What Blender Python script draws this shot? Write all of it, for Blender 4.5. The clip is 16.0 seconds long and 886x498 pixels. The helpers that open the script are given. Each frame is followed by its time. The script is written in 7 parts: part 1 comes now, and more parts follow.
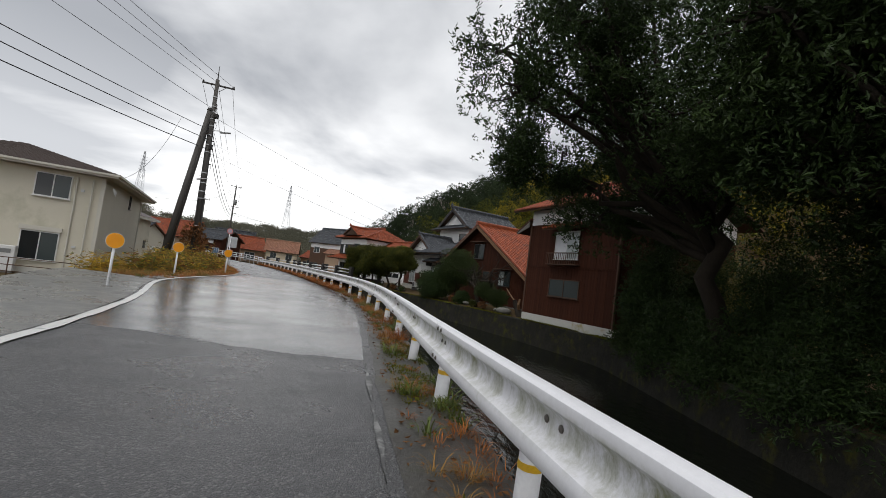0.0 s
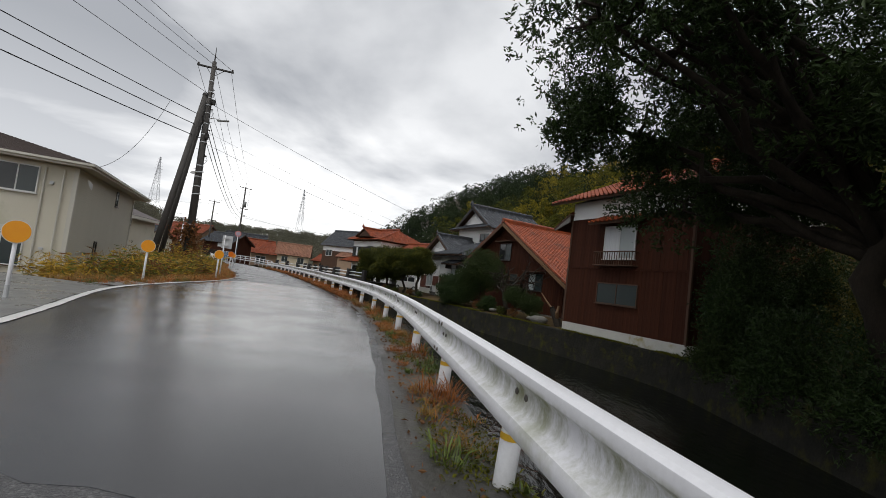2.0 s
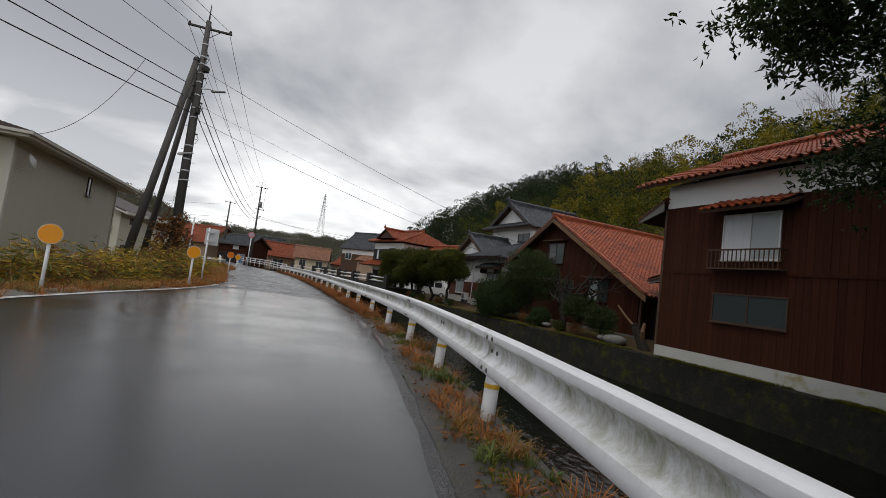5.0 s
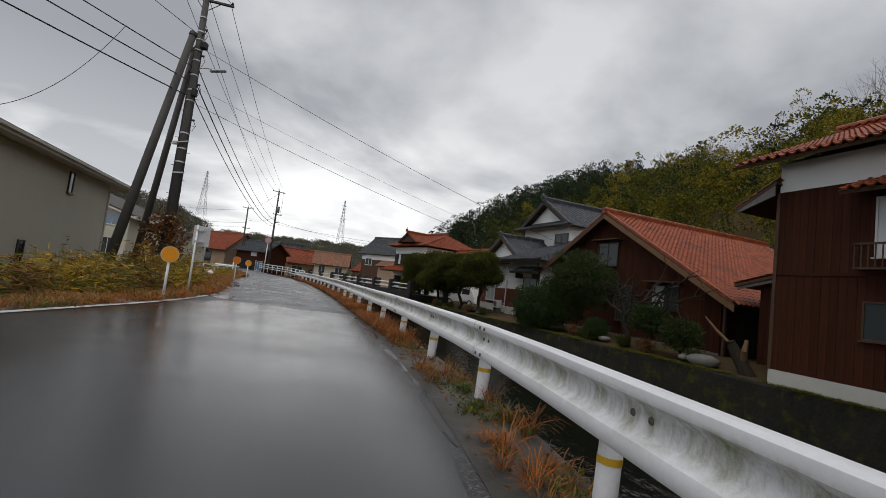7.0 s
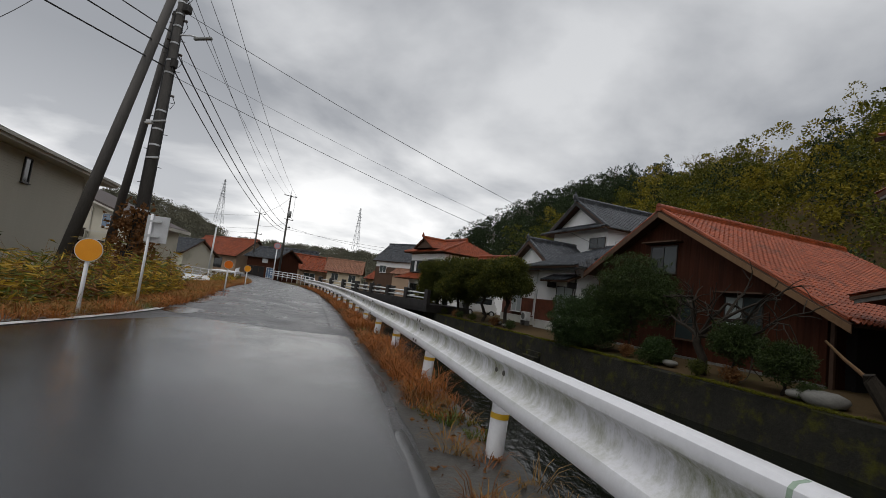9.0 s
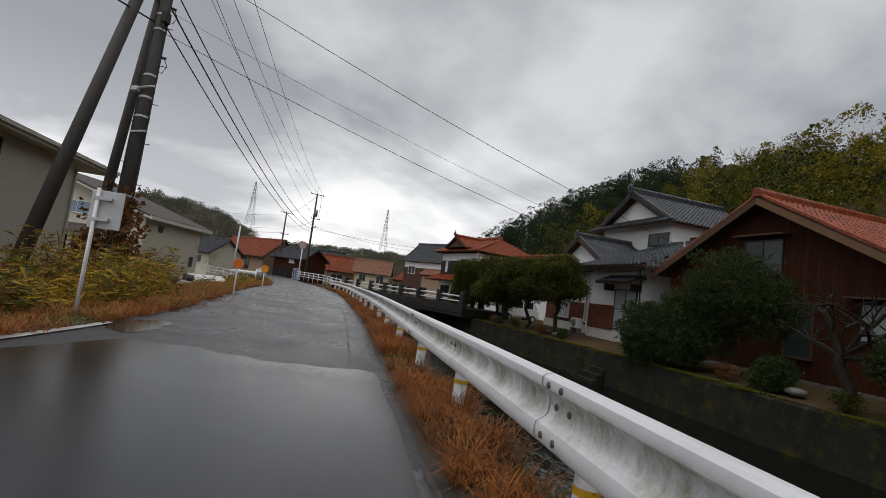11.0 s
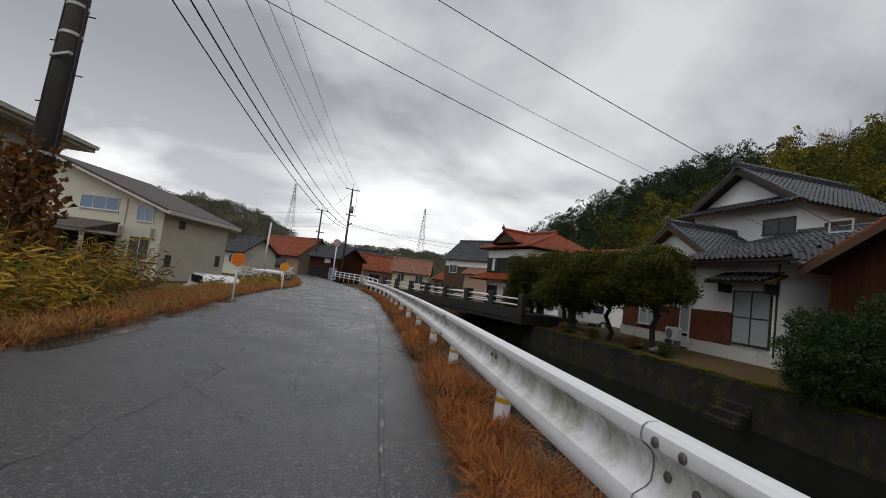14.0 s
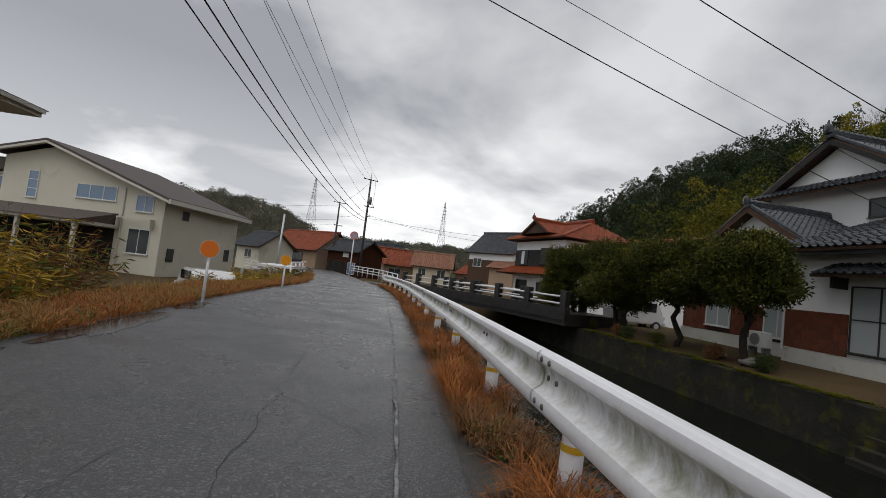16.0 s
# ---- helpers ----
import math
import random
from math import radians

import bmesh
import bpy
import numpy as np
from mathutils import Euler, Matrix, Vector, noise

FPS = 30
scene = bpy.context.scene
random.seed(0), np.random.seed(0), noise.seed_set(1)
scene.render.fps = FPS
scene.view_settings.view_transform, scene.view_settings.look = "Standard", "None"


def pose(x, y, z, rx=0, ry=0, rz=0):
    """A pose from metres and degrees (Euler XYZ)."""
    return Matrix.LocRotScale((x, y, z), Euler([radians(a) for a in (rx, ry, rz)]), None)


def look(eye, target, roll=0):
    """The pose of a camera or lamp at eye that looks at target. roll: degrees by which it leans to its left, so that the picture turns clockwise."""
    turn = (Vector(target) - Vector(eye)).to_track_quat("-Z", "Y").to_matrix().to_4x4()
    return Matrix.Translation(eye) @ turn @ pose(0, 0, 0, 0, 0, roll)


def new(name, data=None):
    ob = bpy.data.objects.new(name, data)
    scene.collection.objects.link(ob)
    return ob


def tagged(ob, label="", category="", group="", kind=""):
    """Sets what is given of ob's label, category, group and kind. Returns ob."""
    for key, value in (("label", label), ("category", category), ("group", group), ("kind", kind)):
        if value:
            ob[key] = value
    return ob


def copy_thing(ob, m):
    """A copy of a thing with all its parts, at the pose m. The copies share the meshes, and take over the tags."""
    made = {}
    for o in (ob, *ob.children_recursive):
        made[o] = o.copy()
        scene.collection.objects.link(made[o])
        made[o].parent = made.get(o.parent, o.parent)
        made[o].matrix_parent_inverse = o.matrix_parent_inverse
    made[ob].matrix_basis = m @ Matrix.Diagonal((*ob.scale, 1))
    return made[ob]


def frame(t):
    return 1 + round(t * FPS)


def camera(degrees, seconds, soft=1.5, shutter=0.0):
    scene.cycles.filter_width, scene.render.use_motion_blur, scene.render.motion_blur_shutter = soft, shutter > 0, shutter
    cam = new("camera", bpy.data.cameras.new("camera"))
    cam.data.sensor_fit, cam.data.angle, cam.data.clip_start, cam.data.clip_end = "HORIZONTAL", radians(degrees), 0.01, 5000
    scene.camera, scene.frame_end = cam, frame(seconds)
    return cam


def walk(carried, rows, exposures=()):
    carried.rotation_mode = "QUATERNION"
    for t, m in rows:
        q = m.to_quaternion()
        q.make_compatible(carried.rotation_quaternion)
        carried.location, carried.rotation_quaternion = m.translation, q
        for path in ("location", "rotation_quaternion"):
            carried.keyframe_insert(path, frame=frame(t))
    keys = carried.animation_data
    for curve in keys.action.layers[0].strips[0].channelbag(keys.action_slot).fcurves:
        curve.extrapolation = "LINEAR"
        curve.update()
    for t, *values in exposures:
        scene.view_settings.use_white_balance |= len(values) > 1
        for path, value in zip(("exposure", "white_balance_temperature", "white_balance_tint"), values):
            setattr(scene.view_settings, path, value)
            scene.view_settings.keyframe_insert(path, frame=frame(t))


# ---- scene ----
cam = camera(88.0, 16.0, soft=0.8)
METRES, EYE, TILT, LEAN, TURN = 30.0, 1.2, 3.7, -7.3, 0.0
ROWS = [
    (0.0, 0.0, 0.0, 0.0, -0.0, 0.0, -0.0),
    (0.5, -0.0063, 0.0326, 0.0007, 0.54, 0.1, 0.3),
    (1.0, -0.013, 0.0646, -0.0026, 1.22, 0.6, 0.25),
    (1.5, -0.0196, 0.0966, -0.0029, 1.36, 0.55, 0.45),
    (2.0, -0.0239, 0.1283, -0.0064, 1.61, 0.4, 0.4),
    (2.5, -0.0292, 0.1609, -0.0078, 1.62, 0.5, 0.44),
    (3.0, -0.0338, 0.1939, -0.0105, 2.34, 0.61, 0.38),
    (3.5, -0.0423, 0.2245, -0.0105, 3.08, 0.49, 0.51),
    (4.0, -0.0513, 0.2562, -0.0123, 3.36, 0.57, 0.28),
    (6.5, -0.096, 0.4107, -0.0164, 5.82, 1.68, 0.73),
    (7.0, -0.1047, 0.441, -0.0181, 6.49, 1.74, 0.85),
    (7.5, -0.1126, 0.4709, -0.0183, 6.8, 1.93, 1.0),
    (8.0, -0.1194, 0.5017, -0.0199, 7.24, 2.25, 0.94),
    (8.5, -0.1269, 0.5315, -0.0199, 7.67, 2.58, 0.92),
    (9.0, -0.1337, 0.5621, -0.0219, 8.35, 2.82, 0.57),
    (11.5, -0.1856, 0.7019, -0.0233, 12.58, 3.12, 0.59),
    (12.0, -0.196, 0.7297, -0.0245, 13.39, 3.38, 0.55),
    (12.5, -0.2067, 0.7565, -0.023, 14.18, 3.5, 0.65),
    (13.0, -0.2185, 0.7835, -0.0242, 15.4, 3.62, 0.64),
    (13.5, -0.2322, 0.8101, -0.0228, 15.92, 3.4, 0.81),
    (14.0, -0.2433, 0.8378, -0.0242, 16.34, 2.97, 0.94),
    (14.5, -0.2552, 0.8652, -0.0239, 16.73, 2.66, 1.11),
    (15.0, -0.2662, 0.8946, -0.0251, 17.37, 2.41, 1.02),
    (15.5, -0.2794, 0.9221, -0.0245, 18.14, 2.32, 1.14),
    (16.0, -0.2924, 0.9509, -0.0253, 18.87, 2.31, 1.24),
]
walk(cam, [(t, pose(0, 0, EYE, TILT, LEAN, TURN) @ pose(METRES * x, METRES * y, METRES * z, 90 + pitch, roll, yaw)) for t, x, y, z, yaw, pitch, roll in ROWS],
     exposures=((0.0, 0.36), (2.0, 0.30), (4.0, 0.16), (7.0, 0.04), (12.0, 0.0), (16.0, 0.06)))

# ---- world, sun ----
world = bpy.data.worlds.new("overcast")
scene.world = world
world.use_nodes = True
wn, wl = world.node_tree.nodes, world.node_tree.links
wn.clear()


def wnode(kind, **values):
    nd = wn.new(kind)
    for k, v in values.items():
        nd.inputs[k].default_value = v
    return nd


def wmath(op, a, b=None, clamp=False):
    nd = wn.new("ShaderNodeMath")
    nd.operation, nd.use_clamp = op, clamp
    for k, v in enumerate((a, b)):
        if v is None:
            continue
        if isinstance(v, (int, float)):
            nd.inputs[k].default_value = v
        else:
            wl.new(v, nd.inputs[k])
    return nd.outputs[0]


sky = wn.new("ShaderNodeTexSky")
sky.sky_type, sky.sun_disc = "NISHITA", False
sky.sun_elevation, sky.sun_rotation = radians(60), radians(200)
tc = wn.new("ShaderNodeTexCoord")
sep = wn.new("ShaderNodeSeparateXYZ")
wl.new(tc.outputs["Generated"], sep.inputs[0])
up = wmath("MAXIMUM", sep.outputs[2], 0.0)
lift = wmath("ADD", up, 0.22)
flat = wn.new("ShaderNodeCombineXYZ")
wl.new(wmath("DIVIDE", sep.outputs[0], lift), flat.inputs[0])
wl.new(wmath("DIVIDE", sep.outputs[1], lift), flat.inputs[1])
big = wnode("ShaderNodeTexNoise", Scale=1.05, Detail=8.0, Roughness=0.5, Distortion=0.25)
wl.new(flat.outputs[0], big.inputs["Vector"])
ramp = wn.new("ShaderNodeValToRGB")
ramp.color_ramp.elements[0].position, ramp.color_ramp.elements[0].color = 0.38, (0.44, 0.455, 0.485, 1)
ramp.color_ramp.elements[1].position, ramp.color_ramp.elements[1].color = 0.58, (1.0, 1.0, 1.0, 1)
west = wmath("MULTIPLY", wmath("SUBTRACT", wmath("MULTIPLY", sep.outputs[0], -1.0), 0.52, True), wmath("MULTIPLY", wmath("MULTIPLY", up, 3.2, True), 1.05))
wl.new(wmath("SUBTRACT", big.outputs[0], west), ramp.inputs[0])
grad = wn.new("ShaderNodeValToRGB")
for k, (p, c) in enumerate(((0.0, (1.13, 1.13, 1.12)), (0.15, (1.10, 1.10, 1.10)), (0.34, (0.73, 0.74, 0.757)), (0.7, (0.64, 0.652, 0.675)), (1.0, (0.95, 0.97, 1.0)))):
    el = grad.color_ramp.elements[k] if k < 2 else grad.color_ramp.elements.new(p)
    el.position, el.color = p, (*c, 1)
wl.new(up, grad.inputs[0])
mul = wn.new("ShaderNodeMixRGB")
mul.blend_type = "MULTIPLY"
mul.inputs[0].default_value = 0.9
wl.new(grad.outputs[0], mul.inputs[1])
wl.new(ramp.outputs[0], mul.inputs[2])
sky_bg = wnode("ShaderNodeBackground", Strength=0.05)
wl.new(sky.outputs[0], sky_bg.inputs[0])
cloud_bg = wnode("ShaderNodeBackground", Strength=1.0)
wl.new(mul.outputs[0], cloud_bg.inputs[0])
mixbg = wn.new("ShaderNodeMixShader")
mixbg.inputs[0].default_value = 0.94
wl.new(sky_bg.outputs[0], mixbg.inputs[1])
wl.new(cloud_bg.outputs[0], mixbg.inputs[2])
wout = wn.new("ShaderNodeOutputWorld")
wl.new(mixbg.outputs[0], wout.inputs[0])

sun = new("sun", bpy.data.lights.new("sun", "SUN"))
sun.data.energy, sun.data.angle, sun.data.color = 1.05, radians(50), (1.0, 0.97, 0.93)
sun.matrix_world = look((-10, -28, 52), (0, 0, 0))

# ---- materials ----


def mat(name, base, base2, rough=0.7, rough2=None, scale=6.0, fine=60.0, bump=0.15, metal=0.0, stain=None, stain_scale=0.8,
        stain_at=(0.55, 0.72), spec=0.5, island=0.0, objrand=0.0, stretch=(1, 1, 1), fine_mix=0.5, coat=0.0, coords="Object", bump_dist=0.01, translucent=0.0):
    """A procedural surface: two colours by noise at two scales, an optional stain, roughness variation and relief."""
    m = bpy.data.materials.new(name)
    m.use_nodes = True
    n, l = m.node_tree.nodes, m.node_tree.links
    b = n["Principled BSDF"]
    tco = n.new("ShaderNodeTexCoord")
    mp = n.new("ShaderNodeMapping")
    mp.inputs["Scale"].default_value = stretch
    l.new(tco.outputs[coords], mp.inputs[0])

    def noise_at(sc, detail=5.0, rg=0.6):
        t = n.new("ShaderNodeTexNoise")
        t.inputs["Scale"].default_value, t.inputs["Detail"].default_value, t.inputs["Roughness"].default_value = sc, detail, rg
        l.new(mp.outputs[0], t.inputs["Vector"])
        return t.outputs[0]

    def ramp_of(src, lo, hi, c0=(0, 0, 0, 1), c1=(1, 1, 1, 1)):
        r = n.new("ShaderNodeValToRGB")
        r.color_ramp.elements[0].position, r.color_ramp.elements[1].position = lo, hi
        r.color_ramp.elements[0].color, r.color_ramp.elements[1].color = c0, c1
        l.new(src, r.inputs[0])
        return r.outputs[0]

    def mixc(fac, a, c, kind="MIX"):
        x = n.new("ShaderNodeMixRGB")
        x.blend_type = kind
        for k, v in ((0, fac), (1, a), (2, c)):
            if isinstance(v, (int, float)):
                x.inputs[k].default_value = v
            elif isinstance(v, tuple):
                x.inputs[k].default_value = (*v, 1)
            else:
                l.new(v, x.inputs[k])
        return x.outputs[0]

    low, high = noise_at(scale), noise_at(fine, 4.0, 0.7)
    f = mixc(fine_mix, ramp_of(low, 0.3, 0.7), ramp_of(high, 0.3, 0.7))
    col = mixc(f, tuple(base), tuple(base2))
    if stain:
        st = ramp_of(noise_at(stain_scale, 6.0, 0.65), *stain_at)
        col = mixc(st, col, tuple(stain))
    if island or objrand:
        if island:
            src = n.new("ShaderNodeNewGeometry").outputs["Random Per Island"]
        else:
            src = n.new("ShaderNodeObjectInfo").outputs["Random"]
        amt = island or objrand
        mr = n.new("ShaderNodeMapRange")
        mr.inputs["To Min"].default_value, mr.inputs["To Max"].default_value = 1 - amt, 1 + amt
        l.new(src, mr.inputs[0])
        hs = n.new("ShaderNodeHueSaturation")
        l.new(mr.outputs[0], hs.inputs["Value"])
        l.new(col, hs.inputs["Color"])
        col = hs.outputs[0]
    l.new(col, b.inputs["Base Color"])
    mrr = n.new("ShaderNodeMapRange")
    mrr.inputs["To Min"].default_value, mrr.inputs["To Max"].default_value = rough, rough if rough2 is None else rough2
    l.new(ramp_of(low, 0.35, 0.65), mrr.inputs[0])
    l.new(mrr.outputs[0], b.inputs["Roughness"])
    b.inputs["Metallic"].default_value = metal
    b.inputs["Specular IOR Level"].default_value = spec
    b.inputs["Coat Weight"].default_value = coat
    b.inputs["Coat Roughness"].default_value = 0.12
    if bump:
        bp = n.new("ShaderNodeBump")
        bp.inputs["Strength"].default_value, bp.inputs["Distance"].default_value = bump, bump_dist
        l.new(high, bp.inputs["Height"])
        l.new(bp.outputs[0], b.inputs["Normal"])
    if translucent:
        tr = n.new("ShaderNodeBsdfTranslucent")
        l.new(col, tr.inputs[0])
        ms = n.new("ShaderNodeMixShader")
        ms.inputs[0].default_value = translucent
        out = n["Material Output"]
        l.new(b.outputs[0], ms.inputs[1])
        l.new(tr.outputs[0], ms.inputs[2])
        l.new(ms.outputs[0], out.inputs[0])
    return m


def glass_mat(name, tint=(0.05, 0.06, 0.07), rough=0.04, spec=0.9):
    m = bpy.data.materials.new(name)
    m.use_nodes = True
    b = m.node_tree.nodes["Principled BSDF"]
    b.inputs["Base Color"].default_value = (*tint, 1)
    b.inputs["Roughness"].default_value = rough
    b.inputs["Specular IOR Level"].default_value = spec
    return m


M = {}
M["soil"] = mat("soil", (0.055, 0.036, 0.019), (0.10, 0.070, 0.034), 0.95, spec=0.1, scale=0.6, fine=9, bump=0.5, stain=(0.06, 0.075, 0.02), stain_scale=0.25, bump_dist=0.05)
M["asphalt_old"] = mat("old_wet_asphalt", (0.030, 0.030, 0.032), (0.075, 0.075, 0.078), 0.42, 0.22, scale=0.7, fine=60, bump=0.8, stain=(0.022, 0.022, 0.024), stain_scale=0.35, fine_mix=0.62, bump_dist=0.012)
M["asphalt_new"] = mat("smooth_wet_asphalt", (0.022, 0.022, 0.023), (0.040, 0.040, 0.041), 0.12, 0.26, scale=0.45, fine=90, bump=0.16, stain=(0.016, 0.016, 0.017), stain_scale=0.3, bump_dist=0.006, spec=0.55)
M["concrete_wet"] = mat("wet_concrete", (0.10, 0.10, 0.095), (0.19, 0.185, 0.17), 0.45, 0.2, scale=1.2, fine=40, bump=0.3, stain=(0.05, 0.05, 0.045), stain_scale=0.6)
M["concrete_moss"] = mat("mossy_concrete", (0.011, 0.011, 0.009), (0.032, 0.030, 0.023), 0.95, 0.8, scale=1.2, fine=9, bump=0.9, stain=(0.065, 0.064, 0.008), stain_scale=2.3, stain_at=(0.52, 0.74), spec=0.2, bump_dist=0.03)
M["concrete_dark"] = mat("dark_damp_concrete", (0.024, 0.023, 0.021), (0.060, 0.056, 0.047), 0.55, 0.28, scale=0.9, fine=20, bump=0.5, stain=(0.040, 0.042, 0.010), stain_scale=1.3, bump_dist=0.02)
M["concrete_black"] = mat("blackened_wet_concrete", (0.012, 0.011, 0.011), (0.034, 0.031, 0.029), 0.6, 0.35, scale=0.9, fine=20, bump=0.4, stain=(0.05, 0.047, 0.042), stain_scale=1.2, stain_at=(0.6, 0.8))
M["foundation"] = mat("foundation_render", (0.42, 0.42, 0.38), (0.58, 0.57, 0.53), 0.8, scale=1.5, fine=40, bump=0.2, stain=(0.30, 0.24, 0.06), stain_scale=1.1, stain_at=(0.58, 0.75))
M["line_paint"] = mat("worn_white_paint", (0.52, 0.52, 0.50), (0.70, 0.70, 0.68), 0.4, 0.3, scale=3, fine=50, bump=0.3, stain=(0.13, 0.13, 0.13), stain_scale=2.6, stain_at=(0.62, 0.7))
M["rail_white"] = mat("white_painted_steel", (0.66, 0.66, 0.685), (0.77, 0.77, 0.795), 0.36, 0.5, scale=2.2, fine=30, bump=0.06, stain=(0.36, 0.37, 0.26), stain_scale=1.7, stain_at=(0.60, 0.80))
M["post_white"] = mat("white_painted_post", (0.66, 0.66, 0.68), (0.80, 0.80, 0.82), 0.4, 0.6, scale=3, fine=40, bump=0.1, stain=(0.33, 0.32, 0.20), stain_scale=3.0, stain_at=(0.6, 0.8))
M["yellow_band"] = mat("yellow_reflective_band", (0.62, 0.36, 0.02), (0.78, 0.48, 0.03), 0.4, scale=9, fine=60, bump=0.05)
M["bolt"] = mat("grey_bolt", (0.08, 0.075, 0.07), (0.16, 0.14, 0.12), 0.5, scale=20, fine=80, metal=0.5, bump=0.1)
M["rail_joint"] = mat("rail_joint_gap", (0.10, 0.10, 0.09), (0.2, 0.19, 0.17), 0.8, scale=20)
M["green_tape"] = mat("faded_green_tape", (0.22, 0.32, 0.24), (0.34, 0.42, 0.33), 0.6, scale=9, fine=40)
M["orange_disc"] = mat("orange_reflector", (0.82, 0.30, 0.005), (0.92, 0.38, 0.01), 0.35, scale=4, fine=80, bump=0.05)
M["orange_red"] = mat("red_orange_reflector", (0.80, 0.17, 0.004), (0.88, 0.22, 0.008), 0.4, scale=4, fine=80, bump=0.05)
M["steel_pale"] = mat("pale_galvanised_steel", (0.45, 0.46, 0.47), (0.60, 0.61, 0.62), 0.45, scale=5, fine=50, metal=0.2, bump=0.05)
M["pole_concrete"] = mat("dark_weathered_pole", (0.035, 0.032, 0.030), (0.085, 0.078, 0.070), 0.8, scale=1.2, fine=25, bump=0.35, stretch=(1, 1, 0.25), stain=(0.02, 0.018, 0.016), stain_scale=0.8)
M["pole_grey"] = mat("grey_concrete_pole", (0.10, 0.095, 0.09), (0.17, 0.16, 0.15), 0.8, scale=1.2, fine=25, bump=0.3, stretch=(1, 1, 0.25))
M["cable"] = mat("black_cable", (0.012, 0.012, 0.013), (0.03, 0.03, 0.032), 0.6, scale=5, bump=0)
M["ceramic"] = mat("brown_ceramic", (0.03, 0.022, 0.018), (0.08, 0.06, 0.05), 0.35, scale=9, bump=0)
M["iron"] = mat("dark_iron", (0.02, 0.02, 0.02), (0.05, 0.045, 0.04), 0.6, scale=8, metal=0.4, bump=0.1)
M["pylon"] = mat("pylon_steel", (0.30, 0.31, 0.33), (0.38, 0.39, 0.41), 0.6, scale=1, bump=0)
M["wood_red"] = mat("dark_red_brown_timber", (0.030, 0.0090, 0.0042), (0.064, 0.0195, 0.0085), 0.85, 0.7, spec=0.15, scale=1.6, fine=24, bump=0.3, stretch=(6, 6, 0.35), stain=(0.030, 0.012, 0.007), stain_scale=0.6, objrand=0.16)
M["wood_brown"] = mat("weathered_brown_timber", (0.045, 0.022, 0.012), (0.10, 0.05, 0.026), 0.8, scale=2, fine=24, bump=0.3, stretch=(5, 5, 0.4), objrand=0.15)
M["wood_pale"] = mat("pale_timber_trim", (0.115, 0.060, 0.025), (0.19, 0.105, 0.046), 0.7, scale=2, fine=24, bump=0.2, stretch=(4, 4, 1))
M["wood_black"] = mat("charred_black_boards", (0.010, 0.010, 0.010), (0.026, 0.024, 0.023), 0.8, scale=2, fine=24, bump=0.3, stretch=(5, 5, 0.4))
# Near-black colour standing in for the shade inside open bays.
M["dark"] = mat("interior_shade", (0.006, 0.005, 0.005), (0.014, 0.012, 0.011), 0.9, scale=2, bump=0)
M["plaster"] = mat("white_plaster", (0.79, 0.79, 0.785), (0.87, 0.87, 0.86), 0.8, scale=0.8, fine=40, bump=0.1, stain=(0.50, 0.49, 0.46), stain_scale=0.5, stain_at=(0.66, 0.92))
M["beige"] = mat("beige_render", (0.53, 0.50, 0.41), (0.62, 0.585, 0.485), 0.85, scale=0.5, fine=60, bump=0.25, stain=(0.26, 0.27, 0.17), stain_scale=0.35, stain_at=(0.56, 0.85))
M["wood_grey"] = mat("weathered_grey_boards", (0.13, 0.12, 0.11), (0.24, 0.225, 0.205), 0.8, scale=2, fine=24, bump=0.2, stretch=(4, 4, 0.5))
M["beige_brick"] = mat("beige_siding", (0.46, 0.435, 0.36), (0.54, 0.51, 0.425), 0.8, scale=0.8, fine=60, bump=0.2)
M["beige_trim"] = mat("cream_trim", (0.48, 0.46, 0.40), (0.58, 0.56, 0.50), 0.6, scale=1, fine=40, bump=0.1)
M["cream"] = mat("cream_wall", (0.56, 0.48, 0.34), (0.66, 0.57, 0.42), 0.85, scale=0.8, fine=40, bump=0.15)
M["tan"] = mat("tan_wall", (0.30, 0.21, 0.14), (0.40, 0.28, 0.19), 0.85, scale=0.8, fine=40, bump=0.15)
M["tile_orange"] = mat("orange_glazed_tile", (0.17, 0.032, 0.011), (0.32, 0.078, 0.027), 0.42, 0.30, spec=0.35, scale=2.0, fine=20, bump=0.1, island=0.25, stain=(0.085, 0.030, 0.016), stain_scale=0.7)
M["tile_orange_one"] = mat("orange_glazed_tile_single", (0.17, 0.032, 0.011), (0.32, 0.078, 0.027), 0.42, 0.30, spec=0.35, scale=2.0, fine=20, bump=0.1, objrand=0.25, stain=(0.085, 0.030, 0.016), stain_scale=0.7)
M["tile_grey"] = mat("dark_grey_glazed_tile", (0.028, 0.031, 0.036), (0.060, 0.065, 0.073), 0.3, 0.2, scale=2.0, fine=20, bump=0.08, island=0.25)
M["tile_grey_one"] = mat("dark_grey_glazed_tile_single", (0.028, 0.031, 0.036), (0.060, 0.065, 0.073), 0.3, 0.2, scale=2.0, fine=20, bump=0.08, objrand=0.25)
M["tile_brown"] = mat("faded_brown_tile", (0.22, 0.10, 0.06), (0.32, 0.16, 0.10), 0.6, scale=2.0, fine=20, bump=0.1, island=0.2)
M["slate"] = mat("brown_slate_roof", (0.045, 0.032, 0.028), (0.080, 0.058, 0.050), 0.6, scale=2.0, fine=20, bump=0.2, stretch=(1, 1, 1))
M["wall_tile"] = mat("red_brown_wall_tile", (0.105, 0.030, 0.015), (0.16, 0.050, 0.026), 0.4, scale=4, fine=30, bump=0.1, objrand=0.22)
M["grout"] = mat("dark_grout", (0.05, 0.025, 0.018), (0.08, 0.04, 0.03), 0.9, scale=6)
M["glass"] = glass_mat("window_glass", (0.015, 0.018, 0.02), 0.04, 0.45)
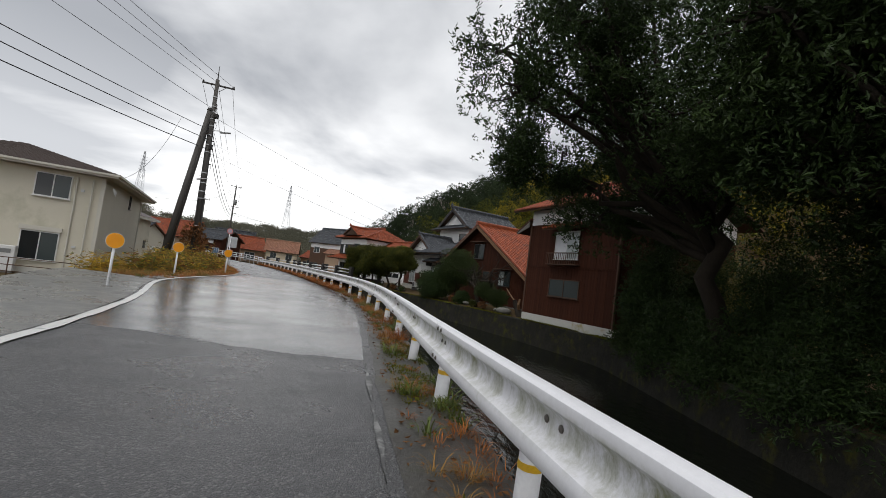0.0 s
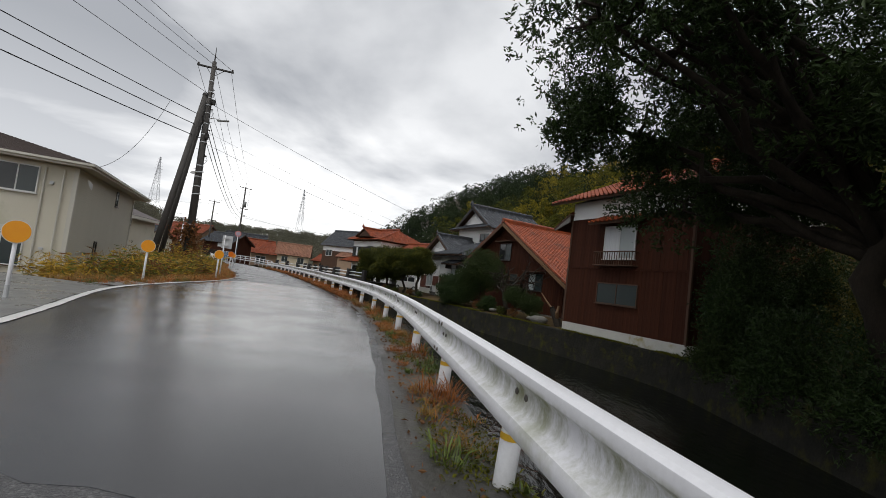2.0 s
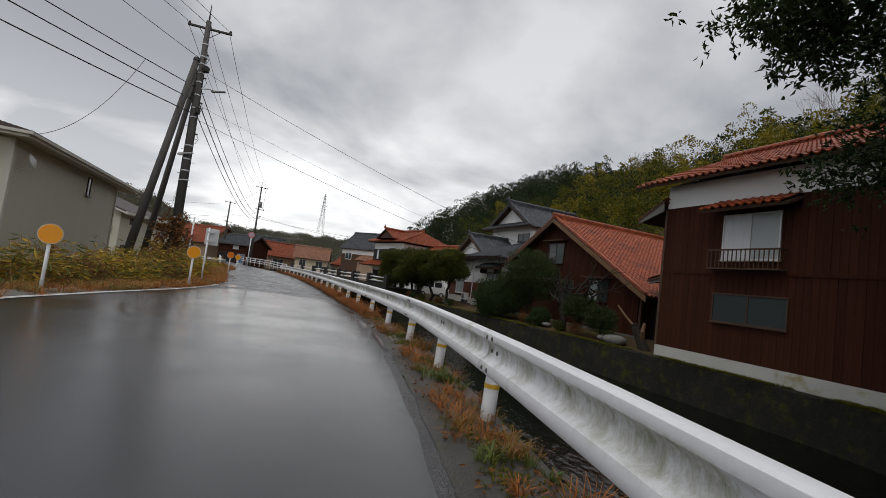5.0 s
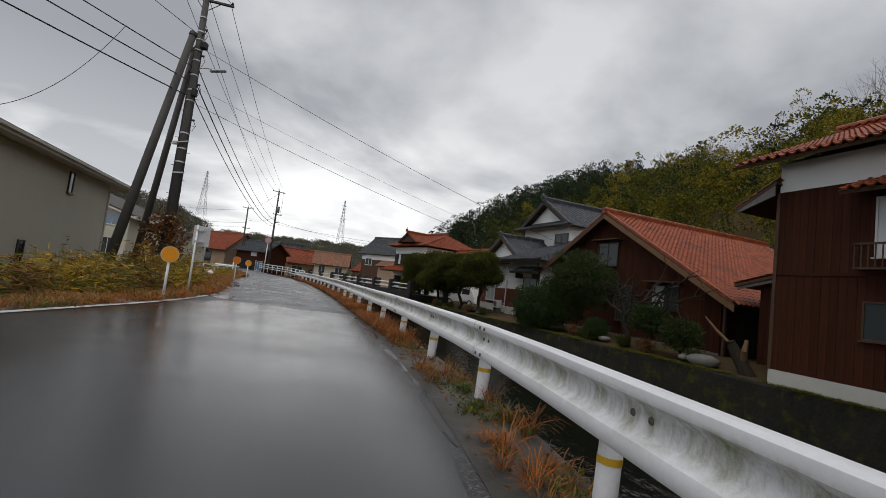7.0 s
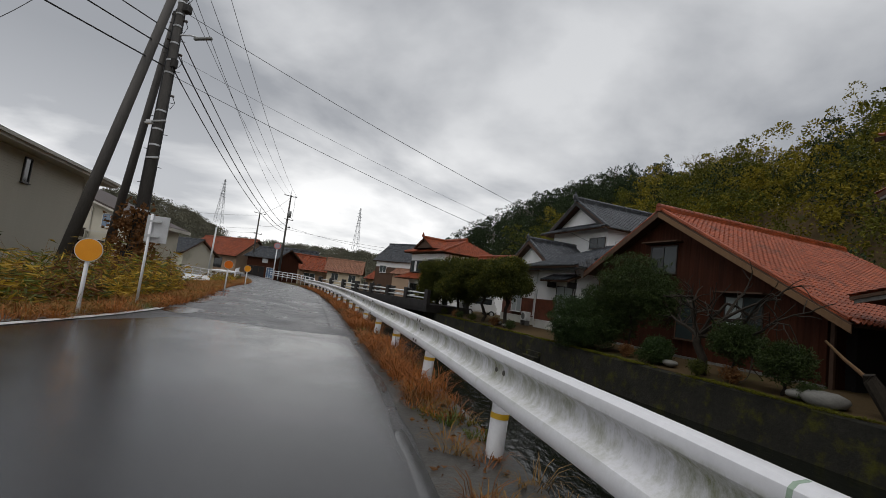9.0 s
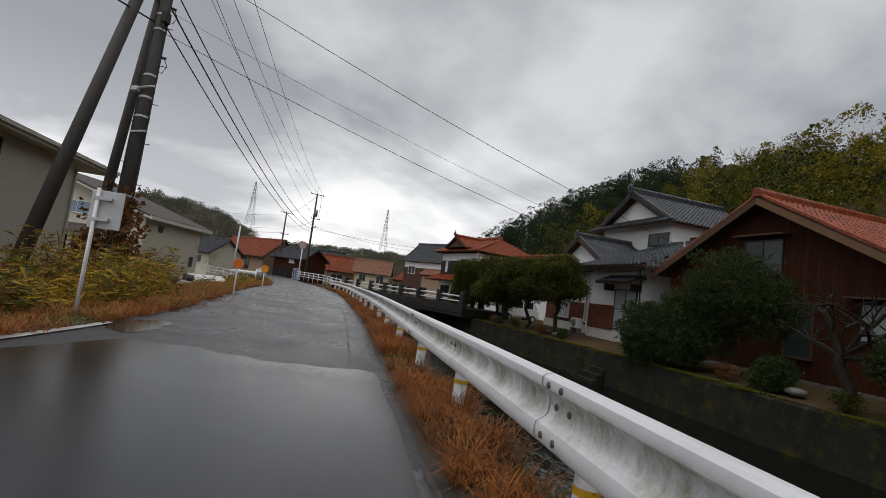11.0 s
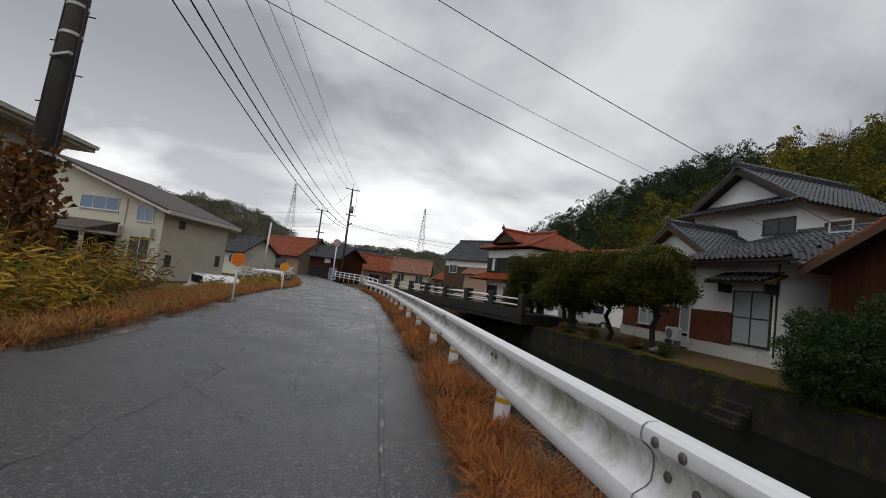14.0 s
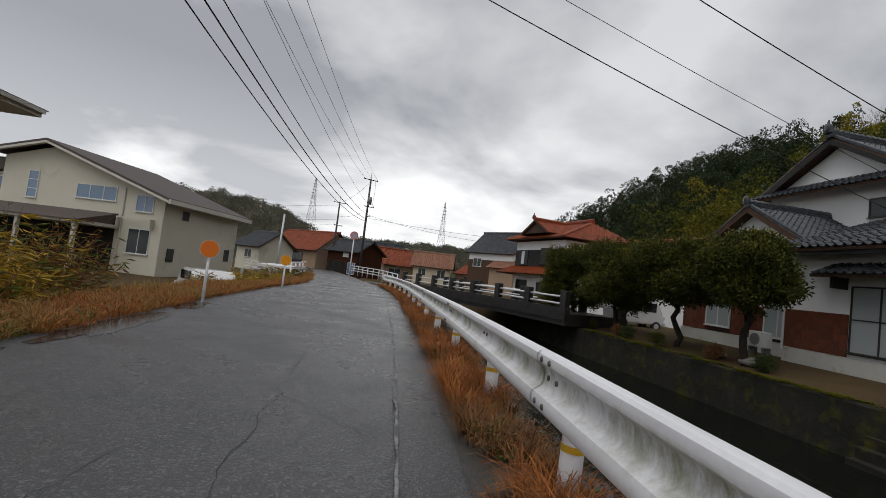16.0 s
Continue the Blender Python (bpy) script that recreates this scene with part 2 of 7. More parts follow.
M["glass_blue"] = glass_mat("bluish_window_glass", (0.10, 0.17, 0.27), 0.05)
M["glass_pale"] = glass_mat("frosted_window_glass", (0.33, 0.37, 0.37), 0.3)
M["glass_dim"] = glass_mat("dusty_window_glass", (0.035, 0.047, 0.048), 0.2, 0.5)
M["curtain"] = mat("white_curtain", (0.55, 0.56, 0.58), (0.72, 0.73, 0.75), 0.9, scale=3, fine=20, stretch=(6, 6, 0.3), bump=0.2)
M["alu"] = mat("white_aluminium", (0.58, 0.58, 0.57), (0.68, 0.68, 0.67), 0.4, scale=3, bump=0)
M["alu_dark"] = mat("dark_bronze_aluminium", (0.015, 0.013, 0.012), (0.04, 0.035, 0.03), 0.4, scale=3, bump=0)
M["leaf_dark"] = mat("dark_glossy_leaf", (0.014, 0.032, 0.008), (0.046, 0.074, 0.018), 0.5, 0.6, spec=0.25, scale=0.6, fine=8, bump=0, island=0.45, translucent=0.15)
M["leaf_yellow"] = mat("yellow_green_leaf", (0.080, 0.080, 0.012), (0.19, 0.155, 0.022), 0.55, scale=0.4, fine=6, bump=0, island=0.35, translucent=0.2)
M["leaf_hedge"] = mat("hedge_leaf", (0.018, 0.032, 0.008), (0.050, 0.072, 0.015), 0.6, spec=0.25, scale=0.8, fine=8, bump=0, island=0.4, translucent=0.12)
M["leaf_garden"] = mat("garden_pine_leaf", (0.022, 0.034, 0.006), (0.075, 0.078, 0.011), 0.65, spec=0.2, scale=0.9, fine=6, bump=0, island=0.4, translucent=0.12)
M["leaf_brown"] = mat("withered_brown_leaf", (0.11, 0.045, 0.012), (0.22, 0.10, 0.03), 0.8, scale=2, fine=10, bump=0, island=0.35, translucent=0.2)
M["bamboo_yellow"] = mat("yellow_bamboo_foliage", (0.125, 0.115, 0.010), (0.28, 0.22, 0.024), 0.7, spec=0.2, scale=0.06, fine=0.5, bump=0, island=0.35, translucent=0.25)
M["bamboo_leaf"] = mat("bamboo_foliage", (0.048, 0.060, 0.007), (0.145, 0.140, 0.018), 0.7, spec=0.2, scale=0.06, fine=0.5, bump=0, island=0.35, translucent=0.2)
M["wood_leaf"] = mat("far_evergreen_foliage", (0.014, 0.026, 0.011), (0.044, 0.062, 0.024), 0.75, spec=0.2, scale=0.05, fine=0.5, bump=0, island=0.4, translucent=0.1)
# Paler and greyer than the near woods: distance haze is put into the colour.
M["haze_leaf"] = mat("hazed_forest", (0.075, 0.085, 0.062), (0.160, 0.145, 0.105), 0.9, spec=0.1, scale=0.02, fine=0.12, bump=0, island=0.35)
M["bare_twig"] = mat("bare_grey_twig", (0.17, 0.145, 0.13), (0.27, 0.235, 0.21), 0.9, scale=1, bump=0)
M["bark"] = mat("dark_bark", (0.014, 0.011, 0.008), (0.042, 0.033, 0.024), 0.9, spec=0.25, scale=3, fine=30, bump=0.6, stretch=(1, 1, 0.3), bump_dist=0.03)
M["grass_dry"] = mat("dry_orange_grass", (0.15, 0.042, 0.010), (0.50, 0.185, 0.038), 0.8, scale=2.2, fine=7, bump=0, island=0.5, translucent=0.25)
M["grass_tan"] = mat("dry_tan_grass", (0.17, 0.095, 0.022), (0.36, 0.20, 0.048), 0.8, scale=0.8, fine=5, bump=0, island=0.3, translucent=0.25)
M["grass_green"] = mat("green_weed", (0.050, 0.085, 0.012), (0.14, 0.17, 0.030), 0.6, scale=0.8, fine=5, bump=0, island=0.35, translucent=0.25)
M["bamboo_grass"] = mat("yellowing_bamboo_grass", (0.25, 0.175, 0.014), (0.58, 0.37, 0.036), 0.6, scale=0.9, fine=5, bump=0, island=0.4, translucent=0.25)
M["stone"] = mat("garden_stone", (0.11, 0.11, 0.10), (0.22, 0.21, 0.19), 0.8, scale=2, fine=20, bump=0.5, bump_dist=0.03)
M["car_white"] = mat("white_car_paint", (0.70, 0.70, 0.70), (0.76, 0.76, 0.76), 0.25, scale=1, bump=0, coat=0.6)
M["rubber"] = mat("black_rubber", (0.012, 0.012, 0.012), (0.025, 0.025, 0.025), 0.85, scale=8, bump=0.1)
M["sign_red"] = mat("faded_sign_red", (0.50, 0.14, 0.13), (0.58, 0.20, 0.18), 0.5, scale=4, bump=0)
M["sign_blue"] = mat("faded_sign_blue", (0.35, 0.30, 0.36), (0.42, 0.36, 0.42), 0.5, scale=4, bump=0)
M["fence_grey"] = mat("grey_fence_panel", (0.14, 0.145, 0.14), (0.22, 0.225, 0.22), 0.6, scale=1.5, fine=30, bump=0.1)
M["bed"] = mat("river_bed", (0.02, 0.02, 0.015), (0.04, 0.038, 0.03), 0.9, scale=0.6, fine=8)


def water_mat():
    m = bpy.data.materials.new("river_water")
    m.use_nodes = True
    n, l = m.node_tree.nodes, m.node_tree.links
    b = n["Principled BSDF"]
    b.inputs["Base Color"].default_value = (0.007, 0.008, 0.006, 1)
    b.inputs["Roughness"].default_value = 0.09
    b.inputs["IOR"].default_value = 1.33
    tco = n.new("ShaderNodeTexCoord")
    mp = n.new("ShaderNodeMapping")
    mp.inputs["Rotation"].default_value = (0, 0, radians(28))
    mp.inputs["Scale"].default_value = (1.6, 0.7, 1)
    l.new(tco.outputs["Object"], mp.inputs[0])
    nz = n.new("ShaderNodeTexNoise")
    nz.inputs["Scale"].default_value, nz.inputs["Detail"].default_value = 3.2, 5
    l.new(mp.outputs[0], nz.inputs["Vector"])
    bp = n.new("ShaderNodeBump")
    bp.inputs["Strength"].default_value, bp.inputs["Distance"].default_value = 0.5, 0.05
    l.new(nz.outputs[0], bp.inputs["Height"])
    l.new(bp.outputs[0], b.inputs["Normal"])
    return m


M["water"] = water_mat()



def rail_dirt(m):
    """Green-black dirt that runs down from the upper crest into the beam's valley."""
    n, l = m.node_tree.nodes, m.node_tree.links
    b = n["Principled BSDF"]
    old = b.inputs["Base Color"].links[0].from_socket
    tco = n.new("ShaderNodeTexCoord")
    sp = n.new("ShaderNodeSeparateXYZ")
    l.new(tco.outputs["Object"], sp.inputs[0])
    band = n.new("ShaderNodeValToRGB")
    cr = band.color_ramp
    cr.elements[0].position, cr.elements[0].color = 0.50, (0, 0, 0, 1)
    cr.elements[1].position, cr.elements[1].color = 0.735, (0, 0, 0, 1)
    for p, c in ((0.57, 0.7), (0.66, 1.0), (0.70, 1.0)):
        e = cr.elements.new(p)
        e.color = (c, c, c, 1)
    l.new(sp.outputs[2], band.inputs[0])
    mp = n.new("ShaderNodeMapping")
    mp.inputs["Scale"].default_value = (4.5, 4.5, 2.2)
    l.new(tco.outputs["Object"], mp.inputs[0])
    nz = n.new("ShaderNodeTexNoise")
    nz.inputs["Scale"].default_value, nz.inputs["Detail"].default_value, nz.inputs["Roughness"].default_value = 1.0, 9.0, 0.78
    l.new(mp.outputs[0], nz.inputs["Vector"])
    rp = n.new("ShaderNodeValToRGB")
    rp.color_ramp.elements[0].position, rp.color_ramp.elements[1].position = 0.42, 0.63
    l.new(nz.outputs[0], rp.inputs[0])
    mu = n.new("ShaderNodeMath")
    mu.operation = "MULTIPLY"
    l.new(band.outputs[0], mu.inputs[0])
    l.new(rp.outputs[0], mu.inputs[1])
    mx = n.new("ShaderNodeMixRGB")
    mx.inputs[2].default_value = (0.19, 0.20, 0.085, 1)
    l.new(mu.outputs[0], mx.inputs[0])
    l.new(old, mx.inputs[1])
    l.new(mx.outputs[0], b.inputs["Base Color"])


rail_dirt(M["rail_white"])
M["puddle"] = glass_mat("rain_puddle", (0.03, 0.03, 0.03), 0.12, 0.8)

M["worn_line"] = mat("worn_line_paint", (0.13, 0.13, 0.127), (0.26, 0.26, 0.25), 0.5, scale=4, fine=40, bump=0.3, stain=(0.05, 0.05, 0.05), stain_scale=5.0, stain_at=(0.42, 0.52))
M["crack"] = mat("crack_tar", (0.008, 0.008, 0.008), (0.016, 0.016, 0.016), 0.6, scale=5, bump=0)
M["bamboo_green"] = mat("green_bamboo_grass", (0.055, 0.080, 0.010), (0.19, 0.20, 0.022), 0.55, scale=0.9, fine=5, bump=0, island=0.45, translucent=0.25)
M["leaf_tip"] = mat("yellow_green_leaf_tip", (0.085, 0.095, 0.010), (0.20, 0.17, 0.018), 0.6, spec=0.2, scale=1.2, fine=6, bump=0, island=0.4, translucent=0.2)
M["moss_blade"] = mat("moss", (0.060, 0.070, 0.008), (0.14, 0.13, 0.015), 0.9, spec=0.1, scale=1.5, fine=8, bump=0, island=0.4, translucent=0.2)


def aggregate(m, chip, amount, size=85.0):
    """Pale stone chips in asphalt, in colour and relief."""
    n, l = m.node_tree.nodes, m.node_tree.links
    b = n["Principled BSDF"]
    t = n.new("ShaderNodeTexCoord")
    vo = n.new("ShaderNodeTexVoronoi")
    vo.inputs["Scale"].default_value = size
    l.new(t.outputs["Object"], vo.inputs["Vector"])
    sp = n.new("ShaderNodeSeparateColor")
    l.new(vo.outputs["Color"], sp.inputs[0])
    r = n.new("ShaderNodeValToRGB")
    r.color_ramp.elements[0].position, r.color_ramp.elements[1].position = 1 - amount, 1.0
    l.new(sp.outputs[0], r.inputs[0])
    x = n.new("ShaderNodeMixRGB")
    l.new(r.outputs[0], x.inputs[0])
    l.new(b.inputs["Base Color"].links[0].from_socket, x.inputs[1])
    x.inputs[2].default_value = (*chip, 1)
    l.new(x.outputs[0], b.inputs["Base Color"])
    bp = n.new("ShaderNodeBump")
    bp.invert = True
    bp.inputs["Strength"].default_value, bp.inputs["Distance"].default_value = 0.55, 0.006
    l.new(vo.outputs["Distance"], bp.inputs["Height"])
    l.new(b.inputs["Normal"].links[0].from_socket, bp.inputs["Normal"])
    l.new(bp.outputs[0], b.inputs["Normal"])


aggregate(M["asphalt_old"], (0.15, 0.15, 0.146), 0.26, 75.0)
# ---- building helpers ----
rng = np.random.default_rng(7)


def from_arrays(name, verts, faces, material, smooth=False):
    """A mesh object from an (n, 3) array and an (m, 3 or 4) array of indices."""
    verts, faces = np.asarray(verts, dtype=np.float32), np.asarray(faces, dtype=np.int32)
    me = bpy.data.meshes.new(name)
    k = faces.shape[1]
    me.vertices.add(len(verts))
    me.vertices.foreach_set("co", verts.ravel())
    me.loops.add(faces.size)
    me.loops.foreach_set("vertex_index", faces.ravel())
    me.polygons.add(len(faces))
    me.polygons.foreach_set("loop_start", np.arange(0, faces.size, k, dtype=np.int32))
    me.polygons.foreach_set("loop_total", np.full(len(faces), k, dtype=np.int32))
    me.polygons.foreach_set("use_smooth", np.full(len(faces), smooth, dtype=bool))
    me.update(calc_edges=True)
    me.materials.append(material)
    return new(name, me)


def mesh_of(name, bm, material, smooth=False):
    me = bpy.data.meshes.new(name)
    bm.normal_update()
    if smooth:
        for f in bm.faces:
            f.smooth = True
    bm.to_mesh(me)
    bm.free()
    me.materials.append(material)
    return me


def part(name, bm, material, parent=None, label="", smooth=False, m=None):
    """One bmesh as one object, under a thing or part."""
    ob = new(name, mesh_of(name, bm, material, smooth))
    if parent:
        ob.parent = parent
    if m is not None:
        ob.matrix_basis = m
    return tagged(ob, label)


def shared(name, me, parent, m):
    ob = new(name, me)
    ob.parent = parent
    ob.matrix_basis = m
    return ob


def thing(name, m, label, category, group="", kind=""):
    ob = new(name)
    ob.empty_display_size = 0.2
    ob.matrix_basis = m
    return tagged(ob, label, category, group, kind)


def box(bm, x0, x1, y0, y1, z0, z1, bevel=0.0):
    r = bmesh.ops.create_cube(bm, size=1.0, matrix=Matrix.LocRotScale(((x0 + x1) / 2, (y0 + y1) / 2, (z0 + z1) / 2), None, (abs(x1 - x0), abs(y1 - y0), abs(z1 - z0))))
    if bevel:
        edges = list({e for v in r["verts"] for e in v.link_edges})
        bmesh.ops.bevel(bm, geom=edges, offset=bevel, segments=1, affect="EDGES")
    return bm


def boxes(*rows, bevel=0.0):
    bm = bmesh.new()
    for r in rows:
        box(bm, *r, bevel=bevel)
    return bm


def prism(bm, outline, y0, y1):
    """A solid from an outline in x, z between two y."""
    a = [bm.verts.new((x, y0, z)) for x, z in outline]
    b = [bm.verts.new((x, y1, z)) for x, z in outline]
    bm.faces.new(a)
    bm.faces.new(b[::-1])
    for k in range(len(a)):
        j = (k + 1) % len(a)
        bm.faces.new((a[j], a[k], b[k], b[j]))
    bmesh.ops.recalc_face_normals(bm, faces=bm.faces[:])
    return bm


def tube(points, radius, sides=6, taper=None):
    """A bmesh tube along points."""
    bm = bmesh.new()
    pts = [Vector(p) for p in points]
    rings = []
    for k, p in enumerate(pts):
        d = (pts[min(k + 1, len(pts) - 1)] - pts[max(k - 1, 0)]).normalized()
        a = d.cross(Vector((0, 0, 1)) if abs(d.z) < 0.95 else Vector((1, 0, 0))).normalized()
        b = d.cross(a)
        r = radius if taper is None else radius + (taper - radius) * k / (len(pts) - 1)
        rings.append([bm.verts.new(p + (a * math.cos(t) + b * math.sin(t)) * r) for t in [2 * math.pi * s / sides for s in range(sides)]])
    for r0, r1 in zip(rings, rings[1:]):
        for s in range(sides):
            j = (s + 1) % sides
            bm.faces.new((r0[s], r0[j], r1[j], r1[s]))
    bm.faces.new(rings[0][::-1])
    bm.faces.new(rings[-1])
    bmesh.ops.recalc_face_normals(bm, faces=bm.faces[:])
    return bm


def cyl(bm, x, y, z0, z1, r0, r1=None, sides=16):
    bmesh.ops.create_cone(bm, cap_ends=True, segments=sides, radius1=r0, radius2=r0 if r1 is None else r1, depth=z1 - z0, matrix=Matrix.Translation((x, y, (z0 + z1) / 2)))
    return bm


# ---- plan: lines of the road and the river, x by y ----
POST = ((-80, 14), (-20, 5.0), (-8, 2.72), (0, 1.13), (4.2, 0.20), (8.3, -0.60), (12.85, -1.58), (17.8, -3.0), (22.7, -4.97), (26.75, -6.85), (31.4, -8.95), (35.6, -10.95), (46, -16.2), (51, -19.0), (54.5, -21.2), (58, -23.6), (75, -36), (120, -70), (300, -200))
WALL = ((-80, 12), (-20, 9.0), (10, 7.7), (16, 7.7), (21.6, 7.72), (24, 6.55), (28, 4.7), (32, 2.55), (36.4, 0.1), (40.8, -2.2), (44, -4.3), (46.7, -5.8), (48.5, -7.0), (51.8, -9.1), (55, -11.0), (60, -14), (75, -24), (120, -52), (300, -175))
EDGE = ((-80, -6), (-20, -3.6), (-4, -3.1), (2, -3.6), (4.5, -4.35), (7.6, -5.5), (10.5, -6.8), (13.3, -8.45), (15.5, -9.45), (18.9, -10.1), (23.2, -10.75), (26.4, -11.75), (29, -13.05), (31.4, -14.35), (36.9, -17.5), (41.5, -20.0), (48.2, -23.0), (54, -26.5), (58.2, -29.5), (75, -41), (120, -75), (300, -205))


def line_at(line, y):
    ys, xs = [p[0] for p in line], [p[1] for p in line]
    return (np.interp(y - 1.2, ys, xs) + np.interp(y, ys, xs) + np.interp(y + 1.2, ys, xs)) / 3


WATER, BANK, LOW = -1.9, -0.62, -1.15
UX, UY = -0.475, 0.88      # down the river
NX, NY = 0.88, 0.475       # away from the road, over the river


def smooth(a, b, v):
    t = np.clip((v - a) / (b - a), 0, 1)
    return t * t * (3 - 2 * t)


def hill(x, y):
    """The wooded hillside behind the houses over the river."""
    v = (x - 2.36) * NX + (y - 39.4) * NY
    a = (x - 2.36) * UX + (y - 39.4) * UY
    rise = np.interp(v, (12, 20, 26, 35, 52, 75, 130, 300), (0, 6, 11, 17, 24, 28, 33, 40))
    near = 1.03 - 0.24 * smooth(62, 26, a) + 0.14 * smooth(30, 5, a)
    wob = 1 + 0.06 * np.sin(a * 0.07 + 1) + 0.05 * np.sin(a * 0.19 + v * 0.1)
    return rise * near * wob * smooth(112, 74, a)


# ---- ground: one sheet with the river channel in it ----
ys = np.unique(np.concatenate([np.linspace(-3000, -80, 8), np.linspace(-80, -12, 10), np.arange(-12, 76, 1.0), np.linspace(76, 260, 40), np.linspace(260, 3000, 8)]))
rows = []
for y in ys:
    yc = float(np.clip(y, -80, 300))
    e, p, w = line_at(EDGE, yc), line_at(POST, yc), line_at(WALL, yc)
    row = [(-3000 + e, LOW), (-600 + e, LOW), (-200 + e, LOW), (-80 + e, LOW), (-40 + e, LOW), (-20 + e, LOW - 0.0), (-10 + e, LOW), (-7 + e, LOW), (-5 + e, LOW * 0.75), (-3.4 + e, -0.35), (-2.2 + e, -0.12), (-1.1 + e, -0.07), (e - 0.25, -0.045), (e, -0.05), (p - 0.7, -0.05), (p - 0.15, -0.05), (p + 0.05, -0.08), (p + 0.09, -2.5), (w + 0.13, -2.6), (w + 0.16, BANK - 0.02), (w + 0.5, BANK), (w + 2.0, BANK + 0.12), (w + 4, BANK + 0.22)]
    row += [(w + d, BANK + 0.22 + float(hill(w + d, y))) for d in (8, 12, 16, 20, 25, 30, 36, 42, 50, 60, 70, 82, 95, 110, 130, 160, 220, 600, 3000)]
    rows.append([(x, y, z) for x, z in row])
gv = np.array(rows)
nr, nc = gv.shape[:2]
idx = np.arange(nr * nc).reshape(nr, nc)
gf = np.stack([idx[:-1, :-1], idx[:-1, 1:], idx[1:, 1:], idx[1:, :-1]], -1).reshape(-1, 4)
ground = tagged(from_arrays("ground", gv.reshape(-1, 3), gf, M["soil"], True), "damp brown soil and weedy ground along the river", "ground", kind="structure")


def strip(name, y0, y1, left, right, z, material, step=0.5, crown=0.0, across=6, wob=0.0):
    """A ribbon of ground between two lines."""
    yy = np.arange(y0, y1 + 1e-6, step)
    v = []
    for k, y in enumerate(yy):
        a, b = left(y), right(y)
        for j in range(across + 1):
            f = j / across
            x = a + (b - a) * f
            if wob and j in (0, across):
                x += wob * (noise.noise((y * 1.3, j, 2)) + 0.5 * noise.noise((y * 4.3, j, 7)))
            v.append((x, y, z + crown * 4 * f * (1 - f)))
    n = across + 1
    i = np.arange(len(yy) * n).reshape(len(yy), n)
    f = np.stack([i[:-1, :-1], i[:-1, 1:], i[1:, 1:], i[1:, :-1]], -1).reshape(-1, 4)
    return from_arrays(name, v, f, material, True)


E_ = lambda y: line_at(EDGE, y)
P_ = lambda y: line_at(POST, y)
W_ = lambda y: line_at(WALL, y)

# the road: worn asphalt, with a newer smooth patch laid over it
road = tagged(strip("road", -40, 130, lambda y: E_(y) - 0.1, lambda y: P_(y) - 0.55, -0.018, M["asphalt_old"], wob=0.06, across=8), "wet grey worn asphalt lane beside the river", "road", kind="structure")


def patch_verts():
    v, ny, nx = [], 60, 14
    for j in range(ny + 1):
        for k in range(nx + 1):
            f, g = j / ny, k / nx
            ya = 6.15 + 0.12 * math.sin(g * 7) + 0.04 * math.sin(g * 31)
            yb = 25.35 + 0.55 * g + 0.10 * math.sin(g * 8) + 0.05 * math.sin(g * 29)
            y = ya + (yb - ya) * f
            a, b = E_(y) + (0.0 if f < 0.85 else 0.9 * (f - 0.85) / 0.15), P_(y) - 0.72
            b += 0.05 * noise.noise((y * 1.1, 3, 1))
            v.append((a + (b - a) * g, y, -0.0105 if 0 < j < ny else -0.0165))
    i = np.arange((ny + 1) * (nx + 1)).reshape(ny + 1, nx + 1)
    return v, np.stack([i[:-1, :-1], i[:-1, 1:], i[1:, 1:], i[1:, :-1]], -1).reshape(-1, 4)


tagged(from_arrays("road_patch", *patch_verts(), M["asphalt_new"], True), "smooth dark wet asphalt patch reflecting the sky", "road", kind="structure")
tagged(strip("pavement", -14, 15.5, lambda y: E_(y) - 3.2 - 0.15 * max(0, 8 - y), lambda y: E_(y) - 0.12, -0.022, M["concrete_wet"], across=4), "wet grey paved apron of a side lane", "pavement", kind="structure")
tagged(strip("kerb_slab", 15.5, 27.0, lambda y: E_(y) - 0.75, lambda y: E_(y) - 0.10, -0.004, M["concrete_wet"], across=2), "flat wet concrete edging slab beside the road", "pavement", kind="structure")
tagged(strip("edge_line", -14, 26.3, lambda y: E_(y) - 0.03, lambda y: E_(y) + 0.13, 0.0, M["line_paint"], step=0.25, across=3, wob=0.03), "worn white painted edge line", "road marking", kind="structure")
tagged(strip("verge", -20, 58, lambda y: P_(y) - 0.60, lambda y: P_(y) + 0.15, -0.012, M["concrete_dark"], wob=0.05, across=4), "damp mossy concrete verge under the guardrail", "verge", kind="structure")

# river walls and water
water = tagged(strip("water", -60, 120, lambda y: P_(y) + 0.08, lambda y: W_(y) + 0.05, WATER, M["water"], step=1.0, across=4), "dark slow river water with small ripples", "water", kind="structure")


def river_wall(name, line, side, top, bottom, material, y0, y1, thick, label, batter=0.12):
    yy = np.arange(y0, y1 + 0.01, 0.6)
    v = []
    for y in yy:
        x = line(y)
        w = 0.02 * noise.noise((y * 0.8, side, 4))
        for dx, z in ((-batter * side + w, bottom), (-batter * side * 0.4 - w, (top + bottom) / 2), (0 + w, top - 0.05), (0.05 * side, top), (thick * side, top), (thick * side, bottom)):
            v.append((x + dx, y, z))
    i = np.arange(len(yy) * 6).reshape(len(yy), 6)
    f = np.stack([i[:-1], np.roll(i, -1, 1)[:-1], np.roll(i, -1, 1)[1:], i[1:]], -1).reshape(-1, 4)
    return tagged(from_arrays(name, v, f, material), label, "river wall", kind="structure")


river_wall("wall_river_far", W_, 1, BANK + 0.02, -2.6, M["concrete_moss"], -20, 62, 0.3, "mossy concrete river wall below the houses")
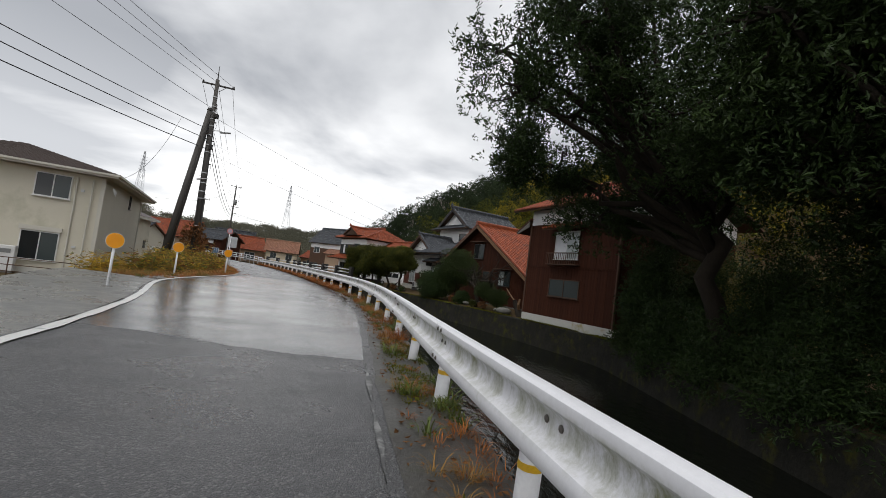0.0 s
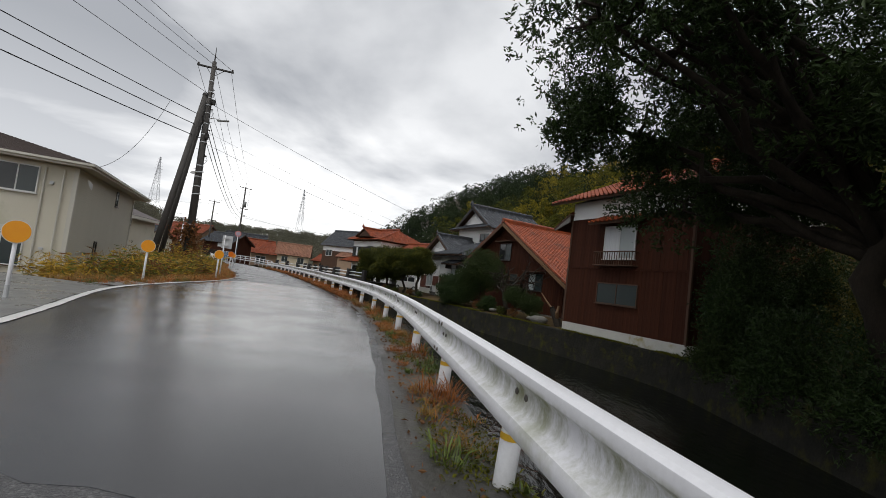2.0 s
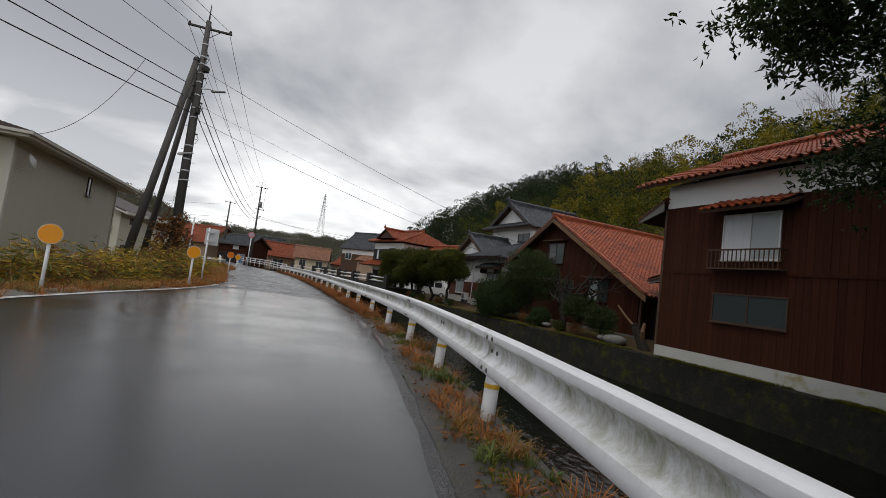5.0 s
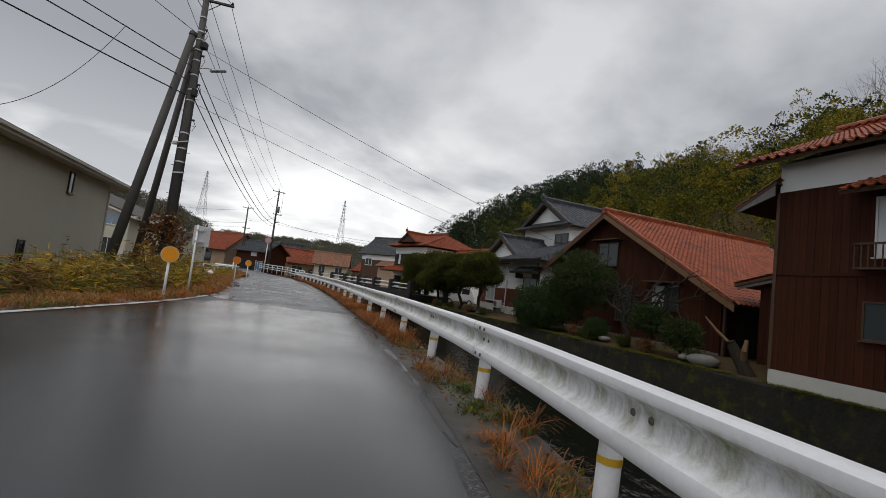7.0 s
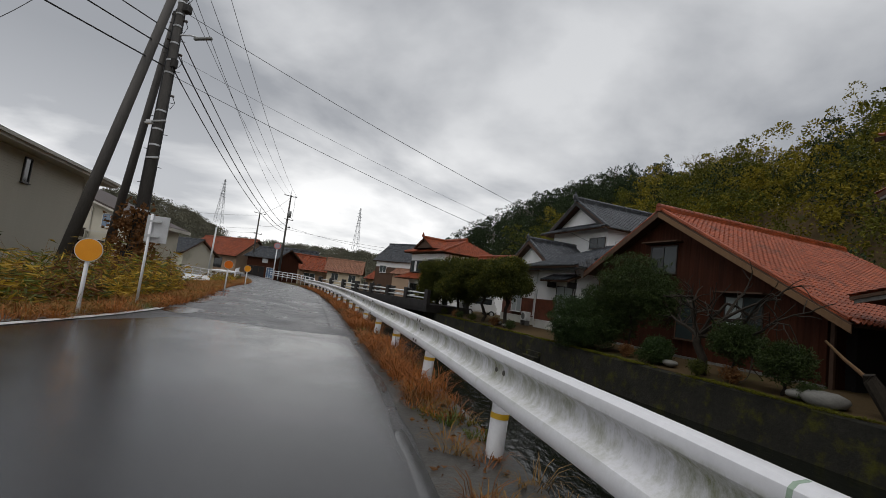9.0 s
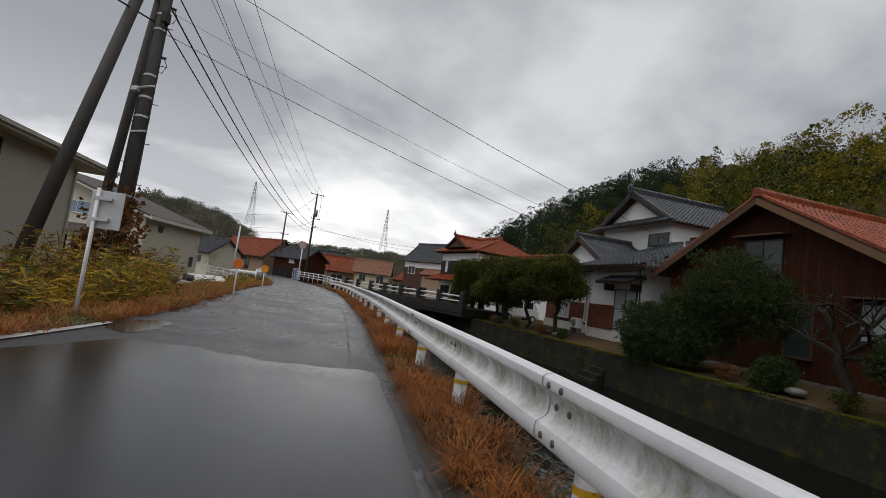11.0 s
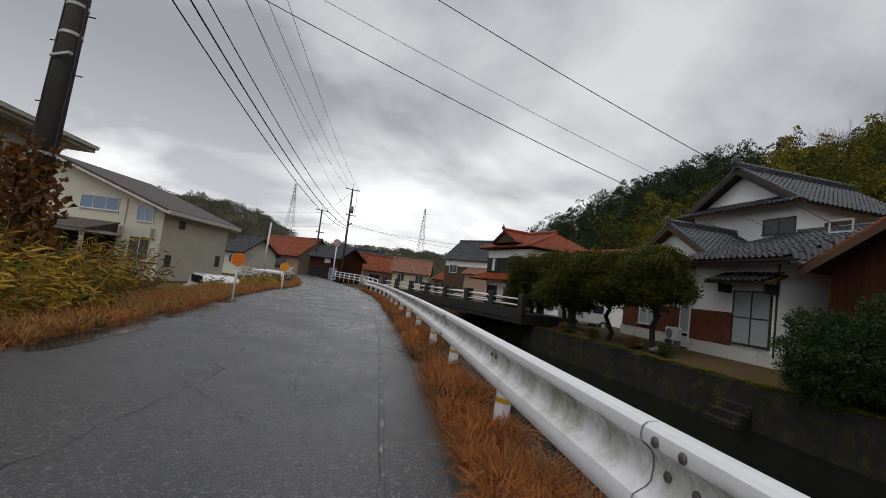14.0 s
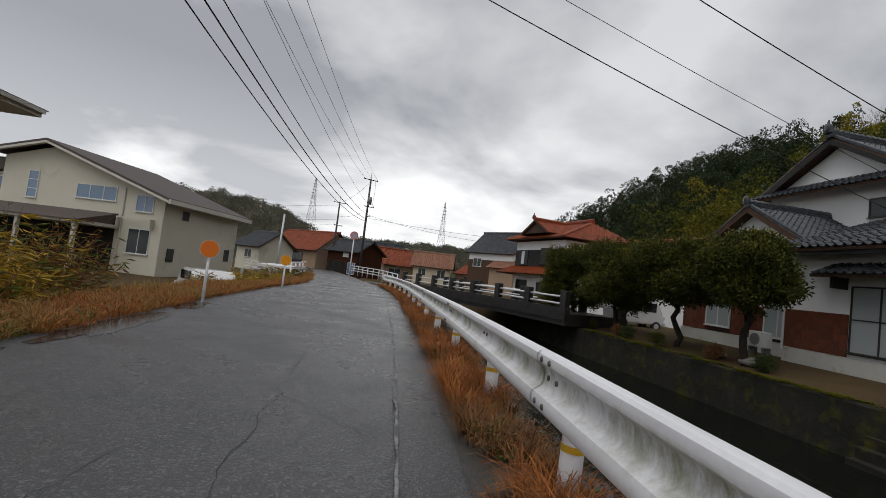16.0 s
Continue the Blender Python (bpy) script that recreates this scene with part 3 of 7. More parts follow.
river_wall("wall_river_near", lambda y: P_(y) + 0.20, -1, -0.035, -2.6, M["concrete_dark"], -20, 60, 0.25, "dark damp concrete river wall below the guardrail")


# worn edge line and damp strip by the verge, tar-sealed cracks, puddles
for ya, yb in ((-6, 6.0), (25.9, 55)):
    tagged(strip("worn_edge_line", ya, yb, lambda y: P_(y) - 0.71 - 0.36 * float(smooth(8, 26, y)), lambda y: P_(y) - 0.68 - 0.36 * float(smooth(8, 26, y)), -0.002, M["worn_line"], step=0.12, across=1, wob=0.035), "thin worn-away white edge line", "road marking", kind="structure")


def crack(name, pts, w):
    v = []
    for k, (x, y) in enumerate(pts):
        a, b = pts[max(k - 1, 0)], pts[min(k + 1, len(pts) - 1)]
        dx, dy = b[0] - a[0], b[1] - a[1]
        l = math.hypot(dx, dy)
        ww = w * (0.6 + 0.8 * rng.random())
        v += [(x - dy / l * ww, y + dx / l * ww, -0.0135), (x + dy / l * ww, y - dx / l * ww, -0.0135)]
    f = [(2 * k, 2 * k + 1, 2 * k + 3, 2 * k + 2) for k in range(len(pts) - 1)]
    tagged(from_arrays(name, v, f, M["crack"]), "dark irregular crack in worn asphalt", "crack", kind="structure")


for k, (y0, g0, dy, dg, n) in enumerate(((26.0, 0.42, 4.5, 0.12, 40), (29, 0.70, 5, -0.05, 44), (33, 0.52, 5, 0.10, 40), (28, 0.7, 0.7, -0.28, 32), (31.5, 0.85, 0.5, -0.2, 24), (35.5, 0.75, 0.8, -0.3, 34))):
    pts = []
    for j in range(n + 1):
        y = y0 + dy * j / n
        g = g0 + dg * j / n
        x = E_(y) + (P_(y) - 0.6 - E_(y)) * g
        pts.append((x + 0.10 * noise.noise((j * 0.35, k, 0)) + 0.03 * noise.noise((j * 1.1, k, 5)), y + 0.10 * noise.noise((j * 0.3, k, 9))))
    crack("road_crack", pts, 0.0022)


def puddle(y0, y1, lo, hi, seed, line=EDGE):
    n = 40
    c = (line_at(line, (y0 + y1) / 2) + (lo + hi) / 2, (y0 + y1) / 2)
    d = Vector((line_at(line, y1) - line_at(line, y0), y1 - y0, 0)).normalized()
    v = [(c[0], c[1], -0.0125)]
    for k in range(n):
        a = 2 * math.pi * k / n
        r = 1 + 0.45 * noise.noise((math.cos(a) * 1.4, math.sin(a) * 1.4, seed)) + 0.18 * noise.noise((math.cos(a) * 5, math.sin(a) * 5, seed))
        u, w = math.cos(a) * (y1 - y0) / 2 * r, math.sin(a) * (hi - lo) / 2 * r
        v.append((c[0] + d.x * u + d.y * w, c[1] + d.y * u - d.x * w, -0.0125))
    tagged(from_arrays("puddle", v, [(0, 1 + k, 1 + (k + 1) % n) for k in range(n)], M["puddle"]), "shallow rain puddle at the road edge", "puddle", kind="structure")


for row in ((31.6, 34.8, 0.05, 0.55, 1), (34.9, 36.4, 0.05, 0.45, 2), (28.2, 31.2, -0.05, 0.4, 4), (25.7, 27.2, 0.1, 0.9, 7)):
    puddle(*row)
for row in ((16.6, 18.6, -0.74, -0.60, 11), (18.9, 20.6, -0.78, -0.60, 12), (21.4, 23.2, -0.82, -0.62, 15)):
    puddle(*row, line=POST)

# ---- houses ----
TILE_MESH = {}


def tile_mesh(kind):
    """One S-curved roof tile, 0.29 wide and 0.30 long, x across, y up the slope."""
    if kind not in TILE_MESH:
        bm = bmesh.new()
        xs = [0.0, 0.05, 0.11, 0.17, 0.21, 0.25, 0.285]
        zs = [0.030, 0.008, 0.0, 0.010, 0.040, 0.052, 0.034]
        a = [bm.verts.new((x, 0.0, z + 0.022)) for x, z in zip(xs, zs)]
        b = [bm.verts.new((x, 0.30, z + 0.0)) for x, z in zip(xs, zs)]
        c = [bm.verts.new((x, 0.0, z - 0.004)) for x, z in zip(xs, zs)]
        for k in range(len(xs) - 1):
            bm.faces.new((a[k], a[k + 1], b[k + 1], b[k]))
            bm.faces.new((c[k], c[k + 1], a[k + 1], a[k]))
        TILE_MESH[kind] = mesh_of("roof_tile", bm, M[kind + "_one"] if kind + "_one" in M else M[kind], False)
    return TILE_MESH[kind]


def roof_slope(parent, quad, kind, singles=0, width=0.28, length=0.26):
    """Tiles on a roof plane, given eave left, eave right, ridge right, ridge left, seen from outside."""
    p0, p1, p2, p3 = [Vector(p) for p in quad]
    ex = (p1 - p0).normalized()
    nrm = ex.cross(p3 - p0).normalized()
    ey = nrm.cross(ex).normalized()
    ly = (p3 - p0).dot(ey)
    deck = bmesh.new()
    top = [deck.verts.new(p) for p in (p0, p1, p2, p3)]
    bot = [deck.verts.new(p - nrm * 0.10) for p in (p0, p1, p2, p3)]
    deck.faces.new(top)
    deck.faces.new(bot[::-1])
    for k in range(4):
        j = (k + 1) % 4
        deck.faces.new((top[k], bot[k], bot[j], top[j]))
    bmesh.ops.recalc_face_normals(deck, faces=deck.faces[:])
    part("roof_deck", deck, M["wood_brown"], parent)
    me = tile_mesh(kind)
    nv = len(me.vertices)
    co = np.zeros(nv * 3, dtype=np.float32)
    me.vertices.foreach_get("co", co)
    co = co.reshape(-1, 3) * np.array([1, 1, 1.7])
    faces = np.array([list(f.vertices) for f in me.polygons])
    R = np.array([ex, ey, nrm])
    x3a, x3b = (p3 - p0).dot(ex), (p2 - p0).dot(ex)
    lx = (p1 - p0).length
    made, vv, ff = 0, [], []
    for r in range(int(ly / length) + 1):
        yv = r * length - 0.04
        f = min(max(yv / ly, 0), 1)
        xa, xb = x3a * f, lx + (x3b - lx) * f
        n = int((xb - xa) / width)
        for c in range(n):
            off = xa + c * width + (xb - xa - n * width) / 2
            if made < singles:
                m = Matrix.Translation(p0 + ex * off + ey * yv + nrm * 0.012) @ Matrix((ex, ey, nrm)).transposed().to_4x4() @ Matrix.Diagonal((1, 1, 1.7, 1))
                shared("roof_tile", me, parent, m)
                made += 1
            else:
                j = rng.normal(0, 0.003, 2)
                vv.append((co + np.array([off + j[0], yv, 0.012 + j[1]])) @ R + np.array(p0))
                ff.append(faces + nv * (len(vv) - 1))
    if vv:
        ob = from_arrays("tile_field", np.concatenate(vv), np.concatenate(ff), M[kind], False)
        ob.parent = parent
        tagged(ob, kind="stuff")


def ridge_cap(parent, a, b, kind, r=0.13, layers=2):
    """A ridge of stacked flat tiles under a row of round cap tiles."""
    a, b = Vector(a), Vector(b)
    d = b - a
    n = max(2, int(d.length / 0.3))
    bm = bmesh.new()
    side = d.cross(Vector((0, 0, 1))).normalized()
    for k in range(n):
        p, q = a + d * (k / n), a + d * ((k + 0.97) / n)
        for s in range(layers):
            w, h0, h1 = r * (1.25 - 0.12 * s), s * 0.07, s * 0.07 + 0.055
            vs = [bm.verts.new(e + side * sg * w + Vector((0, 0, h))) for e in (p, q) for sg, h in ((-1, h0), (1, h0), (1, h1), (-1, h1))]
            for f in ((0, 1, 2, 3), (7, 6, 5, 4), (0, 4, 5, 1), (1, 5, 6, 2), (2, 6, 7, 3), (3, 7, 4, 0)):
                bm.faces.new([vs[i] for i in f])
        zt = layers * 0.07
        ra = [bm.verts.new(p + side * math.cos(t) * r + Vector((0, 0, zt + math.sin(t) * r))) for t in np.linspace(0, math.pi, 6)]
        rb = [bm.verts.new(q + side * math.cos(t) * r * 0.9 + Vector((0, 0, zt + math.sin(t) * r * 0.9))) for t in np.linspace(0, math.pi, 6)]
        for i in range(5):
            bm.faces.new((ra[i], ra[i + 1], rb[i + 1], rb[i]))
        bm.faces.new(ra[::-1])
        bm.faces.new(rb)
    bmesh.ops.recalc_face_normals(bm, faces=bm.faces[:])
    part("ridge", bm, M[kind], parent)


def end_tile(parent, p, kind, s=0.3):
    bm = bmesh.new()
    bmesh.ops.create_uvsphere(bm, u_segments=8, v_segments=6, radius=s * 0.55, matrix=Matrix.Translation(p) @ Matrix.Diagonal((0.7, 0.7, 1.0, 1)))
    box(bm, p[0] - s * 0.5, p[0] + s * 0.5, p[1] - 0.06, p[1] + 0.06, p[2] - s * 0.5, p[2] + s * 0.1)
    cyl(bm, p[0], p[1], p[2] + s * 0.3, p[2] + s * 0.9, s * 0.16, s * 0.08, 6)
    part("ridge_end_tile", bm, M[kind], parent)


def window(parent, x0, x1, z0, z1, y=0.0, frame_mat="alu", pane_mat="glass", panes=2, depth=0.09, sill=True, rails=0, name="window", wall="x", at=0.0):
    """A sash window proud of the wall: frame, panes and sill. wall 'x': in the plane y; wall 'y': x0..x1 run along y in the plane x = at."""
    base = new(name, None)
    base.parent = parent
    turn = Matrix.Identity(4) if wall == "x" else (Matrix.Translation((at, 0, 0)) @ Matrix.Rotation(radians(90), 4, "Z"))
    base.matrix_basis = turn
    t = 0.05
    y0, y1 = y - depth * 0.45, y + depth * 0.55
    bm = boxes((x0, x1, y0, y1, z0, z0 + t), (x0, x1, y0, y1, z1 - t, z1), (x0, x0 + t, y0, y1, z0 + t, z1 - t), (x1 - t, x1, y0, y1, z0 + t, z1 - t))
    for k in range(1, panes):
        c = x0 + (x1 - x0) * k / panes
        box(bm, c - t * 0.45, c + t * 0.45, y0 + 0.015, y1, z0 + t, z1 - t)
    for k in range(1, rails + 1):
        c = z0 + (z1 - z0) * k / (rails + 1)
        box(bm, x0 + t, x1 - t, y0 + 0.012, y1, c - 0.02, c + 0.02)
    part("window_frame", bm, M[frame_mat], base)
    for k in range(panes):
        a, c = x0 + (x1 - x0) * k / panes + t * 0.5, x0 + (x1 - x0) * (k + 1) / panes - t * 0.5
        pm = pane_mat[k % len(pane_mat)] if isinstance(pane_mat, tuple) else pane_mat
        part("pane", boxes((a, c, y - 0.012 + 0.008 * (k % 2), y + 0.004 + 0.008 * (k % 2), z0 + t * 0.6, z1 - t * 0.6)), M[pm], base)
    if sill:
        part("window_sill", boxes((x0 - 0.04, x1 + 0.04, y0 - 0.05, y1, z0 - 0.035, z0 - 0.002)), M[frame_mat], base)
    return base


def boards(parent, x0, x1, z0, z1, y, material, width=0.2, wall="x", at=0.0, name="board", skip=()):
    """Upright boards in a row over a wall."""
    n = max(1, int(round((x1 - x0) / width)))
    w = (x1 - x0) / n
    me = mesh_of(name, boxes((0.004, w - 0.004, -0.012, 0.012, 0, z1 - z0)), M[material])
    for k in range(n):
        a = x0 + k * w
        if any(s0 < a + w * 0.5 < s1 for s0, s1 in skip):
            continue
        off = rng.normal(0, 0.003)
        m = Matrix.Translation((a, y + off, z0)) if wall == "x" else Matrix.Translation((at + off, a, z0)) @ Matrix.Rotation(radians(90), 4, "Z")
        shared(name, me, parent, m)


def house_at(name, x, y, z, rz, label, category="house", group=""):
    return thing(name, pose(x, y, z, 0, 0, rz), label, category, group)


def barge(parent, a, b, y, material="wood_pale", h=0.24, t=0.05):
    """A board along a gable's sloping edge, from a = (x, z) to b = (x, z) in the plane y."""
    bm = bmesh.new()
    prism(bm, [(a[0], a[1]), (b[0], b[1]), (b[0], b[1] - h), (a[0], a[1] - h)], y - t, y)
    part("barge_board", bm, M[material], parent)


# the two-storey dark red timber house on the river wall
def brown_house():
    h = house_at("timber_house", 5.03, 28.0, 0, -64.4, "two-storey dark red-brown timber house with an orange tiled roof")
    L, D = 7.15, 8.5
    part("foundation", boxes((-0.03, L + 0.03, -0.03, D + 0.03, -0.95, -0.16)), M["foundation"], h, "pale stained concrete footing")
    part("wall", boxes((0.02, L - 0.02, 0.02, D - 0.02, -0.2, 5.1)), M["wood_red"], h, "dark red-brown boarding")
    part("plaster_band", boxes((0.0, L, 0.0, D, 5.1, 5.98)), M["plaster"], h, "white plaster band under the eaves")
    boards(h, 0, L, -0.16, 2.62, 0.0, "wood_red", 0.21, skip=())
    boards(h, 0, L, 2.66, 5.1, 0.0, "wood_red", 0.21)
    part("belt_rail", boxes((-0.02, L + 0.02, -0.04, 0.0, 2.6, 2.68)), M["wood_red"], h)
    boards(h, 0.0, D, -0.16, 5.1, 0.0, "wood_red", 0.21, wall="y", at=L)
    part("corner_post", boxes((L - 0.06, L + 0.04, -0.05, 0.05, -0.16, 5.1)), M["wood_brown"], h)
    part("corner_post", boxes((-0.05, 0.05, -0.045, 0.05, -0.16, 5.1)), M["wood_brown"], h)
    part("downpipe", tube([(L + 0.08, -0.1, -0.2), (L + 0.08, -0.1, 5.2)], 0.035, 8), M["wood_brown"], h)
    window(h, 2.25, 4.7, 1.0, 1.98, -0.03, "wood_brown", "glass_dim", 2)
    window(h, 2.45, 4.35, 3.08, 4.62, -0.03, "alu", ("curtain", "glass_pale"), 2)
    rail = new("window_railing", None)
    rail.parent = h
    part("rail_bar", boxes((2.2, 4.6, -0.42, -0.37, 3.36, 3.41), (2.2, 4.6, -0.42, -0.05, 2.74, 2.79), (2.2, 2.25, -0.42, -0.05, 3.36, 3.41), (4.55, 4.6, -0.42, -0.05, 3.36, 3.41)), M["wood_brown"], rail)
    for k in range(17):
        x = 2.22 + k * 0.1455
        part("baluster", boxes((x - 0.012, x + 0.012, -0.41, -0.385, 2.79, 3.36)), M["wood_brown"], rail)
    # window hood with its own tiles
    roof_slope(h, [(2.0, -0.75, 4.72), (4.9, -0.75, 4.72), (4.9, 0.05, 5.06), (2.0, 0.05, 5.06)], "tile_orange")
    # main roof
    zr, ze = 8.15, 5.95
    roof_slope(h, [(-1.05, -0.75, ze), (L + 1.0, -0.75, ze), (L + 1.0, D / 2, zr), (-1.05, D / 2, zr)], "tile_orange")
    roof_slope(h, [(L + 1.0, D + 0.75, ze), (-1.05, D + 0.75, ze), (-1.05, D / 2, zr), (L + 1.0, D / 2, zr)], "tile_orange")
    ridge_cap(h, (-1.1, D / 2, zr), (L + 1.05, D / 2, zr), "tile_orange", 0.14, 3)
    for x in (0.0, L - 0.12):
        bm = bmesh.new()
        prism(bm, [(0, 5.98), (D, 5.98), (D / 2, zr - 0.25)], 0, 0.12)
        part("gable_wall", bm, M["plaster"], h, m=Matrix.Translation((x + 0.12, 0, 0)) @ Matrix.Rotation(radians(90), 4, "Z"))
    # pent roof on the end wall, with its white boarded end
    roof_slope(h, [(-1.25, 5.5, 4.72), (-1.25, -0.25, 4.72), (0.02, -0.25, 5.42), (0.02, 5.5, 5.42)], "tile_orange")
    bm = bmesh.new()
    prism(bm, [(-1.2, 4.58), (0.0, 4.98), (0.0, 5.3), (-1.15, 4.72)], -0.24, -0.18)
    part("pent_end", bm, M["wood_grey"], h, "grey weathered pent roof end")
    # low lean-to between this house and the shed
    part("lean_to_wall", boxes((-3.0, 0.0, 3.5, 7.5, -0.6, 2.5)), M["wood_red"], h)
    roof_slope(h, [(-3.8, 7.9, 2.55), (-3.8, 3.1, 2.55), (0.0, 3.1, 3.5), (0.0, 7.9, 3.5)], "tile_orange")
    bm = bmesh.new()
    prism(bm, [(-3.7, 2.36), (0.0, 3.2), (0.0, 3.5), (-3.7, 2.56)], 3.16, 3.22)
    part("pent_end", bm, M["wood_grey"], h, "grey weathered lean-to end")
    return h


brown_house()


# the timber storehouse with the big orange roof
def orange_shed():
    h = house_at("storehouse", 2.36, 39.44, 0, -61.64, "dark timber storehouse with a broad orange glazed tile gable roof", "storehouse")
    zr, sl, xr, xl, Lr = 6.2, 0.566, 7.9, -5.2, 13.5
    zR, zL = zr - xr * sl, zr + xl * sl
    wy = 0.62
    bm = bmesh.new()
    prism(bm, [(xl + 0.6, -0.62), (6.9, -0.62), (6.9, zr - 6.9 * sl - 0.15), (0, zr - 0.15), (xl + 0.6, zL + 0.2)], wy, wy + 11.5)
    part("wall", bm, M["wood_red"], h, "dark red-brown boarded walls")
    n = int((6.9 - xl - 0.6) / 0.24)
    for k in range(n):
        a = xl + 0.6 + k * 0.24
        top = zr - 0.32 - abs(a + 0.12) * sl
        part("board", boxes((a + 0.004, a + 0.236, wy - 0.022, wy - 0.001, -0.3, max(top, 0.5))), M["wood_red"], h)
    part("footing", boxes((xl + 0.5, 6.95, wy - 0.10, wy - 0.025, -0.75, -0.3)), M["concrete_wet"], h)
    window(h, -0.85, 0.73, 3.3, 4.6, wy - 0.05, "alu_dark", ("glass", "glass_dim"), 2)
    part("window_hood", boxes((-1.1, 1.0, 0.15, wy - 0.02, 4.72, 4.78)), M["wood_brown"], h)
    window(h, 3.25, 4.8, 1.2, 2.4, wy - 0.05, "alu_dark", ("glass_pale", "glass_dim"), 2)
    part("window_hood", boxes((3.0, 5.05, 0.1, wy - 0.02, 2.5, 2.56)), M["wood_brown"], h)
    window(h, 0.9, 1.9, 0.4, 2.3, wy - 0.05, "wood_brown", "glass_dim", 1)
    # Solid block, not an opening: the bay's shade is painted on it.
    part("doorway", boxes((6.9, 7.2, 1.6, 9.0, -0.6, 1.7)), M["dark"], h, "near-black block for the shade in the open bay under the eaves")
    part("eave_post", boxes((7.0, 7.12, 0.6, 0.72, -0.6, 1.85)), M["wood_brown"], h)
    roof_slope(h, [(xr, 0, zR), (xr, Lr, zR), (0, Lr, zr), (0, 0, zr)], "tile_orange", singles=280)
    roof_slope(h, [(xl, Lr, zL), (xl, 0, zL), (0, 0, zr), (0, Lr, zr)], "tile_orange")
    ridge_cap(h, (0, -0.05, zr), (0, Lr, zr), "tile_orange", 0.15, 3)
    ridge_cap(h, (0.12, 0.12, zr - 0.02), (xr - 0.1, 0.12, zR + 0.06), "tile_orange", 0.08, 1)
    ridge_cap(h, (-0.12, 0.12, zr - 0.02), (xl + 0.1, 0.12, zL + 0.06), "tile_orange", 0.08, 1)
    barge(h, (0, zr - 0.06), (xr, zR - 0.06), 0.02)
    barge(h, (xl, zL - 0.06), (0, zr - 0.06), 0.02, "wood_brown")
    return h


orange_shed()


# the white house with dark grey tiled roofs
def white_house():
    h = house_at("plaster_house", -1.25, 46.8, 0, -61.64, "white plastered two-storey house with dark grey tiled hip-and-gable roofs")
    g = "tile_grey"
    # ground floor
    part("foundation", boxes((-2.35, 2.05, -0.04, 6.0, -0.75, 0.12), (-9.3, -2.35, 1.0, 6.0, -0.75, 0.12)), M["foundation"], h, "pale concrete footing")
    part("wall", boxes((-2.3, 2.0, 0.02, 9.0, 0.1, 3.6), (-9.2, -2.3, 1.1, 9.0, 0.1, 3.6)), M["plaster"], h, "white plaster wall")
    part("tile_backing", boxes((-2.33, -0.06, -0.015, 0.0, 0.14, 1.5), (-9.23, -2.35, 1.05, 1.08, 0.14, 1.5)), M["grout"], h)
    me = mesh_of("wall_tile", boxes((0.006, 0.224, -0.012, 0.012, 0.006, 0.224), bevel=0.004), M["wall_tile"])
    for r in range(6):
        for c in range(10):
            shared("wall_tile", me, h, Matrix.Translation((-2.33 + c * 0.227, -0.02, 0.14 + r * 0.227)))
        for c in range(30):
            x = -9.2 + c * 0.227
            if -7.6 < x < -6.1 or -4.3 < x < -3.0:
                continue
            shared("wall_tile", me, h, Matrix.Translation((x, 1.04, 0.14 + r * 0.227)))
    window(h, 0.0, 1.75, 0.28, 2.42, -0.02, "alu_dark", "glass_pale", 2, rails=1)
    window(h, -7.6, -6.1, 0.4, 1.95, 1.03, "alu", "glass_pale", 2)
    window(h, -4.3, -3.0, 0.3, 2.2, 1.03, "alu", "glass_pale", 2)
    # porch hood over the tall window
    roof_slope(h, [(-0.75, -0.85, 2.72), (2.3, -0.85, 2.72), (2.3, 0.0, 3.08), (-0.75, 0.0, 3.08)], g)
    part("hood_bracket", boxes((-0.25, -0.15, -0.6, 0.0, 2.3, 2.66)), M["wood_black"], h)
    part("hood_bracket", boxes((1.9, 2.0, -0.6, 0.0, 2.3, 2.66)), M["wood_black"], h)
    # lower roofs
    roof_slope(h, [(-2.9, -0.95, 3.58), (3.1, -0.95, 3.58), (2.6, 4.6, 5.55), (-2.2, 4.6, 5.55)], g)
    roof_slope(h, [(3.1, -0.95, 3.58), (3.1, 9.0, 3.58), (2.6, 9.0, 3.9), (2.6, 4.6, 5.55)], g)
    part("eave_board", boxes((-2.8, 3.0, -0.85, -0.8, 3.36, 3.5)), M["wood_black"], h)
    # lower gable over the set-back wing
    zc, xc = 5.75, -5.0
    for sg in (-1, 1):
        x1 = xc + sg * 3.0
        a, b = (x1, 0.45, 3.95), (x1, 4.7, 3.95)
        c, d = (xc, 4.7, zc), (xc, 0.45, zc)
        roof_slope(h, [a, b, c, d] if sg > 0 else [b, a, d, c], g, singles=90 if sg > 0 else 0)
        barge(h, *(((xc, zc - 0.05), (x1, 3.9)) if sg > 0 else ((x1, 3.9), (xc, zc - 0.05))), 0.5, "wood_brown", 0.2)
        ridge_cap(h, (xc + sg * 0.1, 0.55, zc), (x1 - sg * 0.1, 0.55, 4.0), g, 0.08, 1)
    bm = bmesh.new()
    prism(bm, [(xc - 2.5, 4.1), (xc + 2.5, 4.1), (xc, zc - 0.2)], 1.0, 1.2)
    part("gable_wall", bm, M["plaster"], h)
    ridge_cap(h, (xc, 0.4, zc), (xc, 4.7, zc), g, 0.13, 3)
    end_tile(h, (xc, 0.38, zc + 0.3), g)
    roof_slope(h, [(-9.9, 0.2, 3.5), (-2.6, 0.2, 3.5), (-2.6, 1.15, 4.0), (-9.9, 1.15, 4.0)], g)
    # upper storey
    part("wall", boxes((-8.1, -1.35, 4.62, 11.0, 3.9, 7.15)), M["plaster"], h, "white plaster upper wall")
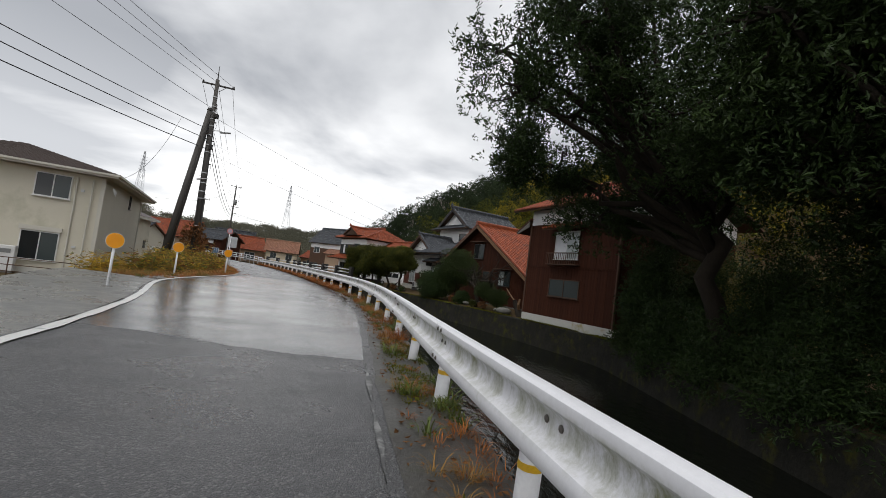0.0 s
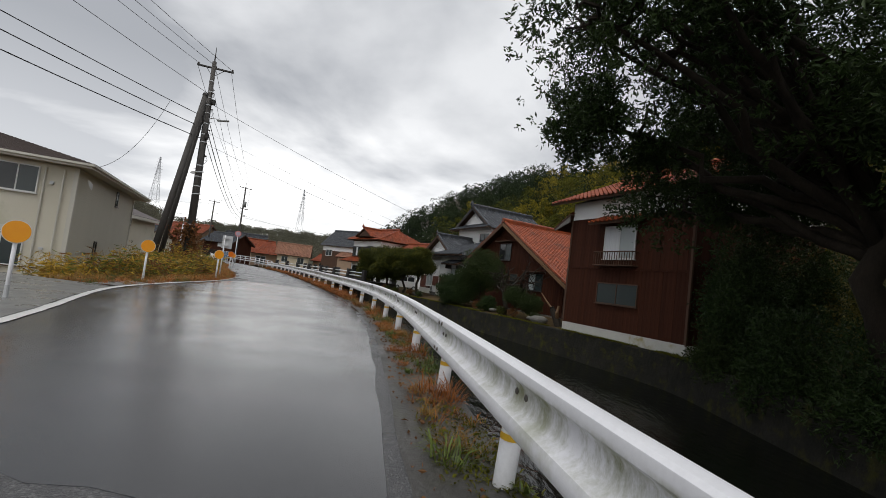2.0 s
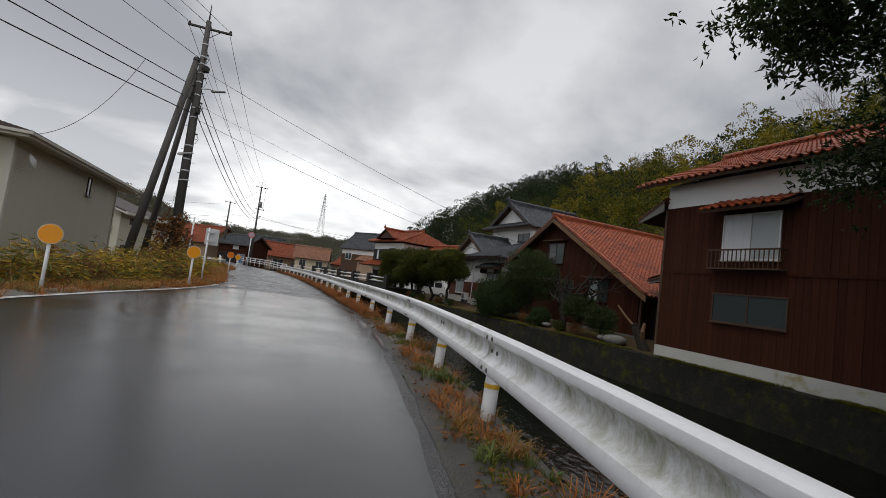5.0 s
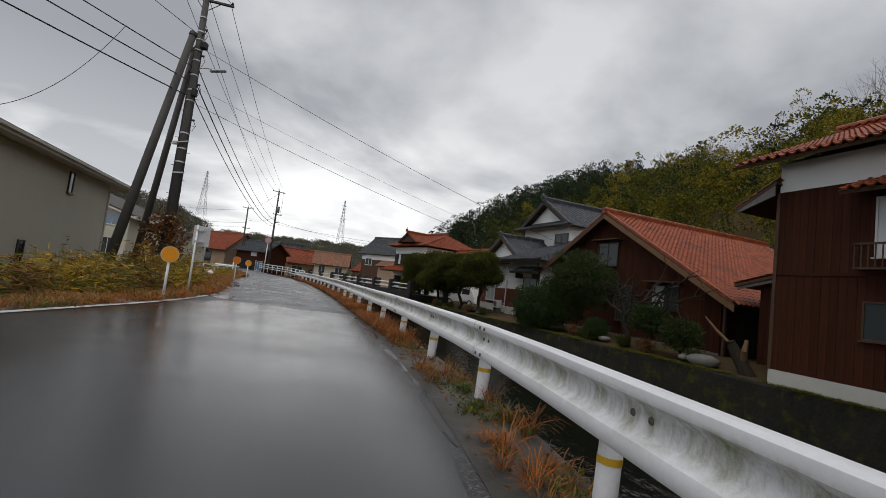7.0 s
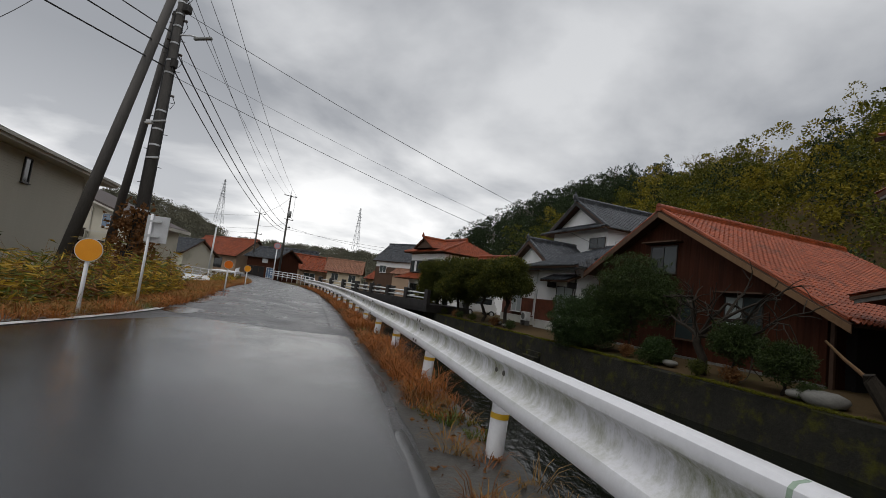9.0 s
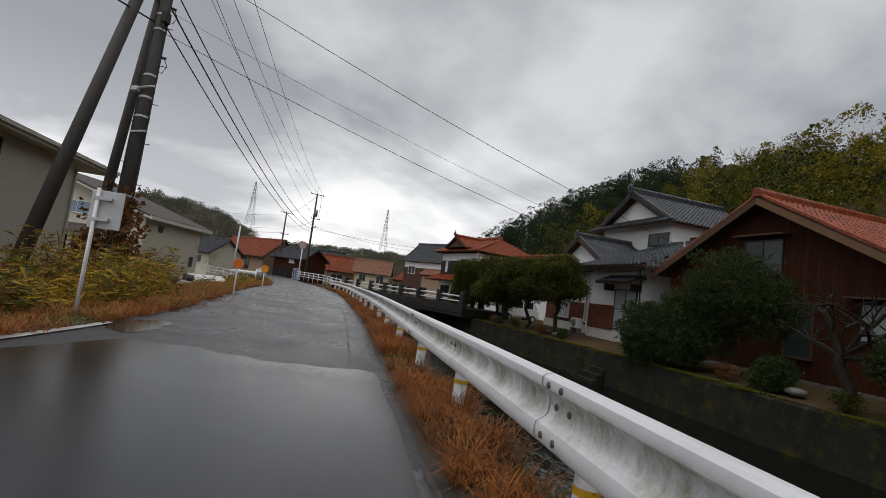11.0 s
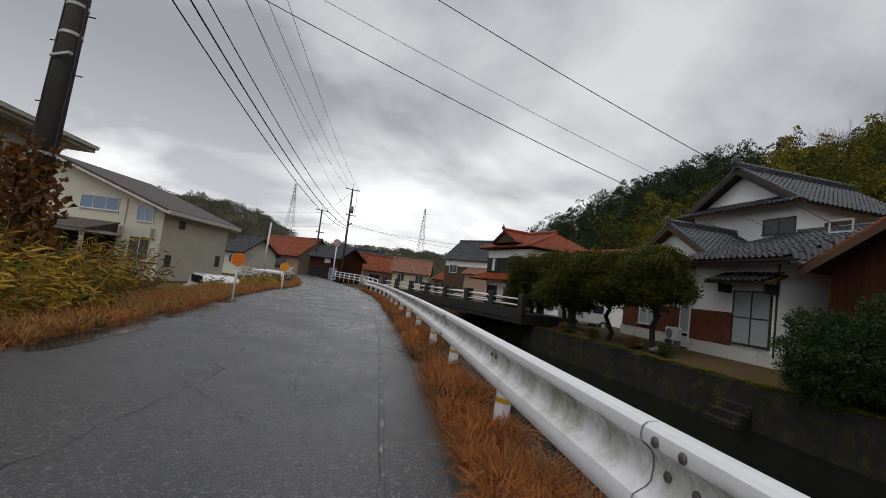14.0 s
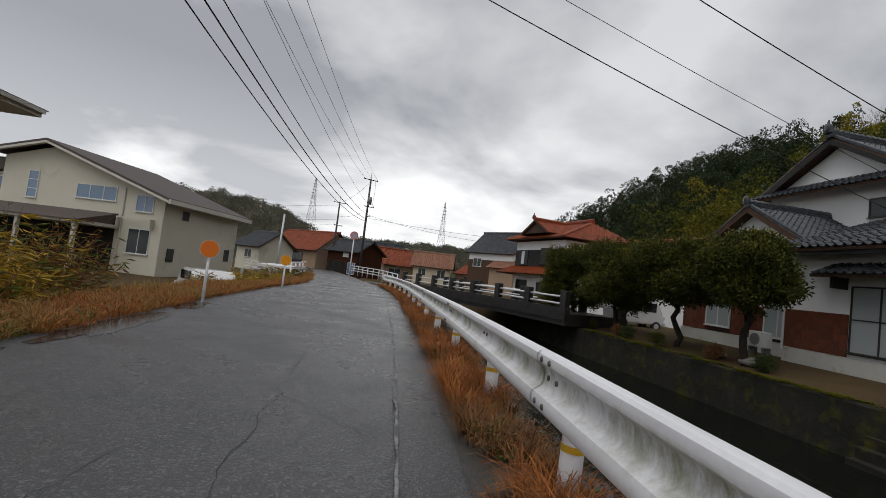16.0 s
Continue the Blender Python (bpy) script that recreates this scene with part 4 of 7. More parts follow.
    part("wall", boxes((-1.35, 2.1, 6.0, 11.0, 3.9, 6.3)), M["wood_brown"], h, "brown boarded upper wall")
    window(h, -3.3, -1.55, 5.65, 6.45, 4.6, "alu_dark", "glass_dim", 2)
    zc, xc, ye = 9.35, -4.7, 4.0
    xw = 3.6
    # hip skirt in front of the gable, then the gable itself
    roof_slope(h, [(xc - xw - 0.4, ye - 0.35, 6.95), (xc + xw + 0.4, ye - 0.35, 6.95), (xc + xw - 0.6, ye + 0.75, 7.5), (xc - xw + 0.6, ye + 0.75, 7.5)], g)
    for sg in (-1, 1):
        x1 = xc + sg * (xw + 0.4)
        a, b, c, d = (x1, ye + 0.1, 6.95), (x1, 12.0, 6.95), (xc, 12.0, zc), (xc, ye + 0.1, zc)
        roof_slope(h, [a, b, c, d] if sg > 0 else [b, a, d, c], g)
        barge(h, *(((xc, zc - 0.06), (x1 - 0.5, 7.12)) if sg > 0 else ((x1 + 0.5, 7.12), (xc, zc - 0.06))), ye + 0.12, "wood_black", 0.24)
        ridge_cap(h, (xc + sg * 0.1, ye + 0.2, zc), (x1 - sg * 0.2, ye + 0.2, 7.05), g, 0.09, 1)
    bm = bmesh.new()
    prism(bm, [(xc - 2.9, 7.4), (xc + 2.9, 7.4), (xc, zc - 0.25)], ye + 0.7, ye + 0.95)
    part("gable_wall", bm, M["plaster"], h)
    ridge_cap(h, (xc, ye - 0.02, zc), (xc, 12.0, zc), g, 0.15, 4)
    end_tile(h, (xc, ye - 0.06, zc + 0.4), g, 0.42)
    # lower roof run to the right and its ridge
    ridge_cap(h, (-1.4, 4.62, 5.55), (2.6, 4.62, 5.55), g, 0.11, 2)
    part("downpipe", tube([(-2.32, -0.08, 0.0), (-2.32, -0.08, 3.3)], 0.04, 8), M["alu"], h)
    part("downpipe", tube([(1.98, -0.07, 0.0), (1.98, -0.07, 3.0), (2.5, -0.6, 3.4)], 0.035, 8), M["iron"], h)
    # metal bracket on the roof
    part("roof_bracket", boxes((1.0, 1.05, 3.3, 3.35, 5.2, 5.75), (1.9, 1.95, 3.3, 3.35, 5.2, 5.75), (1.0, 1.95, 3.3, 3.35, 5.2, 5.26), (1.0, 1.95, 3.3, 3.35, 5.7, 5.75)), M["steel_pale"], h)
    return h


white_house()


def air_conditioner():
    t = thing("air_conditioner", pose(-2.62, 49.6, 0, 0, 0, -61.64), "white outdoor air conditioner unit beside a tiled wall", "air conditioner")
    part("casing", boxes((-0.4, 0.4, -0.5, -0.2, -0.08, 0.52), bevel=0.02), M["alu"], t)
    bm = bmesh.new()
    bmesh.ops.create_cone(bm, cap_ends=True, segments=20, radius1=0.23, radius2=0.21, depth=0.03, matrix=Matrix.Translation((-0.1, -0.515, 0.22)) @ Matrix.Rotation(radians(90), 4, "X"))
    part("fan_grille", bm, M["fence_grey"], t)
    part("foot", boxes((-0.35, -0.25, -0.52, -0.2, -0.5, -0.08)), M["concrete_wet"], t)
    part("foot", boxes((0.25, 0.35, -0.52, -0.2, -0.5, -0.08)), M["concrete_wet"], t)


air_conditioner()


# the beige house on the other side of the road
def beige_house():
    h = house_at("beige_house", -18.15, 23.7, 0, 116.0, "two-storey beige rendered house with a brown slate hip roof")
    # local x runs down the side wall, local y away from the road
    L, D, zb, ze = 13.2, 10.0, -1.2, 4.15
    part("wall", boxes((0, L - 1.3, 0, D, zb, ze), (L - 1.3, L, 0.9, D, zb, ze)), M["beige"], h, "weathered beige rendered wall")
    part("base_course", boxes((-0.03, L - 1.28, -0.03, D + 0.03, zb - 0.3, zb + 0.35)), M["foundation"], h)
    # courses of siding on the side wall
    me = mesh_of("siding_course", boxes((0, L - 1.3, -0.010, 0.0, 0, 0.0985)), M["beige_brick"])
    for k in range(48):
        shared("siding_course", me, h, Matrix.Translation((0, -0.002, zb + 0.4 + k * 0.102)))
    part("corner_trim", boxes((-0.05, 0.12, -0.05, 0.12, zb, ze)), M["beige_trim"], h)
    part("downpipe", tube([(-0.1, 0.45, zb), (-0.1, 0.45, ze - 0.2)], 0.04, 8), M["beige_trim"], h, "cream downpipe")
    part("downpipe", tube([(-0.06, 1.12, zb), (-0.06, 1.12, ze - 0.2)], 0.04, 8), M["beige_trim"], h, "cream downpipe")
    part("downpipe", tube([(L - 1.35, -0.06, zb), (L - 1.35, -0.06, ze - 0.2)], 0.04, 8), M["beige_trim"], h, "cream downpipe")
    # side wall openings
    window(h, 7.2, 7.65, 3.1, 4.0, -0.03, "alu_dark", "glass", 1)
    window(h, 4.2, 4.65, 0.0, 0.95, -0.03, "alu_dark", "glass", 1)
    part("side_door", boxes((L - 1.25, L - 0.2, 0.80, 0.88, zb + 0.4, 2.5)), M["wood_brown"], h, "brown side door")
    # end wall openings, seen from the road
    for a, b, c, d in ((1.32, 2.8, 2.75, 3.95), (1.45, 3.0, -0.45, 1.0)):
        window(h, -b, -a, c, d, -0.03, "alu", ("glass", "glass_dim"), 2, wall="x", name="window").matrix_basis = Matrix.Rotation(radians(-90), 4, "Z")
    part("shutter_box", boxes((-0.12, 0.0, 1.38, 3.07, 1.02, 1.25)), M["beige_trim"], h)
    part("vent", boxes((-0.08, 0.0, 0.75, 0.9, 0.35, 0.45)), M["steel_pale"], h)
    part("vent", boxes((-0.08, 0.0, 0.78, 0.92, 3.25, 3.38)), M["steel_pale"], h)
    dish = bmesh.new()
    bmesh.ops.create_cone(dish, cap_ends=True, segments=14, radius1=0.24, radius2=0.05, depth=0.09, matrix=Matrix.Translation((0.6, -0.4, 3.55)) @ Matrix.Rotation(radians(70), 4, "X"))
    part("satellite_dish", dish, M["alu"], h)
    # eaves and hip roof
    o = 0.62
    part("soffit", boxes((-o, L + o, -o, D + o, ze + 0.02, ze + 0.06)), M["beige_trim"], h)
    part("fascia", boxes((-o, L + o, -o - 0.03, -o, ze, ze + 0.2), (-o - 0.03, -o, -o, D + o, ze, ze + 0.2), (L + o, L + o + 0.03, -o, D + o, ze, ze + 0.2)), M["beige_trim"], h)
    part("gutter", boxes((-o - 0.12, L + o, -o - 0.13, -o - 0.03, ze + 0.1, ze + 0.2), (-o - 0.13, -o - 0.03, -o - 0.1, D + o, ze + 0.1, ze + 0.2)), M["beige_trim"], h, "cream gutter")
    bm = bmesh.new()
    z0, z1 = ze + 0.2, ze + 1.75
    q = [bm.verts.new(p) for p in ((-o - 0.1, -o - 0.1, z0), (L + o + 0.1, -o - 0.1, z0), (L + o + 0.1, D + o, z0), (-o - 0.1, D + o, z0), (D / 2, D / 2, z1), (L - D / 2, D / 2, z1))]
    for f in ((0, 1, 5, 4), (1, 2, 5), (2, 3, 4, 5), (3, 0, 4), (3, 2, 1, 0)):
        bm.faces.new([q[i] for i in f])
    part("roof", bm, M["slate"], h, "dark brown slate roof")
    for k in range(22):
        f = k / 22
        zz = z0 + (z1 - z0) * f + 0.004
        xa, xb, yy = -o - 0.1 + (D / 2 + o + 0.1) * f, L + o + 0.1 - (D / 2 + o + 0.1) * f, -o - 0.1 + (D / 2 + o + 0.1) * f
        part("slate_course", boxes((xa, xb, yy - 0.01, yy + 0.02, zz - 0.01, zz + 0.022)), M["slate"], h)
        part("slate_course", boxes((xa - 0.01, xa + 0.02, yy, D + o - (D / 2 + o) * f, zz - 0.01, zz + 0.022)), M["slate"], h)
    return h


beige_house()

# ---- guardrail ----
def rail_line():
    """Points of the rail's line every 5 cm of its length."""
    yy = np.arange(-9, 56.6, 0.01)
    xx = line_at(POST, yy)
    s = np.concatenate([[0], np.cumsum(np.hypot(np.diff(xx), np.diff(yy)))])
    return s, xx, yy


RS, RX, RY = rail_line()


def on_rail(s, side=0.0):
    """Place and heading at s along the rail; side metres towards the road."""
    x, y = np.interp(s, RS, RX), np.interp(s, RS, RY)
    dx, dy = np.interp(s + 0.3, RS, RX) - np.interp(s - 0.3, RS, RX), np.interp(s + 0.3, RS, RY) - np.interp(s - 0.3, RS, RY)
    l = math.hypot(dx, dy)
    dx, dy = dx / l, dy / l
    return x - dy * side, y + dx * side, math.atan2(dy, dx)


PROFILE = [(0.004, 0.732), (0.012, 0.744), (0.030, 0.748), (0.070, 0.742), (0.086, 0.728), (0.090, 0.705), (0.086, 0.680), (0.048, 0.652), (0.036, 0.632), (0.033, 0.595),
           (0.038, 0.555), (0.052, 0.535), (0.100, 0.507), (0.108, 0.485), (0.106, 0.440), (0.096, 0.420), (0.070, 0.410), (0.030, 0.408), (0.020, 0.416)]
PROFILE = [(d, 0.785 - (0.748 - z) * 1.04) for d, z in PROFILE]


STATIONS = [0.5, 2.7, 4.9, 7.0, 9.2, 11.3, 13.47, 15.6, 17.8, 20.3, 22.8, 25.05, 27.5, 30.0, 32.65, 35.05, 37.2, 39.7, 42.2, 44.3, 46.9]
while STATIONS[-1] < RS[-1] - 2.6:
    STATIONS.append(STATIONS[-1] + 2.4)


def guardrail():
    g = thing("guardrail", Matrix.Identity(4), "white painted corrugated steel guardrail with stained beam along the river", "guardrail")
    total = RS[-1] - 0.5
    loop = PROFILE + [(d - 0.005, 0.6 + (z - 0.6) * 0.985) for d, z in PROFILE[::-1]]
    n = len(loop)
    joints = [x + 0.25 for x in STATIONS[0::2]] + [total]
    for s0, s1 in zip(joints, joints[1:]):
        bm = bmesh.new()
        prev = None
        steps = max(2, int((s1 - s0) / 0.4))
        for i in range(steps + 1):
            s = s0 + (s1 - s0 + 0.16) * i / steps
            ring = []
            for d, z in loop:
                x, y, _ = on_rail(s, 0.075 + d + (0.004 if i == 0 else 0.0))
                ring.append(bm.verts.new((x, y, z)))
            if prev:
                for j in range(n):
                    bm.faces.new((prev[j], prev[(j + 1) % n], ring[(j + 1) % n], ring[j]))
            prev = ring
        bmesh.ops.recalc_face_normals(bm, faces=bm.faces[:])
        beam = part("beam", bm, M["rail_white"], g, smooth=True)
        beam.data.set_sharp_from_angle(angle=radians(28))
        # lapped joint edge
        bm = bmesh.new()
        pr = None
        for d, z in PROFILE:
            a = [bm.verts.new((*on_rail(s0 + o, 0.0765 + d + 0.004)[:2], z)) for o in (-0.003, 0.0015)]
            if pr:
                bm.faces.new((pr[0], pr[1], a[1], a[0]))
            pr = a
        part("joint_line", bm, M["rail_joint"], g)
    bolt = bmesh.new()
    bmesh.ops.create_uvsphere(bolt, u_segments=8, v_segments=5, radius=0.019, matrix=Matrix.Diagonal((1, 0.55, 1, 1)))
    bolt = mesh_of("bolt", bolt, M["bolt"], True)
    for s0 in joints[:-1]:
        for o, z, d in ((-0.08, 0.735, 0.089), (-0.22, 0.735, 0.089), (-0.08, 0.626, 0.033), (-0.22, 0.626, 0.033), (-0.08, 0.487, 0.107), (-0.22, 0.487, 0.107)):
            x, y, a = on_rail(s0 + o, 0.079 + d)
            shared("bolt", bolt, g, Matrix.Translation((x, y, z)) @ Matrix.Rotation(a, 4, "Z"))
    for s0 in STATIONS[1::2]:
        for o in (-0.07, 0.07):
            x, y, a = on_rail(s0 + o, 0.079 + 0.033)
            shared("bolt", bolt, g, Matrix.Translation((x, y, 0.634)) @ Matrix.Rotation(a, 4, "Z"))
    # posts every two metres
    bm = bmesh.new()
    cyl(bm, 0, 0, -0.45, 0.66, 0.066, 0.066, 18)
    post = mesh_of("post", bm, M["post_white"], True)
    bm = bmesh.new()
    bmesh.ops.create_cone(bm, cap_ends=False, segments=18, radius1=0.069, radius2=0.069, depth=0.04, matrix=Matrix.Translation((0, 0, 0.285)))
    band = mesh_of("reflective_band", bm, M["yellow_band"], True)
    brk = mesh_of("bracket", boxes((-0.05, 0.05, 0.05, 0.082, 0.53, 0.67)), M["steel_pale"])
    for s in STATIONS:
        x, y, a = on_rail(s + float(np.interp(s, (27, 33), (0.44, 0.0))), 0.0)
        m = Matrix.Translation((x, y, 0)) @ Matrix.Rotation(a, 4, "Z") @ Matrix.Rotation(rng.normal(radians(2.0), 0.012), 4, "X") @ Matrix.Rotation(rng.normal(0, 0.01), 4, "Y")
        p = shared("post", post, g, m)
        shared("reflective_band", band, p, Matrix.Identity(4))
        shared("bracket", brk, g, m)
    # strip of faded tape, and the turned-back end
    bm = bmesh.new()
    pr = None
    st = float(np.interp(18.15, RY, RS))
    for d, z in PROFILE[1:11]:
        a = [bm.verts.new((*on_rail(st + o, 0.078 + d)[:2], z)) for o in (-0.035, 0.035)]
        if pr:
            bm.faces.new((pr[0], pr[1], a[1], a[0]))
        pr = a
    part("tape", bm, M["green_tape"], g, "faded green tape round the beam")
    xe, ye, ae = on_rail(total, 0.1)
    bm = bmesh.new()
    cyl(bm, 0, 0, 0.43, 0.77, 0.11, 0.11, 16)
    part("end_cap", bm, M["rail_white"], g, smooth=True, m=Matrix.Translation((xe, ye, 0)))


guardrail()


# ---- roadside marker discs and boards ----
def marker(x, y, z0, red=False, tilt=0.0, lean=0.0):
    t = thing("roadside_marker", pose(x, y, z0, tilt, lean, 38), "%s reflector disc on a white roadside post" % ("red-orange" if red else "orange"), "road marker", "roadside markers")
    bm = bmesh.new()
    cyl(bm, 0, 0, -0.3, 1.22, 0.032, 0.032, 12)
    part("post", bm, M["post_white"], t, smooth=True)
    part("base_sleeve", cyl(bmesh.new(), 0, 0, -0.05, 0.22, 0.036, 0.036, 12), M["steel_pale"], t)
    turn = Matrix.Translation((0, -0.045, 1.13)) @ Matrix.Rotation(radians(90), 4, "X")
    bm = bmesh.new()
    bmesh.ops.create_cone(bm, cap_ends=True, segments=32, radius1=0.20, radius2=0.20, depth=0.018)
    part("rim", bm, M["alu"], t, m=turn)
    bm = bmesh.new()
    bmesh.ops.create_cone(bm, cap_ends=True, segments=32, radius1=0.19, radius2=0.188, depth=0.026)
    part("disc", bm, M["orange_red" if red else "orange_disc"], t, m=turn)


for row in ((-8.25, 11.43, -0.03), (-10.45, 17.95, -0.03), (-11.2, 23.7, -0.05), (-17.05, 36.4, 0.02, True, 0, 0), (-20.06, 42.85, -0.07)):
    marker(*row)


def sign_board():
    t = thing("road_sign", pose(-12.35, 26.2, -0.08, 0, 0, 30), "grey back of a rectangular road sign on a pale post", "road sign")
    part("post", cyl(bmesh.new(), 0, 0, -0.3, 2.15, 0.03, 0.03, 12), M["post_white"], t, smooth=True)
    part("board", boxes((-0.10, 0.36, 0.035, 0.06, 1.5, 2.12), bevel=0.004), M["steel_pale"], t)
    part("clamp", boxes((-0.05, 0.2, -0.035, 0.035, 1.62, 1.67)), M["steel_pale"], t)
    part("clamp", boxes((-0.05, 0.2, -0.035, 0.035, 1.96, 2.01)), M["steel_pale"], t)
    t = thing("marker_post", pose(-39.6, 66.5, -0.6, 0, 1, 0), "plain grey steel post beside a car park", "post")
    part("post", cyl(bmesh.new(), 0, 0, -0.8, 6.0, 0.10, 0.09, 12), M["steel_pale"], t, smooth=True)
    part("cap", cyl(bmesh.new(), 0, 0, 6.0, 6.06, 0.11, 0.08, 12), M["alu"], t)
    t = thing("no_parking_sign", pose(-33.2, 69.8, 0.2, 0, 0, 28), "faded round red and blue road sign on a white post", "road sign")
    part("post", cyl(bmesh.new(), 0, 0, -0.6, 4.2, 0.07, 0.06, 12), M["post_white"], t, smooth=True)
    turn = Matrix.Translation((0, -0.08, 4.05)) @ Matrix.Rotation(radians(90), 4, "X")
    for nm, r, d, k in (("sign_rim", 0.42, 0.02, "sign_red"), ("sign_face", 0.30, 0.035, "sign_blue")):
        bm = bmesh.new()
        bmesh.ops.create_cone(bm, cap_ends=True, segments=28, radius1=r, radius2=r, depth=d)
        part(nm, bm, M[k], t, m=turn)


sign_board()


# ---- poles and cables ----
def cross_arm(parent, x, y, z, half, rz, name="cross_arm"):
    m = pose(x, y, z, 0, 0, rz)
    a = part(name, boxes((-half, half, -0.05, 0.05, -0.05, 0.05), bevel=0.008), M["iron"], parent, m=m)
    for k in (-half + 0.08, 0.0 if half > 0.9 else -0.2, half - 0.08):
        bm = bmesh.new()
        cyl(bm, k, 0, 0.05, 0.20, 0.035, 0.025, 8)
        cyl(bm, k, 0, 0.09, 0.11, 0.06, 0.06, 8)
        cyl(bm, k, 0, 0.14, 0.16, 0.055, 0.055, 8)
        part("insulator", bm, M["ceramic"], a)


POLE = pose(-16.80, 30.69, -0.6, -3.9, -3.3)      # the pole leans a little back from the road


def pole_at(z, dx=0.0, dy=0.0):
    """A point on the leaning pole's axis at a height over the road."""
    return POLE @ Vector((dx, dy, (z + 0.6) / 0.996))


def utility_pole():
    t = thing("utility_pole", POLE, "tall dark concrete utility pole with crossarms, brackets and dead vines", "utility pole")
    part("shaft", cyl(bmesh.new(), 0, 0, -0.3, 13.75, 0.225, 0.125, 20), M["pole_concrete"], t, smooth=True)
    part("tip", cyl(bmesh.new(), 0, 0, 13.75, 14.75, 0.045, 0.015, 8), M["iron"], t)
    cross_arm(t, 0.1, 0.05, 13.35, 1.05, 25)
    for sg in (-1, 1):
        part("arm_brace", tube([(0.0, 0.0, 12.75), (0.1 + sg * 0.45, 0.05 + sg * 0.21, 13.3)], 0.018, 6), M["iron"], t)
    part("lamp_arm", tube([(0.1, 0, 10.0), (0.5, 0.1, 10.05), (0.95, 0.2, 9.97)], 0.03, 8), M["steel_pale"], t)
    part("lamp_head", boxes((0.6, 1.35, 0.12, 0.24, 9.91, 10.0), bevel=0.02), M["fence_grey"], t)
    part("bracket_arm", tube([(-0.38, -0.22, 6.42), (-0.1, -0.24, 6.46), (0.42, -0.2, 6.5)], 0.035, 8), M["steel_pale"], t)
    part("bracket_clamp", boxes((-0.3, -0.08, -0.3, -0.16, 6.36, 6.5), bevel=0.015), M["alu"], t)
    part("bracket_arm", boxes((-0.1, 0.4, -0.22, -0.14, 5.1, 5.15)), M["steel_pale"], t)
    for z in (3.2, 5.6, 6.2, 6.9, 8.4, 8.9, 9.6, 10.3, 10.8, 11.3, 11.7, 12.4):
        part("band_clamp", cyl(bmesh.new(), 0, 0, z, z + 0.06, 0.232 - z * 0.0067, 0.232 - z * 0.0067, 18), M["steel_pale"], t)
    for z, a in ((7.6, 0.5), (8.3, 2.2), (8.7, -0.6), (9.3, 0.9), (9.7, -2.0), (10.6, 0.2), (11.1, 2.6), (11.6, -0.4), (12.0, 1.4)):
        c, d = math.cos(a), math.sin(a)
        part("cable_spool", tube([(0.14 * c, 0.14 * d, z), (0.30 * c, 0.30 * d, z)], 0.045, 8), M["ceramic"], t)
        part("cable_loop", tube([(0.24 * c, 0.24 * d, z), (0.36 * c, 0.36 * d, z - 0.25), (0.25 * c, 0.25 * d, z - 0.5), (0.17 * c, 0.17 * d, z - 0.45)], 0.013, 5), M["cable"], t)
    part("junction_box", boxes((0.16, 0.40, -0.16, 0.10, 10.9, 11.2), bevel=0.02), M["iron"], t)
    part("junction_box", boxes((0.14, 0.32, -0.22, 0.0, 8.6, 8.95), bevel=0.02), M["iron"], t)
    for k in range(14):
        z, a = 3.0 + k * 0.62, (0.6 if k % 2 else 3.7)
        part("step_bolt", tube([(0.12 * math.cos(a), 0.12 * math.sin(a), z), (0.32 * math.cos(a), 0.32 * math.sin(a), z)], 0.012, 6), M["iron"], t)
    for a in (0.2, 2.4, 4.0):
        part("conduit", tube([(0.21 * math.cos(a), 0.21 * math.sin(a), 0.2), (0.20 * math.cos(a), 0.20 * math.sin(a), 5.0), (0.16 * math.cos(a), 0.16 * math.sin(a), 11.0)], 0.022, 6), M["cable"], t)
    part("base_box", boxes((-0.28, 0.28, -0.28, 0.28, -0.2, 1.15), bevel=0.03), M["pole_grey"], t)
    part("guard_plate", boxes((-0.25, 0.25, -0.31, -0.285, 0.7, 1.75), bevel=0.004), M["rubber"], t, "black striped guard sheet")
    for k in range(3):
        part("stripe", boxes((-0.24, 0.24, -0.318, -0.312, 0.82 + 0.3 * k, 0.95 + 0.3 * k)), M["yellow_band"], t)
    back = POLE.inverted()
    for foot, top, r in (((-17.93, 28.93, -0.75), (-17.42, 30.95, 10.62), 0.19), ((-19.75, 32.38, -0.8), (-17.62, 31.45, 10.15), 0.16)):
        a, b = back @ Vector(foot), back @ Vector(top)
        part("strut", tube([a, a.lerp(b, 0.5), b], r, 18, r * 0.74), M["pole_concrete"], t, "slanting dark support strut", smooth=True)
        part("strut_cap", tube([b, b + (b - a).normalized() * 0.16], r * 0.9, 14, r * 0.8), M["iron"], t)


utility_pole()


